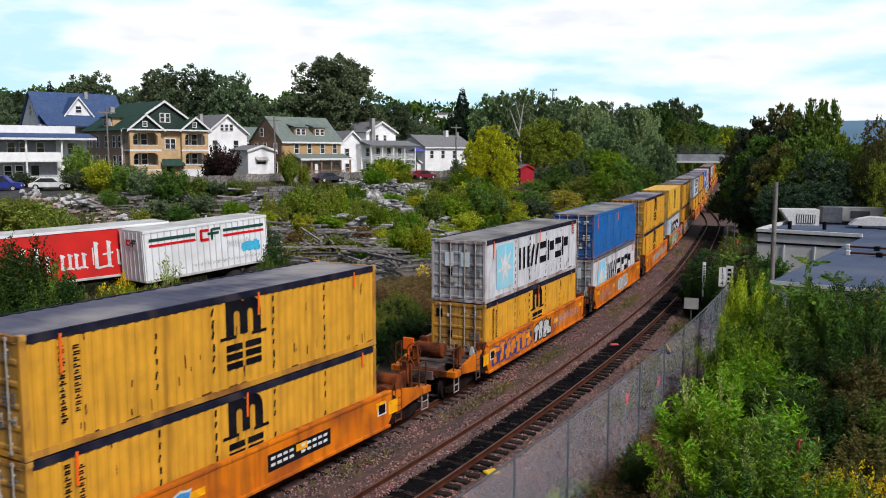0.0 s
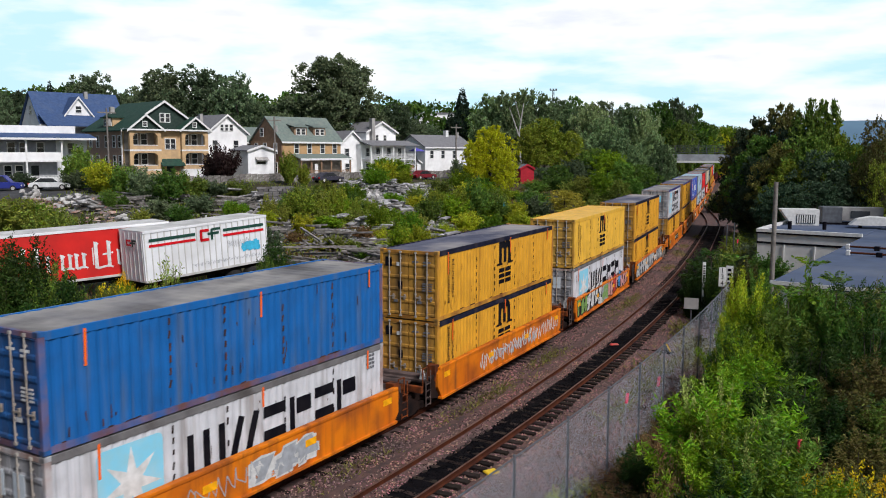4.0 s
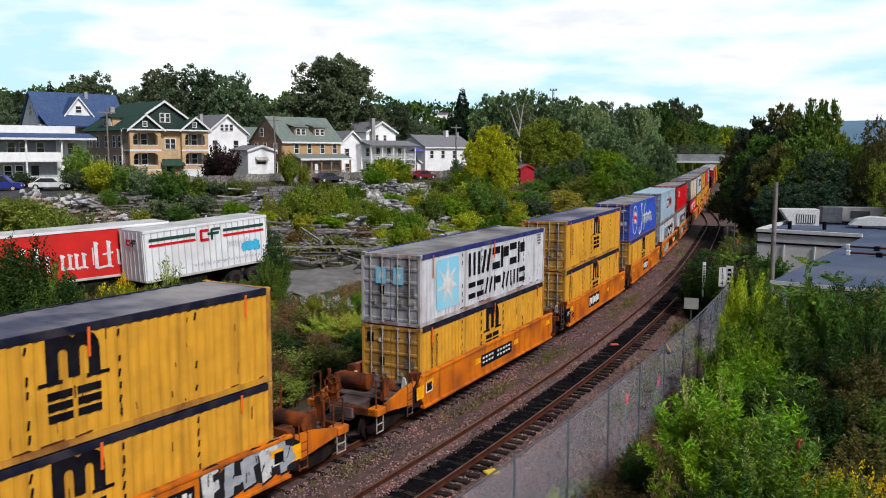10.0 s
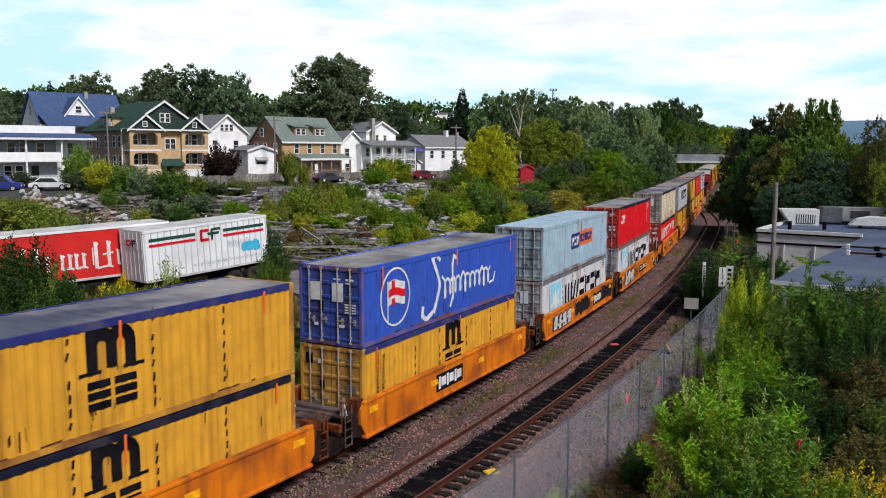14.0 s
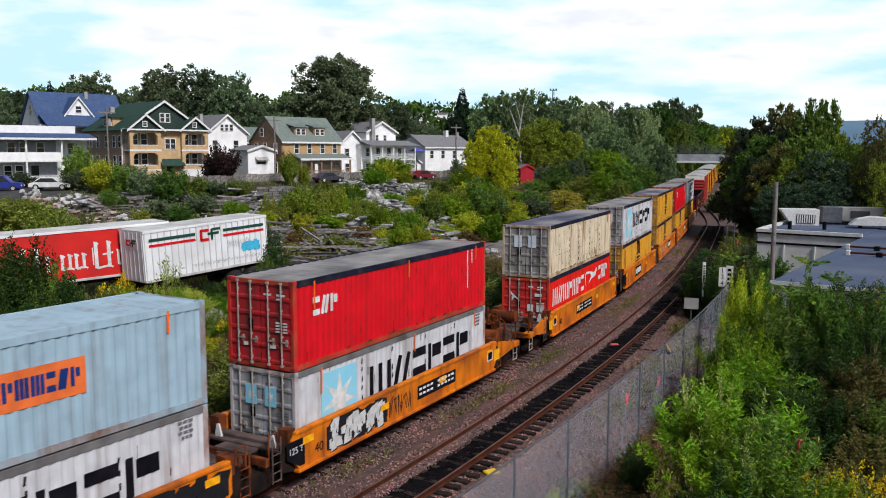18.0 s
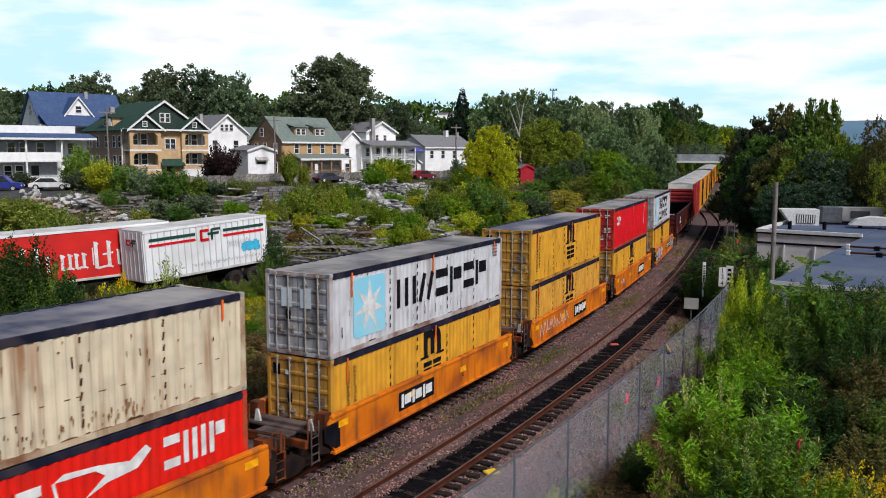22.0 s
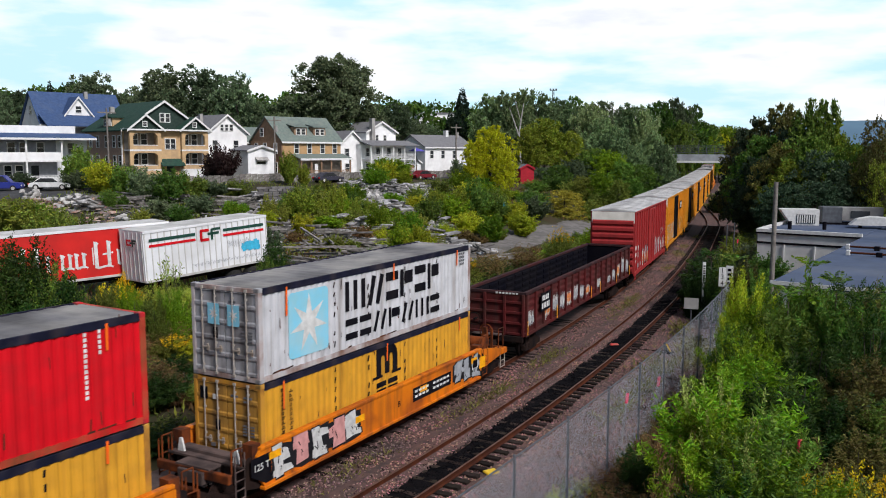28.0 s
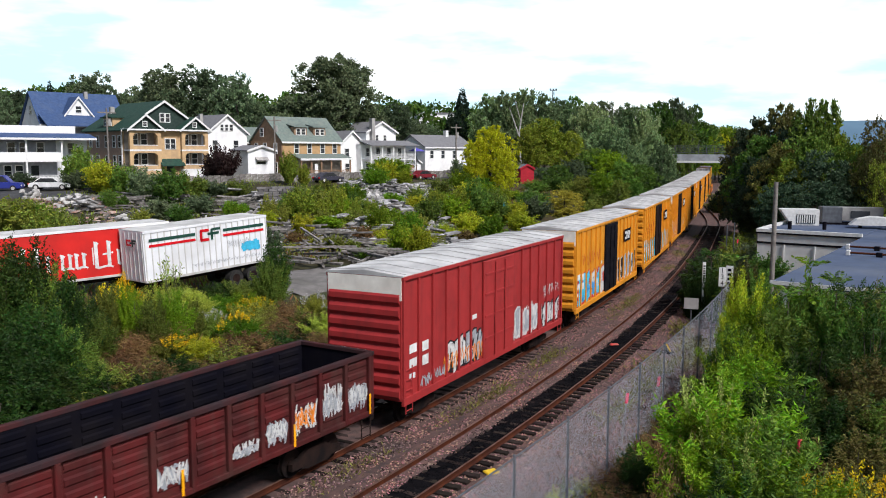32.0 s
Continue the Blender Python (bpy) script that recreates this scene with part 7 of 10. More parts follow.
    k.matrix_basis = pose(27.4, 215, gz(27.4, 215))
    bm = bmesh.new()
    top = 24.0 - gz(27.4, 215)
    for sx, sy in ((-1, -1), (1, -1), (1, 1), (-1, 1)):
        tube_into(bm, (sx * 0.5, sy * 0.5, 0), (sx * 0.18, sy * 0.18, top), 0.06, seg=6)
    for i in range(12):
        z = i * top / 12
        w = 0.5 - 0.32 * z / top
        tube_into(bm, (-w, -w, z), (w, -w, z + top / 12), 0.04, seg=5)
    part("lattice", bm, M_POST, k)
    box("head_frame", -0.9, -0.15, top, 0.9, 0.15, top + 0.12, M_POST, k)
    for x in (-0.7, 0, 0.7):
        box("floodlight", x - 0.18, -0.3, top + 0.12, x + 0.18, 0.1, top + 0.5, M_POST, k)


def make_bridge():
    M_BRGREY = mat("grey_painted_girder", (0.34, 0.36, 0.38), (0.26, 0.275, 0.295), 1.5, 0.7, 0, 0.1, 10, (0.1, 0.09, 0.085), 0.5, 0.4)
    x, y, a = track_at(141, 0)
    b = thing("road_bridge", "grey concrete road bridge with mesh railings over the tracks", "bridge")
    b.matrix_basis = pose(x, y, 0, 0, 0, -math.degrees(a))
    box("deck", -16, 0, 7.0, 5.0, 9, 7.6, M_CONC, b)
    box("parapet", -16, -0.15, 7.25, 5.0, 0.15, 8.55, M_BRGREY, b)
    box("soffit_beam", -16, -0.2, 6.85, 5.0, 0.3, 7.25, M_SIGN, b)
    bm = bmesh.new()
    for z in (8.95, 9.4, 9.85, 10.25):
        box_into(bm, -16, -0.03, z - 0.04, 5.0, 0.03, z + 0.04)
    part("railing", bm, M_POST, b)
    for i in range(15):
        u = -16 + 1.5 * i
        box("railing_post", u - 0.05, -0.05, 8.5, u + 0.05, 0.05, 10.3, M_POST, b)
    bm = bmesh.new()
    for i in range(84):
        u = -16 + 0.25 * i
        box_into(bm, u - 0.012, -0.012, 8.5, u + 0.012, 0.012, 10.25)
    o = part("railing_bars", bm, M_POST, b)
    o["kind"] = "stuff"
    box("abutment", 5.0, -0.6, -0.6, 7.5, 9.5, 10.2, M_STEEL, b, 0.05, "dark stone abutment")
    box("abutment", -16, -0.2, -0.6, -7.5, 9, 7.0, M_CONC, b, 0.05)


def make_flat_buildings():
    M_ROOFM = mat("blue_grey_roofing", (0.07, 0.095, 0.16), (0.055, 0.075, 0.12), 1.0, 0.75, 0, 0.1, 9, (0.14, 0.155, 0.19), 0.25, 0.5)
    M_BLOCK = mat("pale_block_wall", (0.64, 0.63, 0.60), (0.55, 0.54, 0.52), 1.5, 0.85, 0, 0.15, 10, (0.3, 0.29, 0.27), 0.4, 0.4)
    # local x runs along the front wall, y away; turned so that the long side follows the track
    b = thing("warehouse", "low warehouse with a flat blue-grey roof", "warehouse")
    b.matrix_basis = pose(15.1, 38.66, 0, 0, 0, -35.0)
    box("outer_wall", 0.25, 0.25, -0.2, 30, 36.0, 3.3, M_BLOCK, b)
    box("roof", 0, 0, 3.3, 30.2, 36.2, 3.5, M_ROOFM, b, 0.02)
    box("roof_edge", -0.05, -0.06, 3.36, 30.25, 0.0, 3.53, M_SIGN, b)
    for x0, y in ((0.6, 16.0), (1.2, 12.6)):
        bm = bmesh.new()
        tube_into(bm, (x0, y, 3.66), (x0 + 7.0, y, 3.66), 0.06, seg=8)
        part("roof_pipe", bm, M_RAIL, b)
        box("pipe_cap", x0 - 0.22, y - 0.14, 3.5, x0, y + 0.14, 3.8, M_SIGN, b, 0.03)
        for x in (x0 + 1.5, x0 + 3.1, x0 + 4.4):
            box("pipe_block", x - 0.15, y - 0.15, 3.5, x + 0.15, y + 0.25, 3.75, M_BLACK, b)
    b = thing("workshop", "pale block building wing with rooftop machinery", "building")
    b.matrix_basis = pose(23.25, 62.5, -0.3, 0, 0, -35.0)
    box("outer_wall", 0, 0, -0.2, 7.0, 18, 3.75, M_BLOCK, b)
    box("wall_band", -0.03, -0.04, 2.95, 7.0, 0.0, 3.1, M_BLACK, b)
    box("coping", -0.1, -0.1, 3.75, 7.0, 0.25, 4.02, M_SIGN, b)
    box("coping_line", -0.12, -0.12, 3.68, 7.0, -0.1, 3.8, M_BLACK, b)
    box("coping", -0.1, 0.25, 3.75, 0.2, 18, 4.05, M_SIGN, b)
    box("roof", 0.2, 0.25, 3.7, 7.0, 18, 3.85, M_ROOFM, b)
    for x in (1.9, 4.0, 6.2):
        tube = bmesh.new()
        tube_into(tube, (x, -0.08, 0), (x, -0.08, 2.95), 0.05)
        part("downpipe", tube, M_SIGN, b)
    # rooftop units
    u = thing("rooftop_hood", "white sloped rooftop intake hood", "roof unit", "rooftop machinery")
    u.matrix_basis = pose(26.9, 67.6, 3.55, 0, 0, -12)
    bm = bmesh.new()
    prism_into(bm, [(0.9, 0.0), (2.9, 0.0), (2.9, 1.25), (0.0, 1.25)], 1, 0, 1.6)
    part("hood", bm, M_SIGN, u)
    box("grille", 1.2, -0.05, 0.15, 2.6, 0.0, 0.85, M_GLASS, u)
    bm = bmesh.new()
    for k in range(8):
        box_into(bm, 1.25 + 0.17 * k, -0.09, 0.18, 1.33 + 0.17 * k, -0.05, 0.82)
    part("slats", bm, M_SIGN, u)
    u = thing("rooftop_unit", "grey rooftop air-conditioning unit", "roof unit", "rooftop machinery")
    u.matrix_basis = pose(30.4, 68.0, 3.55, 0, 0, -12)
    box("casing", 0, 0, 0.15, 1.5, 1.6, 1.4, M_POST, u, 0.03)
    box("casing", 1.5, 0.3, 0.3, 4.6, 1.5, 1.38, M_CONC, u, 0.03)
    box("louvre", 2.2, 0.24, 0.55, 3.6, 0.3, 1.1, M_GLASS, u)
    box("base", 0, 0, 0, 4.6, 1.5, 0.15, M_BLACK, u)
    u = thing("roof_duct", "white rounded sheet-metal duct on the roof", "duct", "rooftop machinery")
    u.matrix_basis = pose(31.0, 64.6, 3.5, 0, 0, -20)
    bm = bmesh.new()
    prism_into(bm, [(0.0, 0.3), (0.5, 0.75), (1.4, 0.95), (4.5, 0.85), (4.5, 0.3)], 1, 0, 1.3)
    part("duct", bm, M_SIGN, u)
    for x in (0.8, 3.6):
        box("duct_support", x - 0.1, 0.3, 0, x + 0.1, 0.9, 0.32, M_BLACK, u)
    for X, Y in ((28.6, 63.5), (26.2, 64.0)):
        v = thing("roof_vent", "dark round roof vent pipe", "vent", "rooftop vents")
        v.matrix_basis = pose(X, Y, 3.55)
        bm = bmesh.new()
        tube_into(bm, (0, 0, 0), (0, 0, 0.6), 0.14, seg=12)
        part("pipe", bm, M_BLACK, v)


make_fence()
make_trackside()
make_bridge()
make_flat_buildings()


# ---------------------------------------------------------------- street, cars and yard clutter
def ribbon(name, pts, w, material, label, category, lift=0.05):
    rows = []
    pts = [Vector((*p, 0)) for p in pts]
    dense = []
    for a, b in zip(pts, pts[1:]):
        n = max(2, int((b - a).length / 1.5))
        dense += [a.lerp(b, i / n) for i in range(n)]
    dense.append(pts[-1])
    for i, p in enumerate(dense):
        d = (dense[min(i + 1, len(dense) - 1)] - dense[max(i - 1, 0)]).normalized()
        nrm = Vector((d.y, -d.x, 0))
        row = []
        for k in range(7):
            q = p + nrm * w * (k / 6 - 0.5) * (1 + 0.12 * math.sin(i * 0.9 + k))
            row.append((q.x, q.y, gz(q.x, q.y) + lift + (0.0 if 0 < k < 6 else -0.12)))
        rows.append(row)
    return sheet(name, rows, material, label, category)


ribbon("road", [(-75, 70), (-52, 93), (-40, 105), (-20, 125), (10, 155), (40, 190)], 7.0, M_ASPHALT, "dark asphalt street in front of the houses", "street", 0.09)
ribbon("driveway", [(-10.8, 53.0), (-8.2, 59.0), (-4, 64.0), (0, 72.0), (3.5, 79), (9, 90), (17.2, 104), (24, 118)], 5.6, M_LOT, "pale gravel driveway through the lot", "driveway", 0.08)
ribbon("path", [(-20, 41), (-15.5, 44.5), (-12.4, 47.8), (-10.8, 51.0), (-10, 55.0)], 2.4, M_LOT, "pale gravel track from the trailers to the driveway", "path", 0.06)
ribbon("parking_strip", [(-60, 84), (-44, 92), (-34, 90)], 8.0, M_ASPHALT, "asphalt parking strip below the houses", "parking", 0.07)


def make_car(label, X, Y, turn, material, tall):
    c = thing("car", label, "car", "cars by the houses")
    c.matrix_basis = pose(X, Y, gz(X, Y) + 0.09, 0, 0, turn)
    h = 1.0 if tall else 0.85
    bm = bmesh.new()
    prism_into(bm, [(-2.2, 0.3), (2.2, 0.3), (2.25, 0.6), (2.1, h - 0.08), (1.0, h), (-1.9, h), (-2.2, h - 0.15)], 1, -0.88, 0.88)
    bmesh.ops.bevel(bm, geom=list(bm.edges), offset=0.06, segments=2, affect="EDGES")
    part("body", bm, material, c)
    top = 1.75 if tall else 1.42
    bm = bmesh.new()
    prism_into(bm, [(-1.9 if tall else -1.75, h - 0.02), (1.15, h - 0.02), (0.45, top), (-1.5 if tall else -1.0, top)], 1, -0.76, 0.76)
    bmesh.ops.bevel(bm, geom=list(bm.edges), offset=0.05, segments=2, affect="EDGES")
    part("cabin", bm, material, c)
    for s in (-1, 1):
        bm = bmesh.new()
        prism_into(bm, [(-1.6, h + 0.04), (0.95, h + 0.04), (0.4, top - 0.1), (-1.25 if tall else -0.9, top - 0.1)], 1, s * 0.765 - 0.008, s * 0.765 + 0.008)
        part("side_window", bm, M_GLASS, c)
        for x in (-1.4, 1.4):
            bm = bmesh.new()
            tube_into(bm, (x, s * 0.75, 0.33), (x, s * 0.92, 0.33), 0.33, seg=20)
            w = part("wheel", bm, M_TYRE, c)
            bm = bmesh.new()
            tube_into(bm, (x, s * 0.9, 0.33), (x, s * 0.93, 0.33), 0.19, seg=14)
            part("rim", bm, M_GALV, w)
        box("headlight", 2.12, s * 0.65 - 0.15, 0.55, 2.24, s * 0.65 + 0.15, 0.7, M_TRIM, c)
        box("tail_light", -2.24, s * 0.7 - 0.12, 0.6, -2.14, s * 0.7 + 0.12, 0.8, M_RED, c)
    return c


make_car("blue hatchback parked on the asphalt strip", -49.3, 95.0, 12, paint("car_blue_paint", (0.03, 0.045, 0.26), rough=0.3, amt=0.05), True)
make_car("white saloon car parked on the asphalt strip", -44.0, 95.6, 8, paint("car_white_paint", (0.75, 0.75, 0.74), rough=0.3, amt=0.05), False)
make_car("dark red car parked by the street", -3.2, 136, 45, paint("car_red_paint", (0.2, 0.02, 0.03), rough=0.3, amt=0.05), False)
red_car = make_car("dark red car driving along the asphalt strip", -36.5, 99.0, 60, paint("car_dark_red_paint", (0.22, 0.012, 0.02), rough=0.3, amt=0.05), False)
make_car("dark grey car parked by the street", -16.5, 122.5, 45, paint("car_grey_paint", (0.05, 0.05, 0.07), rough=0.3, amt=0.05), False)

M_SLATE = mat("grey_stone_slab", (0.40, 0.39, 0.38), (0.15, 0.145, 0.14), 2.0, 0.9, 0, 0.3, 12, (0.16, 0.15, 0.13), 0.8, 0.5, obj_var=0.35)
M_BEAM = mat("grey_timber_beam", (0.25, 0.235, 0.215), (0.10, 0.09, 0.08), 3.0, 0.9, 0, 0.4, 16, obj_var=0.4)
M_RUBBLE = mat("pale_rubble", (0.50, 0.485, 0.46), (0.32, 0.31, 0.29), 2.0, 0.9, 0, 0.3, 12, obj_var=0.3)


def by_bearing(px, depth):
    return (px - 784) / 1504 * depth * 1.004, depth


def make_piles():
    rng = random.Random(21)
    beams = []
    for ln in (3.4, 5.0, 7.0):
        bm = bmesh.new()
        box_into(bm, -ln / 2, -0.09, 0, ln / 2, 0.09, 0.15, 0.012)
        beams.append(mesh_of(bm, "beam", M_BEAM))
    slabs = []
    for k in range(3):
        bm = bmesh.new()
        w, d = (0.7, 1.0, 1.45)[k], (0.45, 0.6, 0.8)[k]
        vs = box_into(bm, -w / 2, -d / 2, 0, w / 2, d / 2, 0.16, 0.02)
        for v in vs:
            if v.is_valid:
                v.co.x += rng.uniform(-0.06, 0.06)
        slabs.append(mesh_of(bm, "slab", M_SLATE))
    rocks = []
    for k in range(3):
        bm = bmesh.new()
        bmesh.ops.create_icosphere(bm, subdivisions=1, radius=0.4)
        for v in bm.verts:
            v.co *= rng.uniform(0.7, 1.2)
            v.co.z *= 0.7
        rocks.append(mesh_of(bm, "stone", M_RUBBLE))
    spots = []
    for px, dp, kind, n, spread in (
            (215, 86, "beam", 16, 3.4), (262, 82, "beam", 18, 3.6), (240, 90, "beam", 12, 3.0), (300, 92, "beam", 12, 3.0),
            (460, 95, "slab", 22, 3.6), (495, 90, "slab", 24, 3.4), (430, 92, "beam", 12, 3.0), (470, 84, "beam", 14, 3.2), (540, 97, "slab", 20, 3.2),
            (600, 95, "slab", 18, 3.0), (655, 92, "slab", 22, 3.0), (690, 96, "slab", 20, 3.2), (735, 92, "slab", 22, 3.2), (765, 88, "slab", 18, 3.0),
            (650, 84, "stone", 22, 2.6), (700, 82, "stone", 24, 3.0), (745, 84, "stone", 20, 2.8), (620, 82, "slab", 14, 2.6), (690, 78, "slab", 16, 2.8), (760, 78, "slab", 16, 2.8),
            (520, 76, "beam", 12, 3.0), (560, 70, "beam", 14, 3.4), (600, 72, "beam", 12, 3.0), (660, 66, "beam", 12, 3.0), (545, 62, "beam", 10, 3.0), (690, 62, "beam", 10, 2.6),
            (800, 74, "slab", 14, 2.6), (840, 72, "beam", 10, 2.6), (770, 68, "beam", 12, 2.8), (880, 70, "slab", 10, 2.4), (650, 108, "stone", 22, 2.6), (700, 112, "slab", 20, 3.0), (740, 110, "stone", 22, 2.8), (680, 120, "slab", 18, 3.0), (770, 112, "slab", 16, 2.6), (630, 116, "slab", 16, 2.6), (725, 118, "stone", 20, 2.8), (665, 102, "stone", 16, 2.6), (155, 82, "slab", 14, 1.4), (130, 84, "stone", 18, 2.0), (230, 76, "stone", 16, 2.6), (60, 88, "stone", 14, 2.4)):
        X, Y = by_bearing(px, dp)
        names = {"beam": ("timber_pile", "untidy pile of grey weathered timber beams", "timber pile"),
                 "slab": ("stone_slab_pile", "stacked grey stone slabs among weeds", "stone pile"),
                 "stone": ("rubble_heap", "heap of pale broken stones", "rubble")}[kind]
        p = thing(names[0], names[1], names[2], names[0].replace("_", " ") + "s in the yard")
        p.matrix_basis = pose(X, Y, gz(X, Y))
        main = rng.uniform(0, 180)
        for i in range(n):
            u, v = rng.gauss(0, spread * 0.38), rng.gauss(0, spread * 0.3)
            lift = max(0, 0.95 - 0.38 * math.hypot(u, v)) * rng.random() * 1.5
            zz = gz(X + u, Y + v) - gz(X, Y)
            me = rng.choice({"beam": beams, "slab": slabs, "stone": rocks}[kind])
            o = part(me.name.split(".")[0], me, None, p)
            ang = main + rng.gauss(0, 14) + (90 if rng.random() < 0.15 else 0)
            if kind == "slab":
                lift = rng.randint(0, 6) * 0.2
            o.matrix_basis = pose(u, v, zz + lift - 0.02, rng.gauss(0, 2.5 if kind == "beam" else 7), rng.gauss(0, 4 if kind == "beam" else 8), ang)


make_piles()


def make_small_yard():
    M_WALLSTONE = mat("dark_wall_stone", (0.13, 0.125, 0.125), (0.08, 0.075, 0.075), 2.5, 0.92, 0, 0.4, 10, (0.2, 0.19, 0.17), 0.8, 0.4, obj_var=0.5)
    M_TEAL = mat("teal_bin_paint", (0.04, 0.22, 0.23), None, 3, 0.6)
    M_REDSHED = mat("red_shed_boards", (0.42, 0.022, 0.035), (0.32, 0.018, 0.03), 3, 0.8, 0, 0.2, 15)
    X, Y = by_bearing(930, 137)
    s = thing("shed", "small red wooden shed under the trees", "shed")
    s.matrix_basis = pose(X - 0.9, Y, gz(X, Y) - 0.1, 0, 0, 10)
    box("outer_wall", 0, 0, 0, 2.2, 2.6, 2.6, M_REDSHED, s)
    gable_y(s, 0, 2.2, 0, 2.6, 2.6, 3.2, M_ROOFY, M_REDSHED, 0.15, M_REDSHED)
    box("door", 0.55, -0.04, 0, 1.6, 0, 2.1, M_REDSHED, s)
    X, Y = by_bearing(880, 97)
    s = thing("dumpster", "teal metal rubbish bin", "bin")
    s.matrix_basis = pose(X, Y, gz(X, Y), 0, 0, 25)
    box("body", -0.8, -0.6, 0.1, 0.8, 0.6, 1.9, M_TEAL, s, 0.03)
    box("lid", -0.84, -0.64, 1.9, 0.84, 0.64, 2.0, M_TEAL, s, 0.02)
    X, Y = by_bearing(737, 147)
    s = thing("patio_umbrella", "purple-blue patio umbrella on the slope", "umbrella")
    g = gz(X, Y)
    s.matrix_basis = pose(X, Y, g)
    bm = bmesh.new()
    tube_into(bm, (0, 0, 0), (0, 0, 9.4 - g), 0.04)
    part("pole", bm, M_POST, s)
    bm = bmesh.new()
    bmesh.ops.create_cone(bm, cap_ends=True, segments=8, radius1=1.6, radius2=0.05, depth=0.6, matrix=Matrix.Translation((0, 0, 9.4 - g)))
    part("canopy", bm, mat("purple_canvas", (0.10, 0.09, 0.42), None, 2, 0.8), s)
    for px, dp, h in ((365, 70, 2.2), (900, 52, 0.9), (800, 60, 1.0)):
        X, Y = by_bearing(px, dp)
        s = thing("stake_post", "pale wooden post standing among weeds", "post", "posts in the yard")
        s.matrix_basis = pose(X, Y, gz(X, Y))
        box("post", -0.06, -0.06, -0.2, 0.06, 0.06, h, M_SIGN, s, 0.01)
    # dark dry-stone retaining wall in the yard
    w = thing("stone_wall", "dark weathered dry-stone retaining wall in the yard", "wall")
    rw = random.Random(77)
    shapes = []
    for ln in (0.55, 0.75, 1.0):
        bm = bmesh.new()
        box_into(bm, -ln / 2, -0.3, 0, ln / 2, 0.3, 0.27, 0.04)
        shapes.append((ln, mesh_of(bm, "stone", M_WALLSTONE)))
    for row in range(8):
        x = -2.6 + rw.uniform(0, 0.3) + (0.5 if row > 5 else 0)
        while x < 2.9 - 0.12 * row:
            ln, me = rw.choice(shapes)
            Xw, Yw = by_bearing(487, 95)
            px_, py_ = Xw + (x + ln / 2) * 0.94, Yw + (x + ln / 2) * 0.34
            part("stone", me, None, w).matrix_basis = pose(px_, py_ + rw.uniform(-0.06, 0.06), gz(Xw, Yw) - 0.1 + row * 0.275, rw.gauss(0, 2), rw.gauss(0, 1.5), 20 + rw.gauss(0, 3))
            x += ln + 0.02
    # plain board fence behind the yard
    f = thing("yard_fence", "grey board fence along the street edge", "fence")
    brd = None
    for i in range(60):
        k = -6 + i * 0.95
        X, Y = -33 + 0.707 * k, 109.5 + 0.707 * k
        z = gz(X, Y)
        if brd is None:
            bm = bmesh.new()
            box_into(bm, -0.45, -0.03, -0.2, 0.45, 0.03, 1.15, 0.01)
            brd = mesh_of(bm, "board", M_BEAM)
        part("board", brd, None, f).matrix_basis = pose(X, Y, z, 0, 0, 45)


make_small_yard()


def scatter_debris():
    """Broken planks and stone bits between the piles."""
    rng = np.random.default_rng(17)
    cube = np.array([(-1, -1, 0), (1, -1, 0), (1, 1, 0), (-1, 1, 0), (-1, -1, 1), (1, -1, 1), (1, 1, 1), (-1, 1, 1)], float)
    cf = np.array([(4, 5, 6, 7), (0, 1, 5, 4), (1, 2, 6, 5), (2, 3, 7, 6), (3, 0, 4, 7)])
    for name, n, dims, mm, label, rows in (
            ("plank_debris", 1500, (1.5, 0.1, 0.09), M_DEBRIS, "scattered grey broken planks in the yard", (395, 860, 64, 102)),
            ("plank_debris", 420, (1.6, 0.1, 0.09), M_DEBRIS, "scattered grey broken planks by the street", (150, 400, 72, 98)),
            ("stone_debris", 1700, (0.42, 0.3, 0.16), M_DEBRIS2, "scattered pale stone pieces in the yard", (420, 850, 70, 104)),
            ("stone_debris", 800, (0.55, 0.4, 0.25), M_DEBRIS2, "scattered pale stone pieces towards the street", (610, 800, 102, 124)),
            ("stone_debris", 350, (0.3, 0.25, 0.14), M_DEBRIS3, "scattered reddish rubble by the parked cars", (60, 200, 74, 90))):
        b = rng.uniform(rows[0], rows[1], n)
        dp = rows[2] + (rows[3] - rows[2]) * rng.random(n)
        x, y = (b - 784) / 1504 * dp * 1.004, dp
        clump = np.sin(x * 0.8 + 2 * np.sin(y * 0.35)) + np.sin(y * 0.9 + x * 0.3)
        keep = clump + rng.uniform(-1.2, 1.2, n) > -0.2
        x, y = x[keep], y[keep]
        n = len(x)
        z = ground_z(x, y) + rng.uniform(-0.05, 0.22, n)
        th = np.where(rng.random(n) < 0.6, rng.normal(0.5, 0.35, n), rng.uniform(0, 3.14, n))
        sc = np.array(dims)[None] * rng.uniform(0.4, 1.4, (n, 3))
        v = cube[None] * sc[:, None]
        c, s = np.cos(th)[:, None], np.sin(th)[:, None]
        tilt = rng.normal(0, 0.12, n)[:, None]
        X = v[..., 0] * c - v[..., 1] * s + x[:, None]
        Y = v[..., 0] * s + v[..., 1] * c + y[:, None]
        Z = v[..., 2] + v[..., 0] * tilt + z[:, None]
        f = (cf[None] + (np.arange(n) * 8)[:, None, None]).reshape(-1, 4)
        me = bpy.data.meshes.new(name)
        me.from_pydata(np.stack([X, Y, Z], 2).reshape(-1, 3).tolist(), [], f.tolist())
        me.materials.append(mm)
        tagged(new(name, me), label, "debris", kind="stuff")


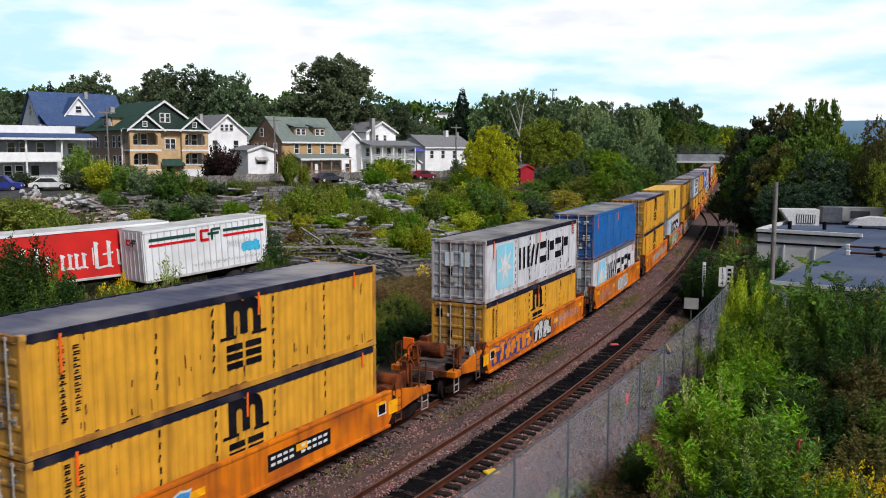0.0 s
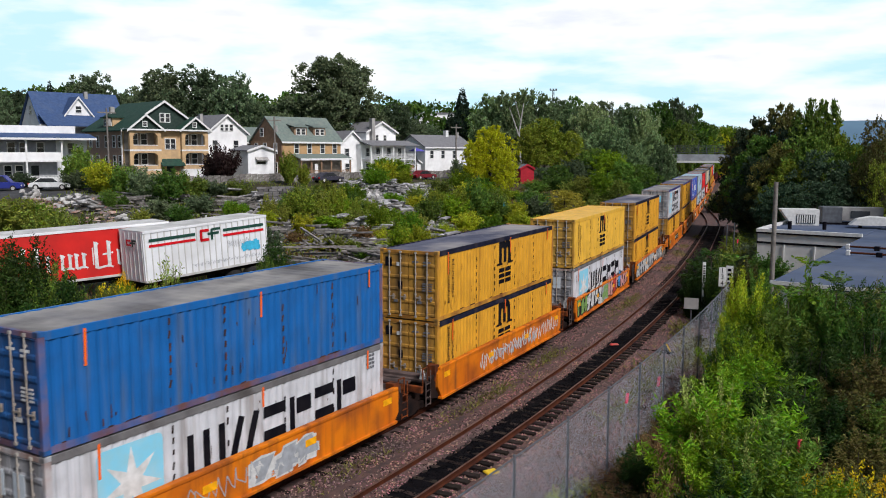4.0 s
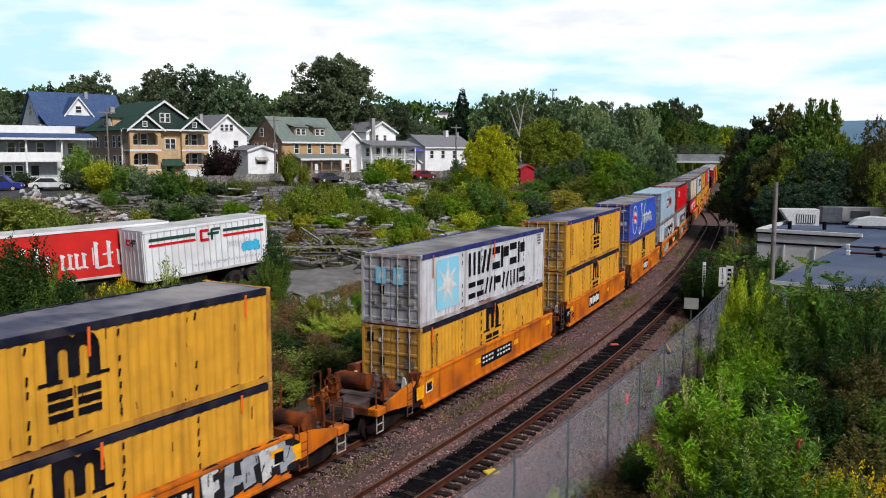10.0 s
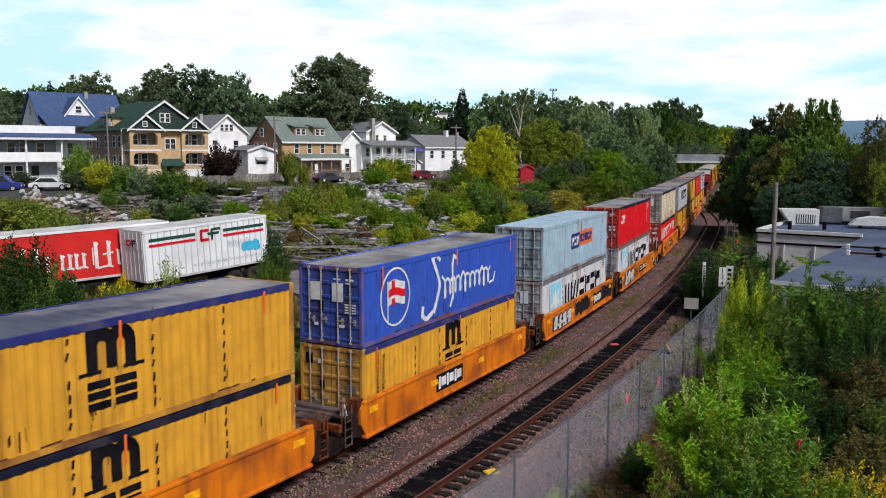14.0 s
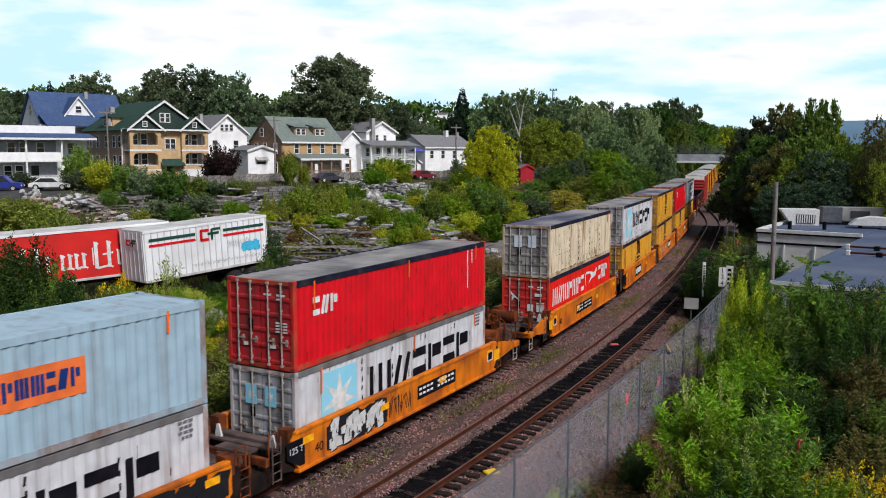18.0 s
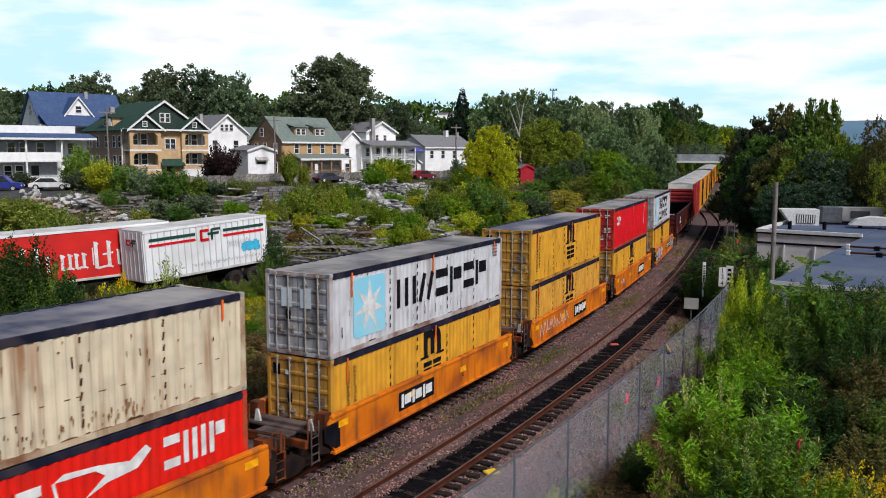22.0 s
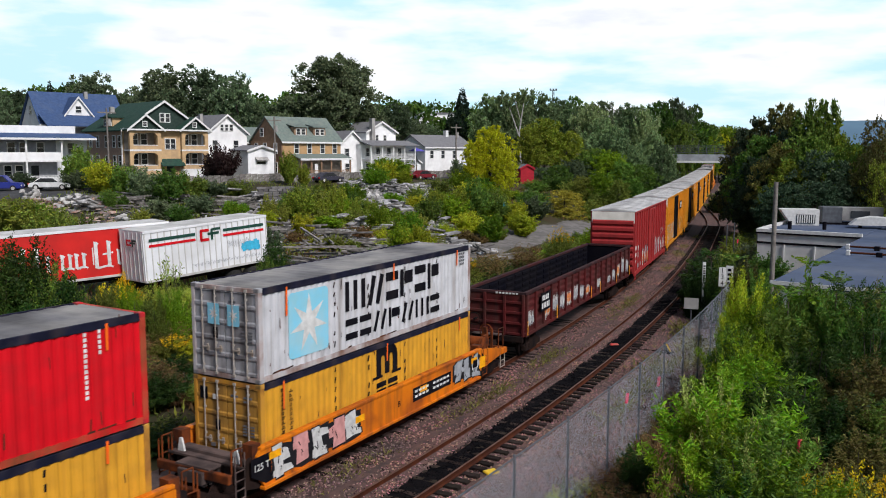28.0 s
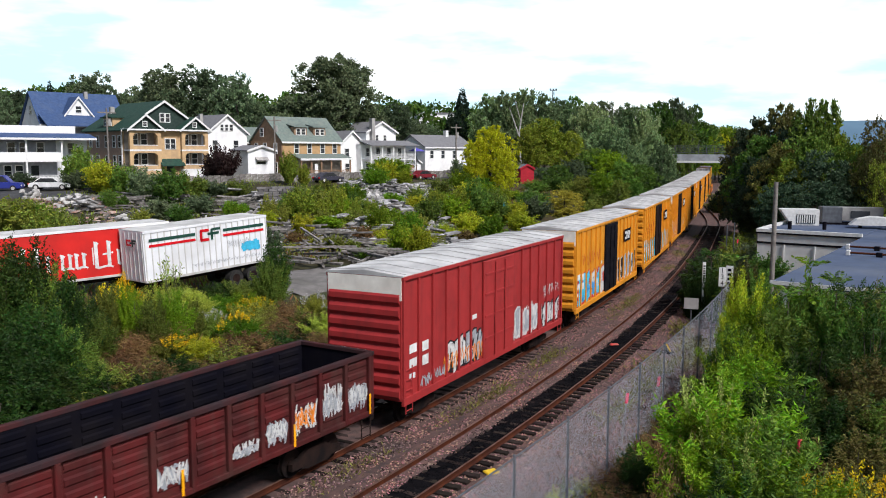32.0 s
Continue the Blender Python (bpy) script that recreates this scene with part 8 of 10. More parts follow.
M_DEBRIS = mat("broken_grey_planks", (0.18, 0.168, 0.155), (0.08, 0.073, 0.066), 2.0, 0.95, island=0.6)
M_DEBRIS2 = mat("pale_stone_pieces", (0.44, 0.43, 0.41), (0.17, 0.165, 0.16), 2.0, 0.95, island=0.6)
M_DEBRIS3 = mat("brick_rubble", (0.36, 0.20, 0.15), (0.40, 0.34, 0.30), 2.0, 0.95, island=0.5)
scatter_debris()


# ---------------------------------------------------------------- plants
def leaf_mat(name, c, var=0.45, tl=0.3, ov=0.42):
    return mat(name, c, tuple(v * 0.7 for v in c), 0.6, 0.6, island=var, translucent=tl, spec=0.2, obj_var=ov)


LEAF = {
    "dark": leaf_mat("dark_oak_leaves", (0.135, 0.185, 0.09)),
    # green darkened for the unlit side of trees right of the line
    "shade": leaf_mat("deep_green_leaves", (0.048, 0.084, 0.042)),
    "mid": leaf_mat("green_leaves", (0.125, 0.22, 0.03)),
    "grey": leaf_mat("grey_green_poplar_leaves", (0.22, 0.31, 0.13), 0.55, 0.4),
    "bright": leaf_mat("fresh_green_leaves", (0.16, 0.29, 0.012), 0.4, 0.35),
    "yellow": leaf_mat("yellow_green_leaves", (0.60, 0.62, 0.02), 0.4, 0.45, 0.08),
    "lime": leaf_mat("yellow_green_weed_leaves", (0.36, 0.40, 0.02), 0.4, 0.35),
    "olive": leaf_mat("olive_bush_leaves", (0.50, 0.45, 0.06), 0.2, 0.4, 0.05),
    "maroon": leaf_mat("maroon_leaves", (0.035, 0.016, 0.016)),
    "conifer": leaf_mat("conifer_needles", (0.022, 0.042, 0.024), 0.35),
    "gold": leaf_mat("goldenrod_flowers", (0.80, 0.58, 0.012), 0.3, 0.35),
    "weed": leaf_mat("weed_leaves", (0.19, 0.235, 0.035), 0.5),
    "dry": leaf_mat("dry_brown_weeds", (0.20, 0.125, 0.048), 0.5),
    "white": leaf_mat("white_flower_heads", (0.50, 0.50, 0.46), 0.3),
    "autolive": leaf_mat("olive_green_leaves", (0.24, 0.30, 0.03), 0.5, 0.35, 0.2),
    "pale": leaf_mat("pale_broad_weed_leaves", (0.40, 0.46, 0.06), 0.4, 0.35),
    "hedge": leaf_mat("deep_green_bush_leaves", (0.032, 0.07, 0.010), 0.5),
    "seed": leaf_mat("pale_seed_spikes", (0.33, 0.40, 0.10), 0.3),
    "autumn": leaf_mat("leaves_turning_brown", (0.14, 0.13, 0.032), 0.55)}
M_BARK = mat("grey_brown_bark", (0.10, 0.085, 0.07), (0.06, 0.05, 0.042), 5, 0.95, 0, 0.6, 25)
M_BIRCH = mat("pale_bark", (0.45, 0.43, 0.40), (0.25, 0.23, 0.21), 5, 0.9, 0, 0.4, 20)


def quads(name, V, material):
    """A mesh from an array of loose quads, n x 4 x 3."""
    n = len(V)
    me = bpy.data.meshes.new(name)
    me.vertices.add(n * 4)
    me.vertices.foreach_set("co", V.reshape(-1).astype(np.float32))
    me.loops.add(n * 4)
    me.loops.foreach_set("vertex_index", np.arange(n * 4, dtype=np.int32))
    me.polygons.add(n)
    me.polygons.foreach_set("loop_start", np.arange(0, n * 4, 4, dtype=np.int32))
    me.update(calc_edges=True)
    me.materials.append(material)
    return me


def leaf_quads(rng, P, axis, ln, wd):
    """Pointed leaves at P along axis (n x 3), bent a little."""
    n = len(P)
    axis = axis / (np.linalg.norm(axis, axis=1, keepdims=True) + 1e-9)
    r = rng.normal(size=(n, 3))
    side = np.cross(axis, r)
    side /= np.linalg.norm(side, axis=1, keepdims=True) + 1e-9
    nrm = np.cross(axis, side)
    ln, wd = np.asarray(ln).reshape(-1, 1), np.asarray(wd).reshape(-1, 1)
    bend = nrm * ln * rng.uniform(-0.25, 0.25, (n, 1))
    a = P
    b = P + axis * ln * 0.5 + side * wd * 0.5 + bend
    c = P + axis * ln
    d = P + axis * ln * 0.5 - side * wd * 0.5 + bend
    return np.stack([a, b, c, d], 1)


def crown(seed, height, radius, base, n_lobes, leaves, size, taper=0.0, flat=0.85):
    """Leaf quads of a tree crown of many lobes between the heights base and height."""
    rng = np.random.default_rng(seed)
    out = []
    limbs = []
    H = height - base
    for i in range(n_lobes):
        f = (i + 0.5) / n_lobes
        zc = base + H * (0.12 + 0.80 * f)
        prof = math.sin(math.pi * min(max(0.12 + 0.80 * f, 0.0), 1.0) ** 0.8) ** 0.6
        rr = radius * (prof * (1 - taper) + taper * (1 - f))
        ang = i * 2.399 + rng.uniform(-0.5, 0.5)
        off = rr * rng.uniform(0.35, 0.92)
        cx, cy = off * math.cos(ang), off * math.sin(ang)
        lr = max(radius * rng.uniform(0.20, 0.50) * (0.55 + 0.45 * prof), 0.25)
        if taper > 0.5:
            lr *= 1.15 - f
        limbs.append((cx, cy, zc))
        n = int(leaves / n_lobes)
        d = rng.normal(size=(n, 3))
        d /= np.linalg.norm(d, axis=1, keepdims=True)
        k = rng.uniform(0.45, 1.0, (n, 1)) ** 0.45
        # tufts: pull the leaves towards a few twig ends
        tw = rng.normal(size=(14, 3))
        tw /= np.linalg.norm(tw, axis=1, keepdims=True)
        near = tw[np.argmax(d @ tw.T, 1)]
        d2 = d * 0.42 + near * 0.58
        P = np.array([cx, cy, zc]) + d2 * k * lr * np.array([1.12, 1.12, flat]) * rng.uniform(0.85, 1.2, (n, 1))
        ax = d2 + rng.normal(size=(n, 3)) * 0.7 + np.array([0, 0, -0.15])
        s = size * rng.uniform(0.6, 1.3, n)
        out.append(leaf_quads(rng, P, ax, s, s * 0.75))
    return np.concatenate(out), limbs


def fir_crown(seed, leaves, size):
    """Leaf quads of a pointed conifer, 10 high and 8 wide, in drooping whorls."""
    rng = np.random.default_rng(seed)
    f = 1 - np.sqrt(rng.random(leaves)) * 0.97
    whorl = 0.72 + 0.28 * (1 - (f * 13 % 1.0))
    ang = rng.uniform(0, math.tau, leaves)
    lobe = 0.8 + 0.2 * np.sin(ang * 5 + np.floor(f * 13) * 2.1)
    r = 3.9 * (1 - f) ** 0.9 * whorl * lobe * rng.uniform(0.35, 1.0, leaves) ** 0.5
    P = np.stack([r * np.cos(ang), r * np.sin(ang), 0.5 + 9.5 * f - 0.10 * r], 1)
    ax = np.stack([np.cos(ang), np.sin(ang), rng.uniform(-0.7, 0.2, leaves)], 1) + rng.normal(size=(leaves, 3)) * 0.3
    s = size * rng.uniform(0.6, 1.3, leaves)
    return leaf_quads(rng, P, ax, s, s * 0.5), [(0.3 * math.cos(k), 0.3 * math.sin(k), 2 + k) for k in range(8)]


def trunk_mesh(seed, height, r, limbs, bark):
    rng = random.Random(seed)
    bm = bmesh.new()
    p = Vector((0, 0, -0.4))
    top = max(l[2] for l in limbs) * 0.8
    pts = [p]
    for i in range(1, 6):
        pts.append(Vector((rng.uniform(-0.12, 0.12) * i * 0.4, rng.uniform(-0.12, 0.12) * i * 0.4, top * i / 5)))
    for i in range(5):
        tube_into(bm, pts[i], pts[i + 1], r * (1 - 0.17 * i), r * (1 - 0.17 * (i + 1)), 9)
    for l in limbs[::2]:
        z = min(l[2] * 0.62, top)
        tube_into(bm, (0, 0, z), l, r * 0.35, r * 0.08, 6)
    return mesh_of(bm, "trunk", bark)


_plants = {}


def tree(kind, leaf, X, Y, top, width, label, category="tree", group="trees", lobes=16, leaves=4200, size=0.42, base=0.18, bark=None, variants=3, taper=0.0, name="tree"):
    """A tree whose crown reaches the height top (above sea level of the rails) with that spread."""
    g = gz(X, Y)
    h = max(top - g, 1.0)
    vi = int(abs(X * 7 + Y * 3)) % variants
    key = (kind, leaf, vi)
    if key not in _plants:
        seed = 100 * vi + sum(map(ord, kind + leaf))
        V, limbs = fir_crown(seed, leaves, size * 1.6) if kind == "fir" else crown(seed, 10.0, 4.0, base * 10, lobes, leaves, size, taper)
        t = thing(name, label, category, group)
        part("trunk", trunk_mesh(seed, 10, 0.26, limbs, bark or M_BARK), None, t)
        part("crown", quads("crown", V, LEAF[leaf]), None, t)
        _plants[key] = t
        t.matrix_basis = pose(0, 0, -500)
        first = True
    else:
        first = False
    src = _plants[key]
    m = pose(X, Y, g, 0, 0, (X * 37 + Y * 11) % 360) @ Matrix.Diagonal((width / 8.0, width / 8.0, h / 10.0, 1))
    if first:
        src.matrix_basis = m
        src["placed"] = 1
        return src
    o = src.copy()
    scene.collection.objects.link(o)
    o.matrix_basis = m
    for c in src.children:
        k = c.copy()
        scene.collection.objects.link(k)
        k.parent = o
    return tagged(o, label, category, group)


def sight_tree(kind, leaf, b, row, depth, width, label, **kw):
    """b, row: where the tree's top is seen; width as seen."""
    X, Y = by_bearing(b, depth)
    tree(kind, leaf, X, Y, EYE_Z + (264 - row) * depth / 1504, width * depth / 1504, label, **kw)


def make_woods():
    big = dict(lobes=28, leaves=17000, size=0.25)
    D, M, G = "tall dark green broadleaf tree", "green broadleaf tree on the slope", "grey-green poplar on the slope"
    for b, row, dp, w in ((8, 163, 150, 60), (48, 165, 155, 75), (170, 136, 168, 105), (215, 165, 160, 60), (296, 126, 158, 120), (368, 126, 156, 130), (425, 138, 152, 90), (462, 180, 150, 70), (255, 160, 165, 80),
                          (520, 180, 152, 80), (700, 186, 172, 75), (735, 214, 176, 60), (500, 200, 145, 50), (330, 165, 170, 90), (120, 175, 172, 80), (755, 222, 190, 60), (672, 205, 165, 60)):
        sight_tree("oak", "dark", b, row, dp, w, D, **big)
    sight_tree("giant", "dark", 597, 103, 152, 165, "very large dark round-crowned tree behind the houses", lobes=52, leaves=44000, size=0.22, variants=1, base=0.1)
    for b, row, dp, w in ((100, 146, 165, 46), (817, 156, 185, 84), (796, 196, 180, 60)):
        sight_tree("fir", "conifer", b, row, dp, w, "dark pointed conifer above the trees", name="conifer", category="conifer", lobes=24, leaves=9000, size=0.24, taper=0.8, variants=1, base=0.05)
    for b, row, dp, w in ((868, 168, 172, 80), (905, 160, 168, 84), (945, 162, 172, 80), (985, 176, 182, 60), (1012, 186, 172, 70), (1038, 184, 164, 76), (1062, 208, 156, 70), (1085, 228, 150, 72), (1112, 186, 172, 80), (1135, 190, 168, 60), (1150, 232, 150, 66), (1168, 252, 142, 50), (1122, 258, 142, 60)):
        sight_tree("poplar", "grey", b, row, dp, w, G, **big)
    for b, row, dp, w, lf in ((850, 192, 185, 70, "mid"), (1008, 172, 195, 50, "mid"), (1060, 180, 200, 60, "dark"), (1090, 196, 190, 60, "dark"), (1160, 182, 205, 70, "mid"), (1185, 176, 215, 70, "dark"), (1215, 188, 225, 70, "mid"), (1200, 215, 200, 60, "mid"),
                              (962, 210, 150, 84, "autolive"), (935, 226, 148, 60, "autolive"), (1000, 232, 150, 62, "autolive"), (1045, 262, 142, 60, "mid"), (1075, 268, 140, 70, "bright"), (1015, 282, 140, 56, "dark"), (985, 292, 136, 50, "mid"), (960, 296, 140, 40, "dark"),
                              (1100, 284, 136, 60, "mid"), (1135, 290, 136, 56, "mid"), (1158, 296, 150, 40, "mid"), (1178, 268, 170, 40, "grey"), (1060, 306, 126, 50, "bright"), (1095, 318, 122, 46, "weed"), (1125, 322, 124, 40, "mid"), (1030, 312, 126, 40, "weed"),
                              (1245, 222, 250, 70, "mid"), (1280, 228, 270, 70, "bright"), (1300, 230, 290, 50, "mid"), (1220, 222, 245, 60, "bright"), (1235, 216, 260, 50, "mid"), (1262, 224, 270, 60, "weed"), (1305, 228, 280, 50, "mid"), (1320, 232, 250, 60, "dark"), (1285, 222, 310, 60, "mid"), (1195, 190, 235, 60, "mid"), (1240, 236, 240, 50, "bright"), (1268, 240, 250, 44, "yellow")):
        sight_tree("ash", lf, b, row, dp, w, M, variants=2, **big)
    sight_tree("willow", "yellow", 866, 222, 126, 80, "bright yellow-green tree at the edge of the yard", lobes=34, leaves=17000, size=0.26, variants=1, base=0.03)
    sight_tree("willow", "yellow", 840, 250, 124, 54, "bright yellow-green tree at the edge of the yard", variants=1)
    sight_tree("willow", "yellow", 892, 262, 122, 44, "bright yellow-green tree at the edge of the yard", variants=1)
    # pale leaning trunks in the wood
    k = thing("bare_birch", "pale bare birch trunk with forked limbs", "tree")
    X, Y = by_bearing(917, 158)
    k.matrix_basis = pose(X, Y, gz(X, Y))
    z = lambda r: EYE_Z + (264 - r) * 158 / 1504 - gz(X, Y)
    bm = bmesh.new()
    tube_into(bm, (0.4, 0, 0), (-0.1, 0, z(240)), 0.26, 0.2)
    tube_into(bm, (-0.1, 0, z(240)), (0.7, 0, z(185)), 0.17, 0.07)
    tube_into(bm, (-0.1, 0, z(240)), (-1.9, 0, z(192)), 0.14, 0.05)
    tube_into(bm, (0.2, 0, z(215)), (-0.9, 0.2, z(178)), 0.08, 0.04)
    part("trunk", bm, M_BIRCH, k)
    # right of the line
    R = "dense dark tree beside the line"
    for b, row, dp, w, lf in ((1325, 228, 98, 60, "autumn"), (1338, 214, 96, 66, "shade"), (1372, 188, 95, 70, "autumn"), (1352, 240, 92, 70, "mid"), (1400, 212, 92, 70, "shade"), (1438, 178, 88, 64, "mid"), (1458, 208, 88, 50, "autolive"), (1425, 240, 84, 70, "mid"), (1310, 268, 100, 56, "shade"), (1385, 255, 86, 66, "autumn"),
                              (1345, 278, 90, 70, "shade"), (1405, 285, 82, 70, "autolive"), (1450, 272, 80, 70, "shade"), (1480, 262, 84, 50, "mid"), (1300, 300, 104, 46, "mid"), (1325, 312, 92, 56, "shade"), (1440, 320, 76, 70, "shade"), (1380, 322, 80, 60, "shade"), (1490, 320, 78, 60, "shade")):
        sight_tree("oak", lf, b, row, dp, w * 1.6, R, **big)
    for b, row, dp, w, lf in ((1512, 246, 84, 60, "autolive"), (1548, 205, 82, 70, "autumn"), (1580, 225, 80, 70, "autumn"), (1530, 262, 78, 64, "autumn"), (1558, 280, 76, 60, "autolive"), (1515, 300, 80, 60, "autumn"), (1590, 280, 76, 60, "autumn"), (1640, 200, 66, 110, "autumn"), (1700, 210, 64, 100, "autumn")):
        sight_tree("maple", lf, b, row, dp, w * 1.3, "broadleaf tree with leaves turning brown", lobes=26, leaves=8000, size=0.22, base=0.1)


make_woods()


# ---- shrubs of arching leafy stems
def shrub_mesh(seed, stems, leaves, ln, wd, spread, tip=0.0):
    """Unit shrub, 1 high: stems from the base with leaves along them."""
    rng = np.random.default_rng(seed)
    out = []
    for i in range(stems):
        a = rng.uniform(0, 6.283)
        lean = rng.uniform(0.05, 1.0) ** 0.8 * spread
        h = rng.uniform(0.35, 1.0) * (1 - 0.3 * lean / max(spread, 0.01))
        t = rng.uniform(0.12, 1.0, leaves) ** 0.8
        base = np.array([math.cos(a), math.sin(a), 0]) * rng.uniform(0, 0.35) * spread
        dx = np.array([math.cos(a), math.sin(a), 0.0])
        P = base + dx * (lean * t ** 1.6)[:, None] + np.array([0, 0, 1]) * (h * t * (1 - 0.12 * t * lean))[:, None]
        P += rng.normal(size=P.shape) * 0.02
        az = rng.uniform(0, 6.283, leaves)
        ax = np.stack([np.cos(az), np.sin(az), rng.uniform(-0.2, 0.9, leaves)], 1)
        f = (1.15 - 0.55 * t) * rng.uniform(0.7, 1.25, leaves)
        out.append(leaf_quads(rng, P, ax, ln * f, wd * f))
    return np.concatenate(out)


_shrubs = {}


def shrub(style, leaf, X, Y, h, w, label, group="shrubs", z=None, name="shrub", category="shrub", flower=None, variants=2):
    vi = int(abs(X * 5 + Y * 9)) % variants
    key = (style, leaf, vi, flower)
    if key not in _shrubs:
        seed = 31 * vi + sum(map(ord, style + leaf))
        st, lv, ln, wd, sp = {"near": (110, 260, 0.07, 0.02, 0.60), "far": (90, 90, 0.11, 0.055, 0.6), "weed": (40, 26, 0.16, 0.035, 0.7), "pinnate": (34, 420, 0.10, 0.024, 0.55), "plume": (80, 260, 0.10, 0.021, 0.62), "grass": (150, 34, 0.20, 0.012, 0.55)}[style]
        me = quads("foliage", shrub_mesh(seed, st, lv, ln, wd, sp), LEAF[leaf])
        fm = None
        if flower == "spike":
            rng = np.random.default_rng(seed + 9)
            k, n = 12, 40
            a, rad = rng.uniform(0, 6.283, k), np.sqrt(rng.random(k)) * sp * 0.85
            top = 1.06 - 0.42 * rad / sp + rng.uniform(-0.06, 0.06, k)
            c = np.repeat(np.arange(k), n)
            t = rng.random(k * n)
            lean = 0.05 * t
            P = np.stack([np.cos(a[c]) * (rad[c] + lean), np.sin(a[c]) * (rad[c] + lean), top[c] - 0.15 * (1 - t)], 1) + rng.normal(size=(k * n, 3)) * 0.007
            fm = quads("bloom", leaf_quads(rng, P, rng.normal(size=(k * n, 3)) + np.array([0, 0, 0.7]), np.full(k * n, 0.028), np.full(k * n, 0.013)), LEAF["seed"])
        elif flower:
            rng = np.random.default_rng(seed + 5)
            n = 300
            a, r = rng.uniform(0, 6.283, n), np.sqrt(rng.random(n)) * sp
            c = rng.integers(0, 15, n)
            ca, cr = rng.uniform(0, 6.283, 15), np.sqrt(rng.random(15)) * sp * 0.9
            P = np.stack([np.cos(ca[c]) * cr[c], np.sin(ca[c]) * cr[c], 0.98 - 0.35 * cr[c] / sp + 0 * a], 1) + rng.normal(size=(n, 3)) * np.array([0.03, 0.03, 0.05])
            fm = quads("bloom", leaf_quads(rng, P, rng.normal(size=(n, 3)), np.full(n, 0.042), np.full(n, 0.028)), LEAF[flower])
        bm = bmesh.new()
        rr = random.Random(seed)
        for k in range(7):
            a = k * 0.9
            tube_into(bm, (0.03 * math.cos(a), 0.03 * math.sin(a), -0.15), (0.3 * sp * math.cos(a), 0.3 * sp * math.sin(a), rr.uniform(0.5, 0.75)), 0.012, 0.004, 5)
        _shrubs[key] = (me, fm, mesh_of(bm, "stem_base", M_BARK))
    me, fm, sm = _shrubs[key]
    o = thing(name, label, category, group)
    g = gz(X, Y) if z is None else z
    o.matrix_basis = pose(X, Y, g - 0.03, 0, 0, (X * 53 + Y * 17) % 360) @ Matrix.Diagonal((w / 1.2, w / 1.2, h, 1))
    part("stem_base", sm, None, o)
    part("foliage", me, None, o)
    if fm:
        part("bloom", fm, None, o)
    return o


def sight_shrub(style, leaf, b, row, depth, width, label, **kw):
    X, Y = by_bearing(b, depth)
    h = EYE_Z + (264 - row) * depth / 1504 - gz(X, Y)
    if style == "far":
        # tall ones stand farther up the slope
        while b > 400 and h > 3.0 and depth < 132:
            depth += 3
            X, Y = by_bearing(b, depth)
            h = EYE_Z + (264 - row) * depth / 1504 - gz(X, Y)
        h = h * 1.15
        width = max(width, 0.7 * h * 1504 / depth)
    return shrub(style, leaf, X, Y, max(h, 0.4), width * depth / 1504, label, **kw)


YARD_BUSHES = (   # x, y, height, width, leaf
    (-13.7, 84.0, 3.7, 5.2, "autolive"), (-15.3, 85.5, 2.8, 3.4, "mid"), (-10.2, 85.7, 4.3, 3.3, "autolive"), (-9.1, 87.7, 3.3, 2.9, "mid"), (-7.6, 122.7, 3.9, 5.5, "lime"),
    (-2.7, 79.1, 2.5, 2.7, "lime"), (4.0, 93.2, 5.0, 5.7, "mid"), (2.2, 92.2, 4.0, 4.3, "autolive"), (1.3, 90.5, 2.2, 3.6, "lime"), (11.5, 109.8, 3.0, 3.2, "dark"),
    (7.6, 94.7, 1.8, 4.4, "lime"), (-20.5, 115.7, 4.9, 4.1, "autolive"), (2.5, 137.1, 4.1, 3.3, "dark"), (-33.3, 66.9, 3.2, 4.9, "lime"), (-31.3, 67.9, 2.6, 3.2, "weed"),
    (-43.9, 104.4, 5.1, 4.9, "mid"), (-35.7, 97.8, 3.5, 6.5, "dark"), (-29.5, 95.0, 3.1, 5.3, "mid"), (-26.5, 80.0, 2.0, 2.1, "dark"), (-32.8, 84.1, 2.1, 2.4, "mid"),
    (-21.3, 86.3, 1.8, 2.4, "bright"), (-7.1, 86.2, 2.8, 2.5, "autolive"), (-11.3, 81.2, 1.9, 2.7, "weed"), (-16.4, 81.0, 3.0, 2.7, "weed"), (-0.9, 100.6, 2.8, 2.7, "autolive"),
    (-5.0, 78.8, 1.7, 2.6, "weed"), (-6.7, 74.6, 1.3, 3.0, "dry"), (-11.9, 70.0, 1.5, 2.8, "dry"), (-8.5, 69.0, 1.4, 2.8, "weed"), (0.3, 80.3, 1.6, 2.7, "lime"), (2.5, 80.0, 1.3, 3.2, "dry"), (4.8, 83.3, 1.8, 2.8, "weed"))


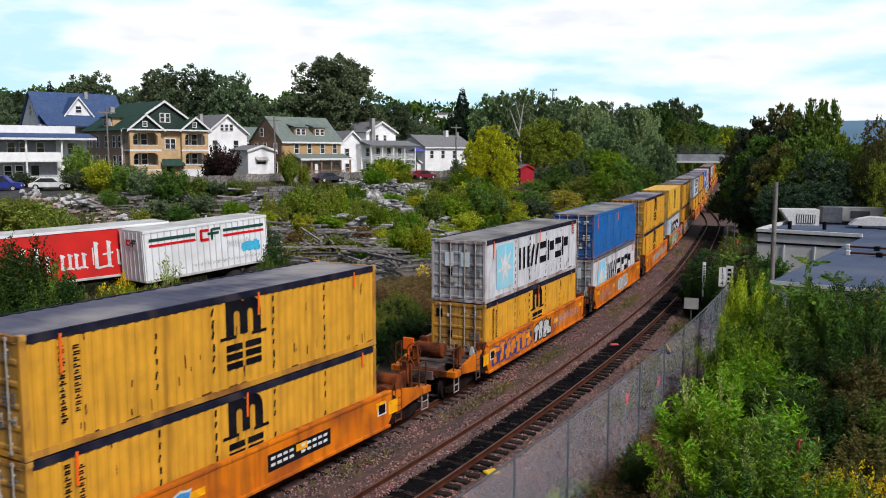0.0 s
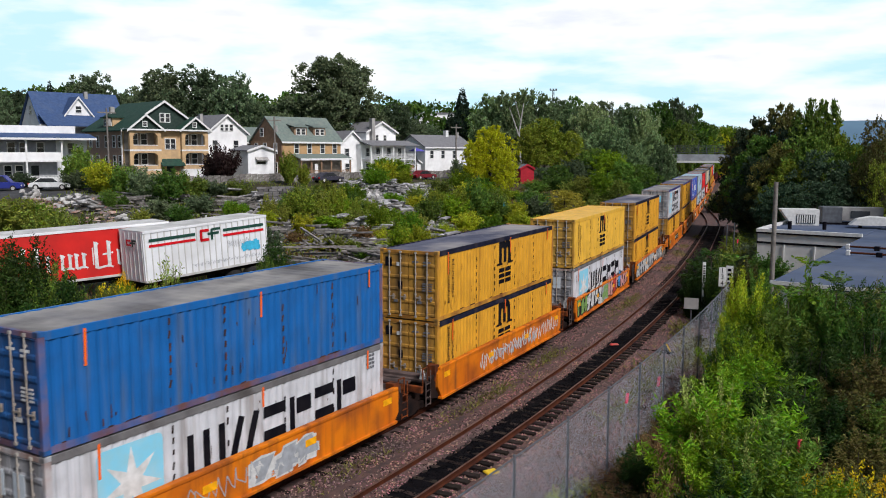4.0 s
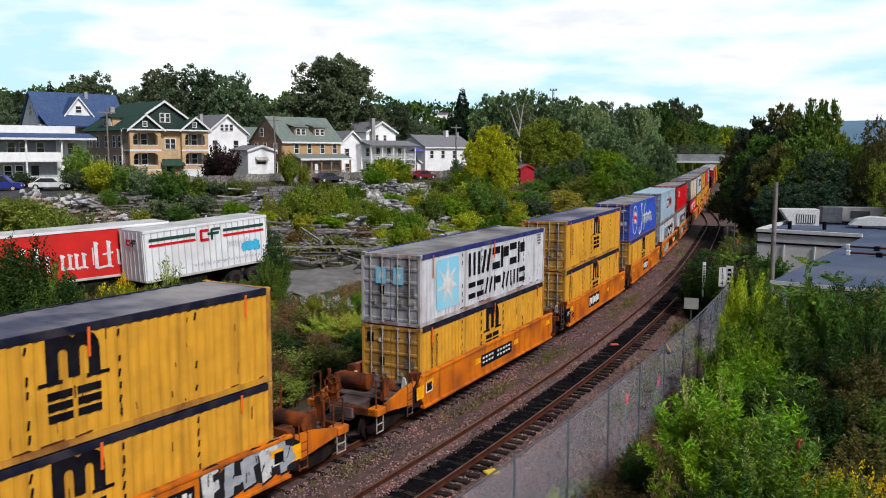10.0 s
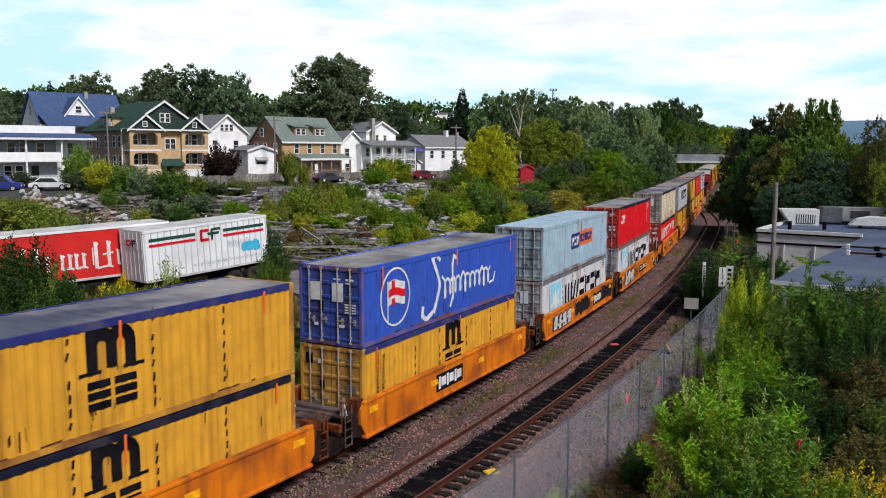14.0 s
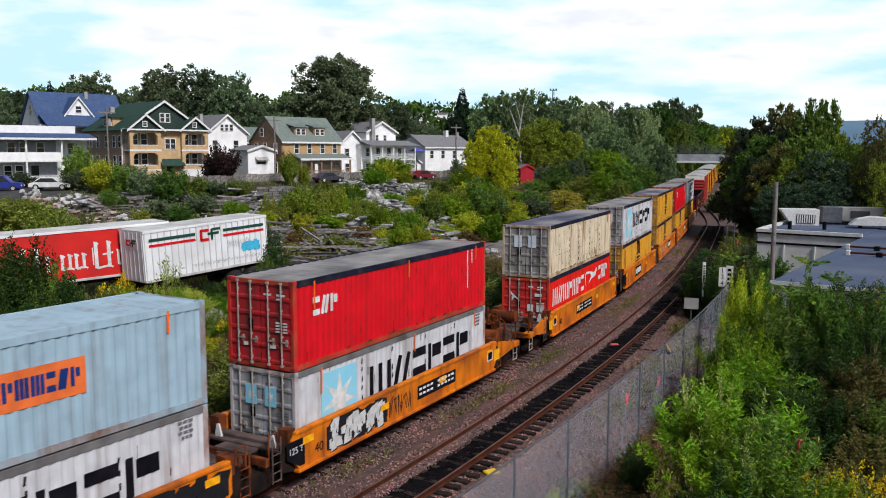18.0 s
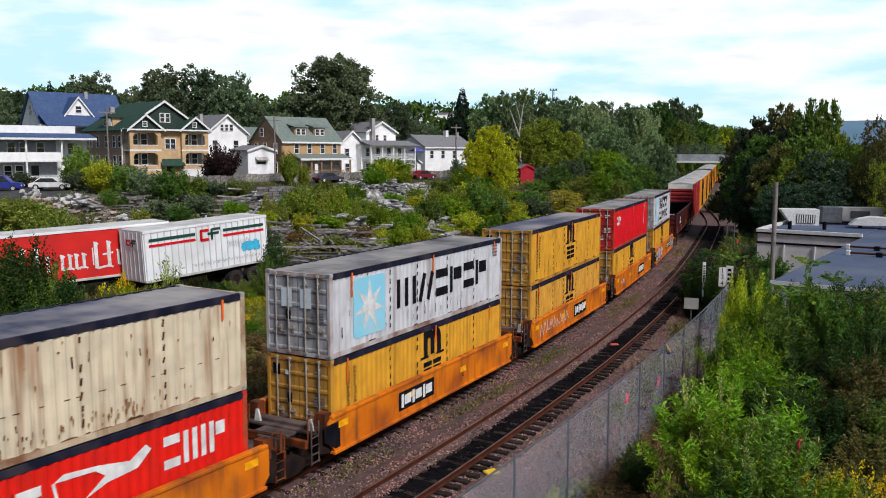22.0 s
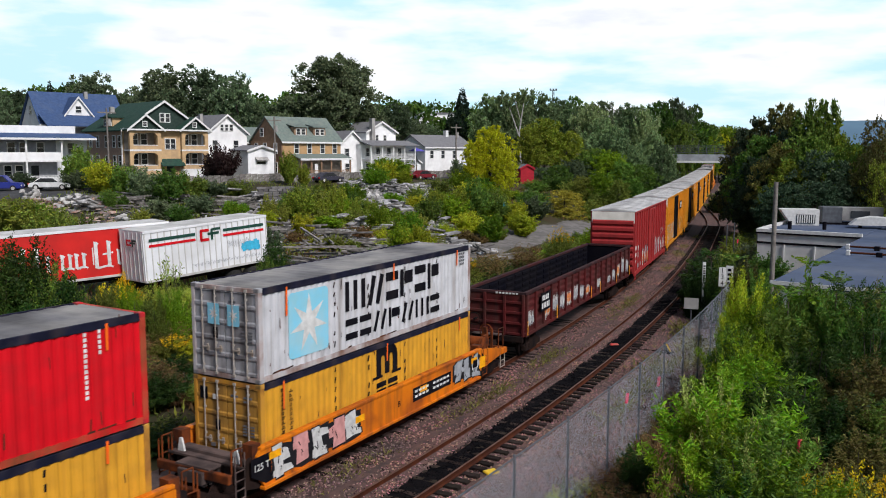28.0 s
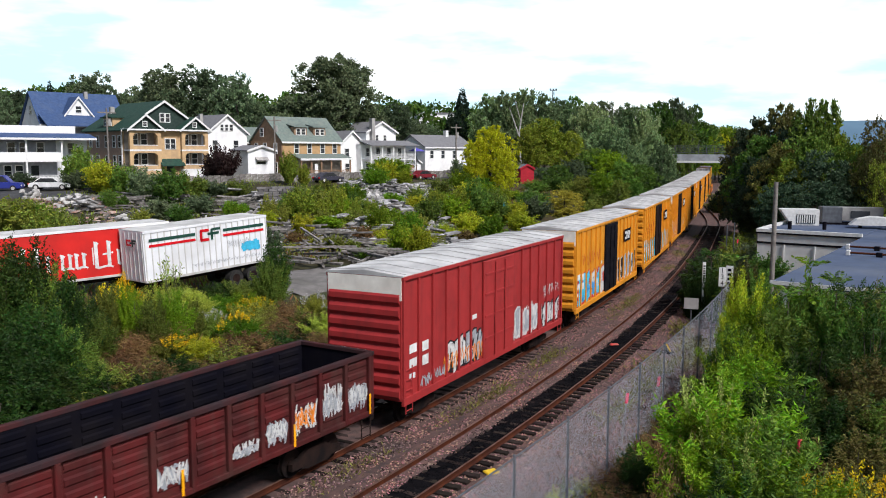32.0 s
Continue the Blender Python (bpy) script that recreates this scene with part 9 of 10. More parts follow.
def sumac(leaf, x, y, h, spread, label):
    """A bare stem with a rosette of long arching fronds of paired leaflets."""
    rng = np.random.default_rng(int(abs(x * 13 + y * 7)))
    o = thing("sumac", label, "shrub", "sumacs behind the fence")
    o.matrix_basis = pose(x, y, gz(x, y) - 0.05)
    bm = bmesh.new()
    tube_into(bm, (0, 0, 0), (0.05, 0.02, h * 0.86), 0.035, 0.02, 7)
    part("stem", bm, M_BARK, o)
    frond = 0
    for tier in range(3):
        zc = h * (0.92 - 0.2 * tier)
        n = 7 + 2 * tier
        for i in range(n):
            a = math.tau * (i + 0.5 * tier) / n + rng.uniform(-0.2, 0.2)
            up = (0.95, 0.45, 0.1)[tier] + rng.uniform(-0.15, 0.15)
            ln = spread * rng.uniform(0.75, 1.1) * (0.8 + 0.12 * tier)
            t = np.linspace(0.12, 1.0, 15)
            rad = ln * np.sin(t * 1.2) / 1.1
            zz = zc + ln * (up * t - 0.55 * t ** 2)
            d, side = np.array([math.cos(a), math.sin(a), 0.0]), np.array([-math.sin(a), math.cos(a), 0.0])
            P = d[None] * rad[:, None] + np.array([0, 0, 1.0])[None] * zz[:, None]
            out = []
            for sg in (-1, 1):
                ax = side[None] * sg + d[None] * 0.45 + rng.normal(size=(15, 3)) * 0.08 + np.array([0, 0, -0.22])
                sz = ln * 0.27 * np.sin(np.clip(t, 0.15, 0.97) * math.pi) ** 0.5
                out.append(leaf_quads(rng, P, ax, sz, sz * 0.3))
            part("frond", quads("frond", np.concatenate(out), LEAF[leaf]), None, o)
    return o


def make_shrubs():
    for x, y, h, w in ((-18.5, 36.1, 5.8, 6.2), (-16.7, 35.9, 4.6, 4.2), (-20.1, 35.9, 5.5, 5.4), (-16.0, 37.2, 3.0, 3.2), (-16.6, 33.6, 3.8, 5.2)):
        for k in range(2):
            shrub("near", "hedge", x + 0.7 * k, y - 0.5 * k, h * (1.1 - 0.25 * k), w * (0.7 - 0.1 * k), "large dark green bush before the red trailer", group="shrubs by the trailers", name="bush", category="bush")
    for x, y, h, sp, lf in ((13.1, 30.0, 5.6, 1.0, "bright"), (13.57, 29.0, 5.1, 0.95, "mid"), (12.0, 29.2, 4.6, 0.9, "mid"), (14.2, 28.4, 4.5, 1.0, "hedge"), (15.9, 50.0, 4.1, 1.3, "hedge"), (16.2, 47.0, 3.9, 1.2, "mid"), (15.0, 50.0, 3.5, 1.2, "hedge"), (10.9, 25.5, 2.4, 0.9, "mid"), (12.2, 23.8, 2.2, 0.9, "hedge")):
        sumac(lf, x, y, h, sp, "young sumac with a rosette of long feathery fronds")
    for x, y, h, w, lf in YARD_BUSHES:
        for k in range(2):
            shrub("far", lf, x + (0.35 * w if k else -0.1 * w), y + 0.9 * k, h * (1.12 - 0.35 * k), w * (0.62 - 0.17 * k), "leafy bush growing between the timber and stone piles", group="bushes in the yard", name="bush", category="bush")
    rk = random.Random(8)
    for k in range(46):
        s = -20 + 0.32 * k + rk.uniform(-0.2, 0.2)
        x, y, a = track_at(s, rk.uniform(9.25, 10.3))
        shrub(("weed", "near", "weed", "weed")[k % 4], ("dry", "hedge", "dry", "autumn")[k % 4], x, y, rk.uniform(0.55, 1.15), rk.uniform(0.9, 1.5), "tall dry weeds at the foot of the fence", group="weeds along the fence", name="weed_clump", category="weeds")
    for k in range(9):
        x, y, a = track_at(-18.5 + 0.55 * k, rk.uniform(7.9, 8.7))
        shrub("weed", ("lime", "weed", "lime")[k % 3], x, y, rk.uniform(0.4, 0.9), rk.uniform(0.7, 1.2), "low green weeds on the track side of the fence", group="weeds along the fence", name="weed_clump", category="weeds")
    # foot of the houses and the yard
    for b, row, dp, w, lf in ((148, 262, 98, 60, "mid"), (185, 280, 95, 60, "lime"), (225, 292, 92, 60, "mid"), (262, 296, 90, 62, "dark"), (300, 300, 90, 62, "mid"), (338, 305, 92, 60, "weed"), (35, 305, 100, 60, "dark"), (135, 300, 96, 44, "dark"),
                              (515, 268, 116, 40, "bright"), (545, 328, 78, 80, "weed"), (575, 338, 76, 60, "weed"), (622, 322, 80, 56, "bright"), (690, 278, 106, 80, "bright"), (665, 295, 105, 50, "bright"), (728, 372, 64, 52, "bright"),
                              (848, 312, 82, 70, "bright"), (815, 300, 98, 44, "bright"), (800, 345, 84, 60, "bright"), (940, 332, 82, 54, "mid"), (905, 362, 66, 60, "lime"), (955, 372, 62, 50, "lime"), (450, 305, 102, 60, "weed"), (420, 318, 98, 50, "weed"),
                              (355, 342, 86, 56, "dark"), (415, 355, 72, 40, "bright"), (285, 350, 80, 60, "dark"), (195, 338, 88, 40, "mid"), (480, 330, 88, 44, "mid"), (700, 335, 88, 56, "mid"), (760, 348, 84, 50, "mid"), (640, 345, 84, 44, "weed"),
                              (830, 385, 64, 56, "weed"), (870, 335, 80, 54, "weed"), (985, 395, 60, 60, "weed"), (1010, 372, 68, 44, "weed"), (1060, 340, 84, 50, "weed"), (780, 398, 60, 50, "lime"), (650, 395, 66, 44, "mid"), (590, 380, 70, 50, "mid"),
                              (510, 385, 72, 44, "weed"), (470, 398, 62, 50, "dark"), (25, 352, 66, 110, "weed"), (95, 372, 62, 80, "weed"), (60, 360, 68, 70, "bright"), (150, 385, 62, 60, "weed"), (1110, 330, 92, 50, "weed"), (250, 370, 76, 40, "weed"), (320, 362, 78, 44, "mid"), (380, 318, 96, 50, "dark"), (560, 300, 108, 44, "mid"), (610, 300, 110, 40, "weed"), (780, 318, 112, 50, "weed"), (740, 312, 106, 40, "weed"), (600, 345, 80, 50, "bright"), (530, 350, 74, 50, "weed"), (670, 360, 76, 44, "bright"), (740, 395, 62, 44, "lime"), (710, 395, 64, 40, "bright"), (850, 350, 76, 60, "bright"), (820, 360, 72, 50, "lime"), (440, 340, 88, 40, "weed"), (400, 340, 90, 40, "weed"), (470, 370, 74, 44, "weed")):
        if b > 775 and dp < 75:
            continue
        if 395 < b < 800 and lf in ("mid", "weed", "dark") and int(b + row) % 5 < 3:
            continue
        sight_shrub("far", lf, b, row, dp, w, "leafy %s shrub among the yard's stone piles" % {"bright": "light green", "lime": "yellow-green"}.get(lf, "green"), group="shrubs in the yard")
    rt = random.Random(91)
    for k in range(18):
        b, dp = rt.uniform(440, 800), rt.uniform(74, 108)
        X, Y = by_bearing(b, dp)
        shrub("far", ("lime", "bright", "weed")[k % 3], X, Y, rt.uniform(1.4, 2.6), rt.uniform(2.0, 3.4), "leafy light green shrub among the yard's stone piles", group="shrubs in the yard")
    for k in range(34):
        b, dp = rt.uniform(410, 800), rt.uniform(66, 98)
        X, Y = by_bearing(b, dp)
        shrub("weed", ("lime", "bright", "lime", "weed")[k % 4], X, Y, rt.uniform(0.8, 1.7), rt.uniform(1.4, 2.6), "tuft of yellow-green weeds between the stone piles", group="weed tufts in the yard", name="weed_tuft", category="weeds")
    sight_shrub("far", "maroon", 398, 255, 116, 60, "dark maroon-leaved shrub beside the house", variants=1)
    sight_shrub("far", "maroon", 385, 270, 115, 50, "dark maroon-leaved shrub beside the house", variants=1)
    for b, row, dp, w, lf in ((835, 318, 112, 60, "lime"), (860, 322, 110, 50, "bright"), (885, 330, 112, 50, "lime"), (815, 345, 100, 60, "lime"), (850, 348, 98, 60, "lime"), (910, 352, 96, 46, "lime"), (935, 340, 106, 44, "mid"), (950, 345, 104, 50, "dark"), (905, 336, 116, 50, "bright"), (830, 372, 84, 60, "lime"), (870, 378, 82, 50, "bright"), (925, 372, 86, 54, "lime"),
                              (945, 318, 128, 44, "mid"), (975, 308, 132, 50, "mid"), (1010, 318, 126, 44, "weed"), (1045, 330, 118, 44, "mid"), (1050, 352, 108, 44, "weed"), (1085, 345, 112, 40, "autolive"), (1120, 345, 114, 40, "mid"), (1145, 350, 116, 36, "weed"), (895, 308, 136, 40, "weed"),
                              (1275, 336, 84, 60, "autumn"), (1305, 328, 84, 60, "autolive"), (1335, 338, 80, 60, "autumn"), (1325, 362, 74, 50, "dark"), (1355, 350, 76, 50, "mid"), (1395, 345, 74, 60, "dark"), (1440, 352, 72, 60, "dark"), (1490, 350, 72, 60, "mid")):
        sight_shrub("far", lf, b, row, dp, w, "leafy shrub at the foot of the trees", group="shrubs under the trees")
    sight_tree("roundbush", "olive", 998, 334, 110, 78, "dense olive-yellow rounded bush", category="bush", group="", lobes=40, leaves=16000, size=0.28, base=-0.25, variants=1, name="bush")
    # around the trailers and down to the line
    for b, row, dp, w, lf in ((30, 405, 37, 150, "hedge"), (75, 440, 36, 120, "mid"), (-10, 420, 35, 160, "hedge"), (40, 520, 31, 180, "hedge"), (100, 560, 33, 130, "mid"), (-5, 560, 29, 200, "hedge"), (60, 640, 29, 170, "hedge"), (125, 640, 32, 120, "hedge"),
                              (485, 410, 50, 66, "hedge"), (478, 440, 49, 60, "mid"), (185, 490, 40, 60, "weed"), (225, 498, 40, 56, "bright"), (300, 500, 40, 70, "bright"), (265, 505, 39, 60, "weed"), (330, 520, 41, 60, "weed"), (160, 545, 36, 80, "weed")):
        sight_shrub("near", lf, b, row, dp, w, "dense leafy shrub beside the parked trailers", group="shrubs by the trailers", name="bush", category="bush")
    rs = random.Random(5)
    for k in range(150):
        x, y, a = track_at(rs.uniform(-36, 26), -rs.uniform(4.7, 11))
        shrub(("near", "weed", "weed")[k % 3], ("hedge", "dry", "hedge", "weed", "hedge")[k % 5], x, y, rs.uniform(0.9, 2.0), rs.uniform(1.6, 2.8), "dark overgrown weeds close behind the track", group="overgrowth by the track", name="weed_clump", category="weeds")
    for k in range(22):
        x, y, a = track_at(rs.uniform(-38, -16), -rs.uniform(6.5, 16))
        shrub("near", "hedge", x, y, rs.uniform(2.5, 4.2), rs.uniform(3.0, 4.5), "tall dark bush beside the tracks", group="bushes by the track", name="bush", category="bush")
    sight_shrub("weed", "weed", 298, 428, 42, 60, "tall thin weed before the white trailer", variants=1)
    for b, row, dp, w, lf, fl in ((430, 532, 42.5, 80, "weed", "gold"), (415, 560, 41, 70, "bright", "gold"), (455, 525, 45, 50, "weed", "gold"), (300, 600, 38, 70, "weed", "gold"), (340, 600, 38, 90, "lime", "gold"), (375, 605, 38.5, 60, "lime", None), (350, 555, 42, 44, "weed", "white"), (376, 552, 42, 50, "weed", "white"),
                                  (565, 552, 43, 60, "pale", None), (600, 553, 43.5, 70, "pale", None), (630, 548, 44, 50, "pale", None), (555, 518, 47, 50, "pale", "white"), (600, 525, 46, 60, "weed", "white"), (640, 512, 48, 44, "bright", None), (280, 500, 44, 80, "pale", None), (320, 505, 44.5, 70, "pale", None), (345, 515, 44.5, 60, "pale", None),
                                  (230, 510, 42, 50, "weed", "gold"), (190, 500, 41, 60, "weed", "gold"), (215, 488, 42, 44, "bright", "gold"), (415, 492, 48.5, 60, "weed", None), (450, 490, 49.5, 50, "weed", None), (385, 500, 48, 60, "hedge", None), (380, 524, 46, 60, "bright", None), (430, 518, 47, 60, "bright", None), (350, 532, 45, 50, "bright", None),
                                  (250, 575, 39, 90, "dry", None), (210, 590, 37, 90, "dry", None), (290, 562, 40, 80, "dry", None), (520, 540, 44, 70, "dry", None), (560, 585, 41, 50, "dry", None), (490, 565, 42, 70, "dry", None), (640, 488, 52, 80, "dry", None), (690, 488, 52, 70, "dry", None), (670, 498, 50, 70, "dry", None), (190, 625, 35, 100, "dry", None), (240, 635, 35, 90, "dry", None), (330, 640, 36, 60, "dry", None), (500, 528, 46, 50, "dry", None),
                                  (150, 640, 33, 90, "weed", None), (280, 650, 35, 60, "weed", None), (460, 590, 40, 50, "weed", None), (720, 478, 54, 70, "dry", None), (760, 466, 56, 70, "dry", "gold"), (820, 452, 58, 60, "weed", "gold"), (870, 438, 62, 60, "dry", None), (930, 424, 66, 60, "dry", None), (990, 405, 70, 50, "weed", "gold"), (610, 500, 50, 50, "dry", None), (590, 540, 45, 50, "dry", None), (520, 434, 70, 44, "dry", None), (605, 430, 73, 44, "dry", None), (560, 432, 69, 50, "lime", None), (535, 545, 44, 50, "weed", None), (470, 545, 43, 50, "dry", None), (400, 590, 40, 60, "dry", None), (700, 510, 48, 60, "weed", None), (740, 500, 49, 60, "dry", None)):
        sight_shrub("grass" if lf == "dry" else "near", lf, b, row - 4, dp, w * 1.2, "clump of tall weeds%s beside the track" % {"gold": " with yellow goldenrod", "white": " with white flowers", None: ""}[fl], flower=fl, group="weed clumps", name="weed_clump", category="weeds")
    # right of the fence
    for b, row, dp, w, st, lf in ((1300, 640, 20.5, 260, "plume", "bright"), (1285, 690, 19.5, 180, "plume", "bright"), (1370, 690, 19.5, 220, "plume", "mid"), (1280, 760, 18.5, 190, "plume", "bright"), (1350, 770, 18, 220, "plume", "mid"), (1410, 790, 18, 220, "plume", "bright"), (1300, 840, 17, 180, "plume", "hedge"), (1370, 850, 16.5, 200, "plume", "hedge"), (1190, 800, 18, 70, "weed", "dry"), (1160, 840, 17.5, 80, "weed", "dry"), (1220, 820, 17.5, 80, "weed", "dry"), (1205, 760, 19, 60, "weed", "dry"), (1240, 730, 19.5, 50, "weed", "dry"), (1130, 860, 17, 60, "weed", "weed"), (1485, 468, 29, 110, "pinnate", "mid"),
                                  (1330, 450, 33, 90, "plume", "lime"), (1350, 490, 30, 110, "plume", "bright"), (1440, 440, 30, 120, "pinnate", "mid"), (1480, 500, 29, 140, "plume", "mid"), (1400, 515, 29, 150, "plume", "mid"), (1330, 545, 28, 130, "plume", "bright"), (1300, 560, 28, 90, "plume", "mid"), (1440, 560, 27, 170, "plume", "hedge"), (1350, 600, 26, 170, "plume", "bright"), (1530, 500, 29, 120, "plume", "hedge"), (1560, 520, 27, 120, "plume", "hedge"), (1470, 470, 32, 110, "plume", "hedge"), (1400, 480, 32, 110, "plume", "mid"), (1590, 480, 30, 140, "plume", "mid"), (1525, 472, 31, 120, "plume", "hedge"), (1435, 478, 33, 90, "plume", "mid"), (1500, 490, 29, 130, "plume", "mid"), (1555, 485, 30, 120, "plume", "autumn"), (1375, 490, 33, 70, "plume", "mid"),
                                  (1500, 600, 26, 160, "plume", "hedge"), (1560, 610, 25, 160, "plume", "autumn"), (1420, 640, 24, 180, "plume", "hedge"), (1470, 690, 23, 170, "plume", "hedge"), (1540, 680, 23, 170, "plume", "autumn"), (1460, 730, 22, 160, "pinnate", "hedge"), (1540, 760, 21, 170, "plume", "autumn"), (1480, 810, 20, 160, "weed", "autumn"), (1600, 700, 22, 170, "plume", "mid"),
                                  (1260, 425, 56, 70, "plume", "hedge"), (1290, 430, 52, 70, "plume", "mid"), (1240, 450, 52, 60, "plume", "hedge"), (1320, 445, 46, 70, "plume", "autumn"), (1275, 460, 48, 60, "plume", "hedge"), (1310, 470, 42, 50, "plume", "lime"), (1230, 480, 49, 44, "plume", "hedge"), (1345, 460, 44, 50, "plume", "mid")):
        nm = {"plume": "bushy leafy shrub behind the chain-link fence", "pinnate": "young shrub with long feathery leaves", "weed": "tall weeds behind the chain-link fence"}[st]
        sight_shrub(st, lf, b, row, dp, w, nm, flower="spike" if lf == "bright" and dp < 22 else None, group="shrubs behind the fence", name="bush", category="bush")
    for k in range(34):
        s = 20 + 3.2 * k
        lat = 8.6 + 1.6 * math.sin(k * 2.1) + (1.4 if s > 60 else 0)
        x, y, a = track_at(s, lat)
        shrub("far", ("dark", "mid", "weed")[k % 3], x, y, 1.6 + 0.9 * abs(math.sin(k * 1.7)), 3.0, "low green shrub along the far side of the track", group="shrubs along the track")
    for k in range(30):
        s = 24 + 4.0 * k
        x, y, a = track_at(s, -6.5 - 1.5 * abs(math.sin(k * 1.3)))
        shrub("far", ("mid", "weed", "bright")[k % 3], x, y, 1.3 + 0.8 * abs(math.sin(k * 2.7)), 3.0, "low green shrub at the foot of the wooded slope", group="shrubs along the track")
    for b, row, dp, w in ((1500, 845, 18.5, 130), (1545, 830, 18.8, 120), (1445, 840, 18.5, 70), (1570, 850, 18, 120)):
        sight_shrub("weed", "weed", b, row, dp, w, "goldenrod clump with yellow flower heads", flower="gold", group="goldenrod clumps", name="goldenrod", category="weeds")


make_shrubs()


def scatter_weeds():
    """Low grass and weeds over the rough ground."""
    rng = np.random.default_rng(11)
    specs = (("grass_left", -30, 130, -62, -4.6, 90000, "weed", 0.42), ("dry_grass_left", -30, 110, -34, -4.4, 34000, "dry", 0.5), ("grass_right", -34, 60, 8.6, 40, 42000, "weed", 0.5), ("dry_grass_right", -30, 40, 8.2, 26, 12000, "dry", 0.55))
    for name, s0, s1, l0, l1, n, leaf, h in specs:
        s = s0 + (s1 - s0) * rng.random(n) ** 1.3
        lat = rng.uniform(l0, l1, n)
        a = np.interp(s, _g, _a)
        x = np.interp(s, _g, _X) + lat * np.cos(a)
        y = np.interp(s, _g, _Y) - lat * np.sin(a)
        clump = np.sin(x * 0.5 + 2 * np.sin(y * 0.23)) * np.sin(y * 0.43 + 1.7 * np.sin(x * 0.19))
        keep = clump + rng.uniform(-0.6, 0.6, n) > (-0.1 if leaf == "weed" else 0.1)
        # keep the driveway clear
        px_, py_ = np.array([-12.4, -10.8, -8.2, -4, 0, 3.5, 9, 17.2]), np.array([47.8, 53, 59, 64, 72, 79, 90, 104.0])
        t = np.linspace(0, 7, 90)
        rx, ry = np.interp(t, np.arange(8), px_), np.interp(t, np.arange(8), py_)
        dist = np.min(np.hypot(x[:, None] - rx[None], y[:, None] - ry[None]), 1)
        keep &= dist > np.where(y < 51, 1.2, 3.6)
        x, y = x[keep], y[keep]
        z = ground_z(x, y)
        k = len(x)
        az = rng.uniform(0, 6.283, k)
        up = np.stack([np.cos(az) * 0.5, np.sin(az) * 0.5, rng.uniform(0.7, 1.2, k)], 1)
        ln = h * rng.uniform(0.4, 1.3, k)
        V = leaf_quads(rng, np.stack([x, y, z - 0.03], 1), up, ln, ln * 0.16 + 0.03)
        tagged(new("grass", quads(name, V, LEAF[leaf])), "rough %s grass and weeds on the ground" % ("dry brown" if leaf == "dry" else "green"), "grass", kind="stuff")


scatter_weeds()


def ballast_weeds():
    """Low dark weeds that grow through the stones."""
    rng = np.random.default_rng(23)
    n = 9000
    c = rng.integers(0, 46, n)
    cs, cl = rng.uniform(-30, 60, 46), np.where(rng.random(46) < 0.5, rng.uniform(1.7, 2.7, 46), rng.uniform(6.2, 8.8, 46))
    s, lat = cs[c] + rng.normal(0, 1.1, n), cl[c] + rng.normal(0, 0.28, n)
    a = np.interp(s, _g, _a)
    x = np.interp(s, _g, _X) + lat * np.cos(a)
    y = np.interp(s, _g, _Y) - lat * np.sin(a)
    z = np.interp(lat, (1, 4, 6.0, 6.9, 9.6), (-0.22, -0.22, -0.26, -0.42, -0.1))
    az = rng.uniform(0, 6.283, n)
    up = np.stack([np.cos(az) * 0.8, np.sin(az) * 0.8, rng.uniform(0.4, 1.0, n)], 1)
    ln = 0.17 * rng.uniform(0.5, 1.4, n) * np.where(lat > 5, 1.9, 1.0)
    V = leaf_quads(rng, np.stack([x, y, z], 1), up, ln, ln * 0.22)
    tagged(new("ballast_weeds", quads("ballast_weeds", V, LEAF["autumn"])), "low brownish weeds growing through the ballast", "weeds", kind="stuff")


ballast_weeds()


def far_woods():
    """Hills that close the distance."""
    M_HILL = mat("hazy_blue_hill", (0.10, 0.17, 0.24), (0.08, 0.14, 0.20), 0.004, 0.95)
    bm = bmesh.new()
    last = None
    for i in range(90):
        a = radians(-75 + 150 * i / 89)
        h = 58 + 52 * float(smooth(18.5, 24.5, np.array([math.degrees(a)]))[0]) + 4 * math.sin(a * 11)
        col = [bm.verts.new((2900 * math.sin(a), 2900 * math.cos(a), -20)), bm.verts.new((3000 * math.sin(a), 3000 * math.cos(a), h * 0.6)), bm.verts.new((3150 * math.sin(a), 3150 * math.cos(a), h))]
        if last:
            for k in range(2):
                bm.faces.new((last[k], last[k + 1], col[k + 1], col[k])).smooth = True
        last = col
    tagged(new("backdrop", mesh_of(bm, "far_hill", M_HILL)), "hazy blue wooded hill on the horizon", "hill", kind="structure")
    rng = np.random.default_rng(3)
    out = []
    for i in range(130):
        b = rng.uniform(-300, 1900)
        dp = rng.uniform(215, 330)
        x, y = by_bearing(b, dp)
        s_, lat = track_coords(x, y)
        if abs(lat[0]) < 12:
            continue
        n = 700
        g = gz(x, y)
        h = rng.uniform(8, 13) if b < 1330 else rng.uniform(8, 12)
        d = rng.normal(size=(n, 3))
        d /= np.linalg.norm(d, axis=1, keepdims=True)
        P = np.array([x, y, g + h * 0.5]) + d * np.array([5, 5, h * 0.5]) * rng.uniform(0.6, 1.0, (n, 1))
        s = rng.uniform(0.7, 1.5, n)
        out.append(leaf_quads(rng, P, d + rng.normal(size=(n, 3)) * 0.6, s, s * 0.8))
    tagged(new("far_wood", quads("far_wood", np.concatenate(out), LEAF["mid"])), "distant green woods behind the houses and line", "wood", kind="stuff")


far_woods()


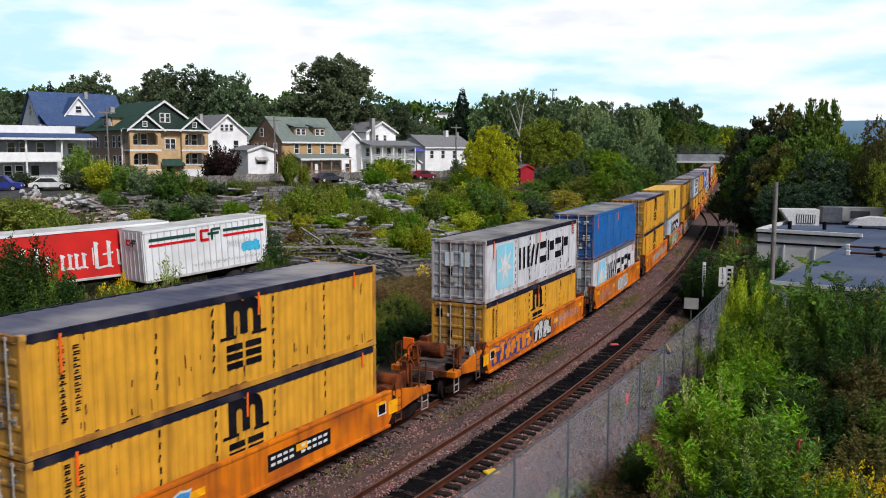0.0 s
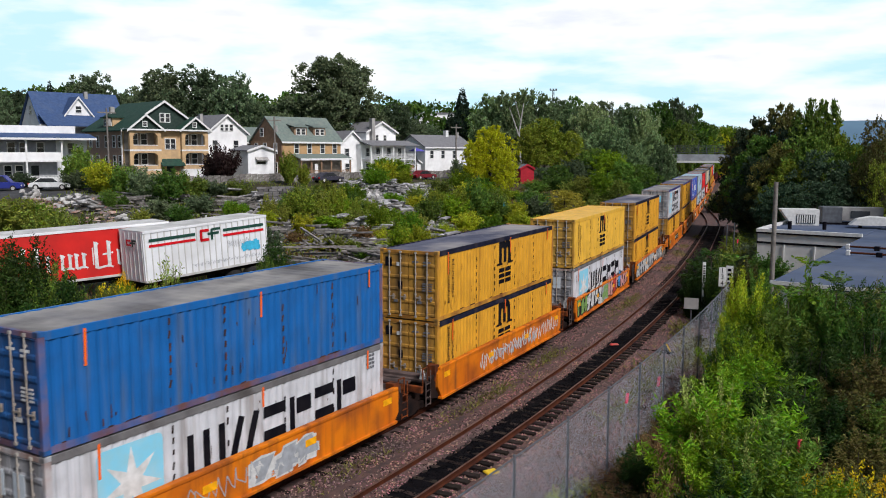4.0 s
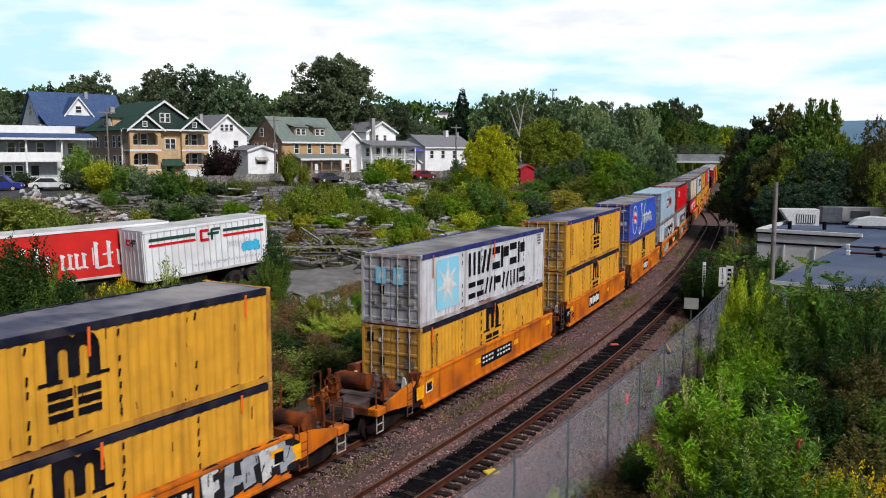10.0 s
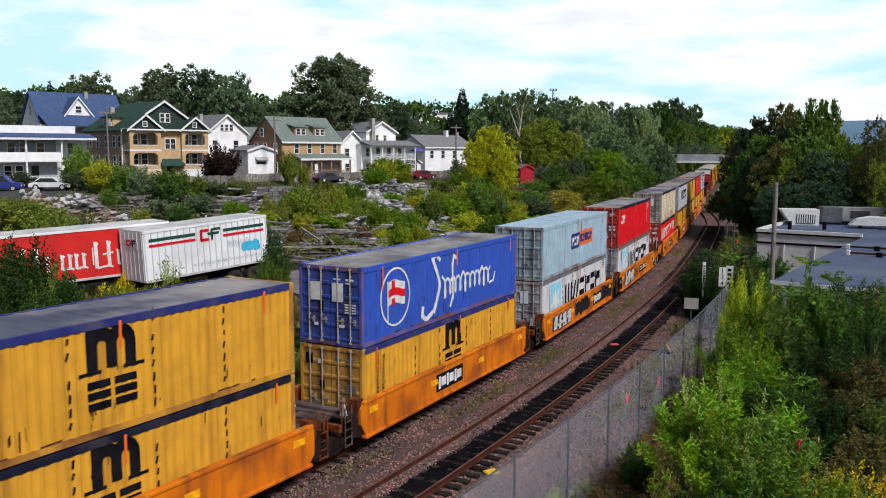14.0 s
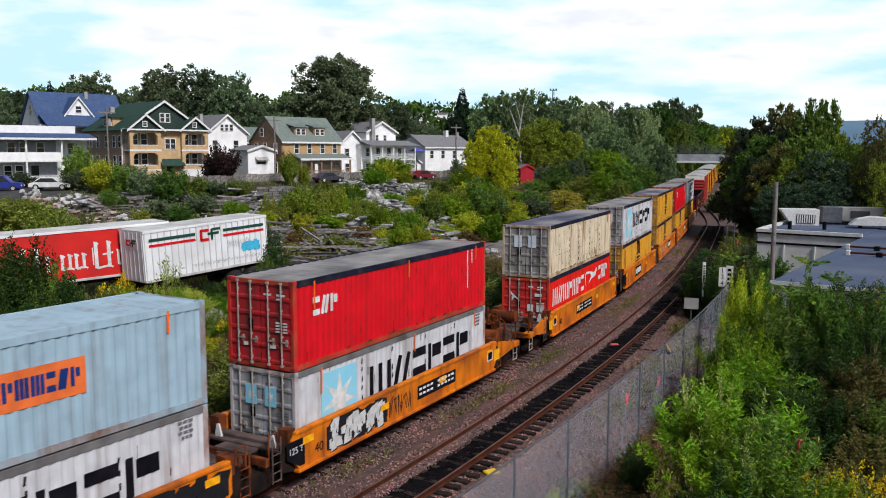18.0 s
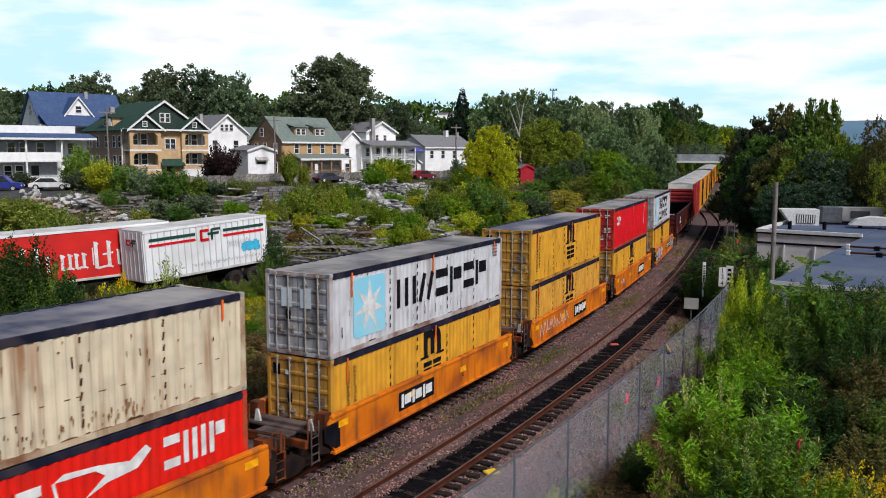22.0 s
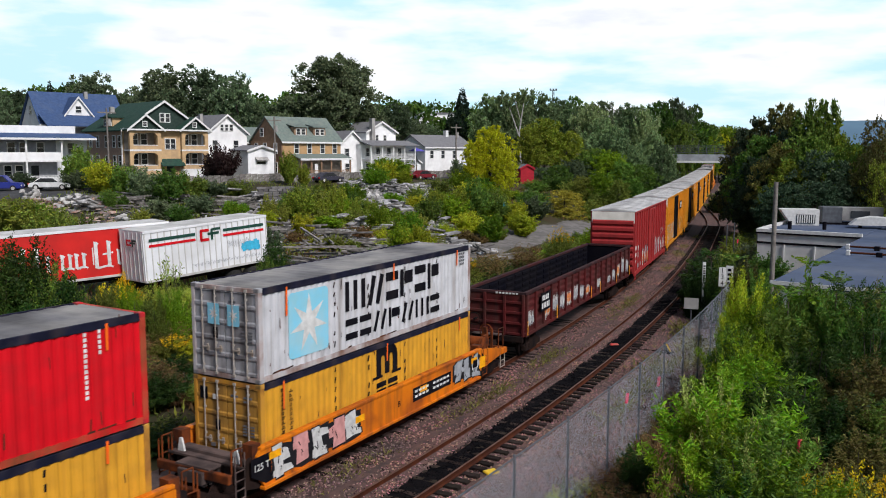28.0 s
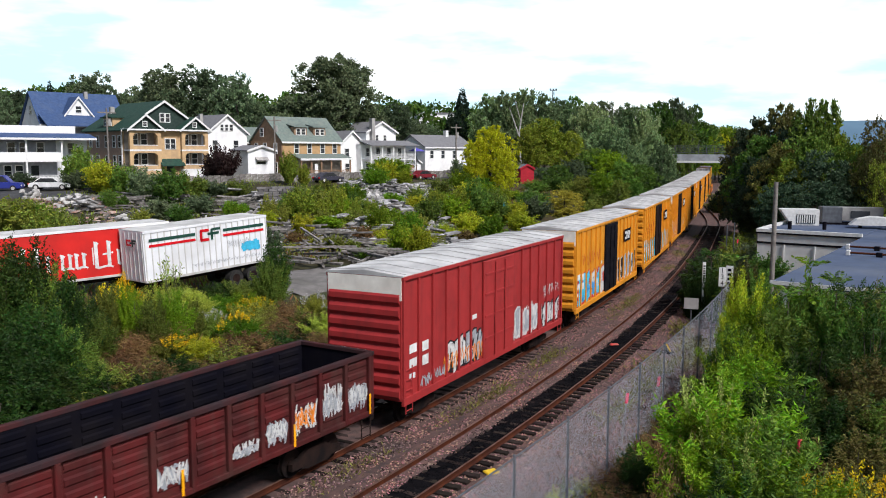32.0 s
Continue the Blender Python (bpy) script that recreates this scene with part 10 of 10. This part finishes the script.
# ---------------------------------------------------------------- cloudy sky, far behind everything
def make_sky():
    m = bpy.data.materials.new("cloudy_sky")
    m.use_nodes = True
    n, l = m.node_tree.nodes, m.node_tree.links
    n.remove(n["Principled BSDF"])
    tc = n.new("ShaderNodeTexCoord")
    mp = n.new("ShaderNodeMapping")
    mp.inputs["Scale"].default_value = (0.0014, 0.0014, 0.006)
    l.new(tc.outputs["Object"], mp.inputs[0])
    t = n.new("ShaderNodeTexNoise")
    t.inputs["Scale"].default_value = 1.0
    t.inputs["Detail"].default_value = 7
    t.inputs["Roughness"].default_value = 0.52
    l.new(mp.outputs[0], t.inputs[0])
    r = n.new("ShaderNodeValToRGB")
    e = r.color_ramp.elements
    e[0].position, e[0].color = 0.37, (0.58, 0.86, 1.0, 1)
    e[1].position, e[1].color = 0.56, (1.0, 1.0, 1.0, 1)
    k = r.color_ramp.elements.new(0.47)
    k.color = (0.82, 0.95, 1.0, 1)
    k2 = r.color_ramp.elements.new(0.68)
    k2.color = (0.80, 0.84, 0.92, 1)
    l.new(t.outputs["Fac"], r.inputs[0])
    em = n.new("ShaderNodeEmission")
    em.inputs[1].default_value = 1.16
    l.new(r.outputs[0], em.inputs[0])
    l.new(em.outputs[0], n["Material Output"].inputs[0])
    bm = bmesh.new()
    last = None
    for i in range(61):
        a = radians(-60 + 2 * i)
        col = []
        for j in range(13):
            el = radians(-1.5 + 3.0 * j)
            col.append(bm.verts.new((3800 * math.sin(a) * math.cos(el), 3800 * math.cos(a) * math.cos(el), 3800 * math.sin(el))))
        if last:
            for j in range(12):
                bm.faces.new((last[j], last[j + 1], col[j + 1], col[j])).smooth = True
        last = col
    return tagged(new("backdrop", mesh_of(bm, "backdrop", m)), "pale blue sky with thin white clouds", "sky", kind="structure")


cloud_sky = make_sky()


# ---------------------------------------------------------------- what moves
def shift(t):
    """Metres that the train has come by t seconds."""
    return 8.911 * t - 0.01151 * t * t


def motions():
    for ob, s0, z in moving:
        rows = []
        for t in range(0, 33):
            x, y, a = track_at(s0 - shift(t))
            rows.append((t, pose(x, y, z, 0, 0, -math.degrees(a))))
        walk(ob, rows)
    drive = [(0, -36.5, 99.0, 62), (29.0, -36.5, 99.0, 62), (29.6, -37.0, 97.2, 60), (30.2, -39.3, 94.0, 32), (30.6, -42.1, 93.1, 10), (31.0, -45.1, 92.8, 4), (31.5, -48.8, 92.6, 3), (32.0, -52.5, 92.4, 3)]
    walk(red_car, [(t, pose(x, y, gz(x, y) + 0.09, 0, 0, a + 180)) for t, x, y, a in drive])
    turns = [(t, pose(0, 0, 0, 0, 0, -2.2 * t / 32.0)) for t in (0, 16, 32)]
    walk(cloud_sky, turns)


motions()
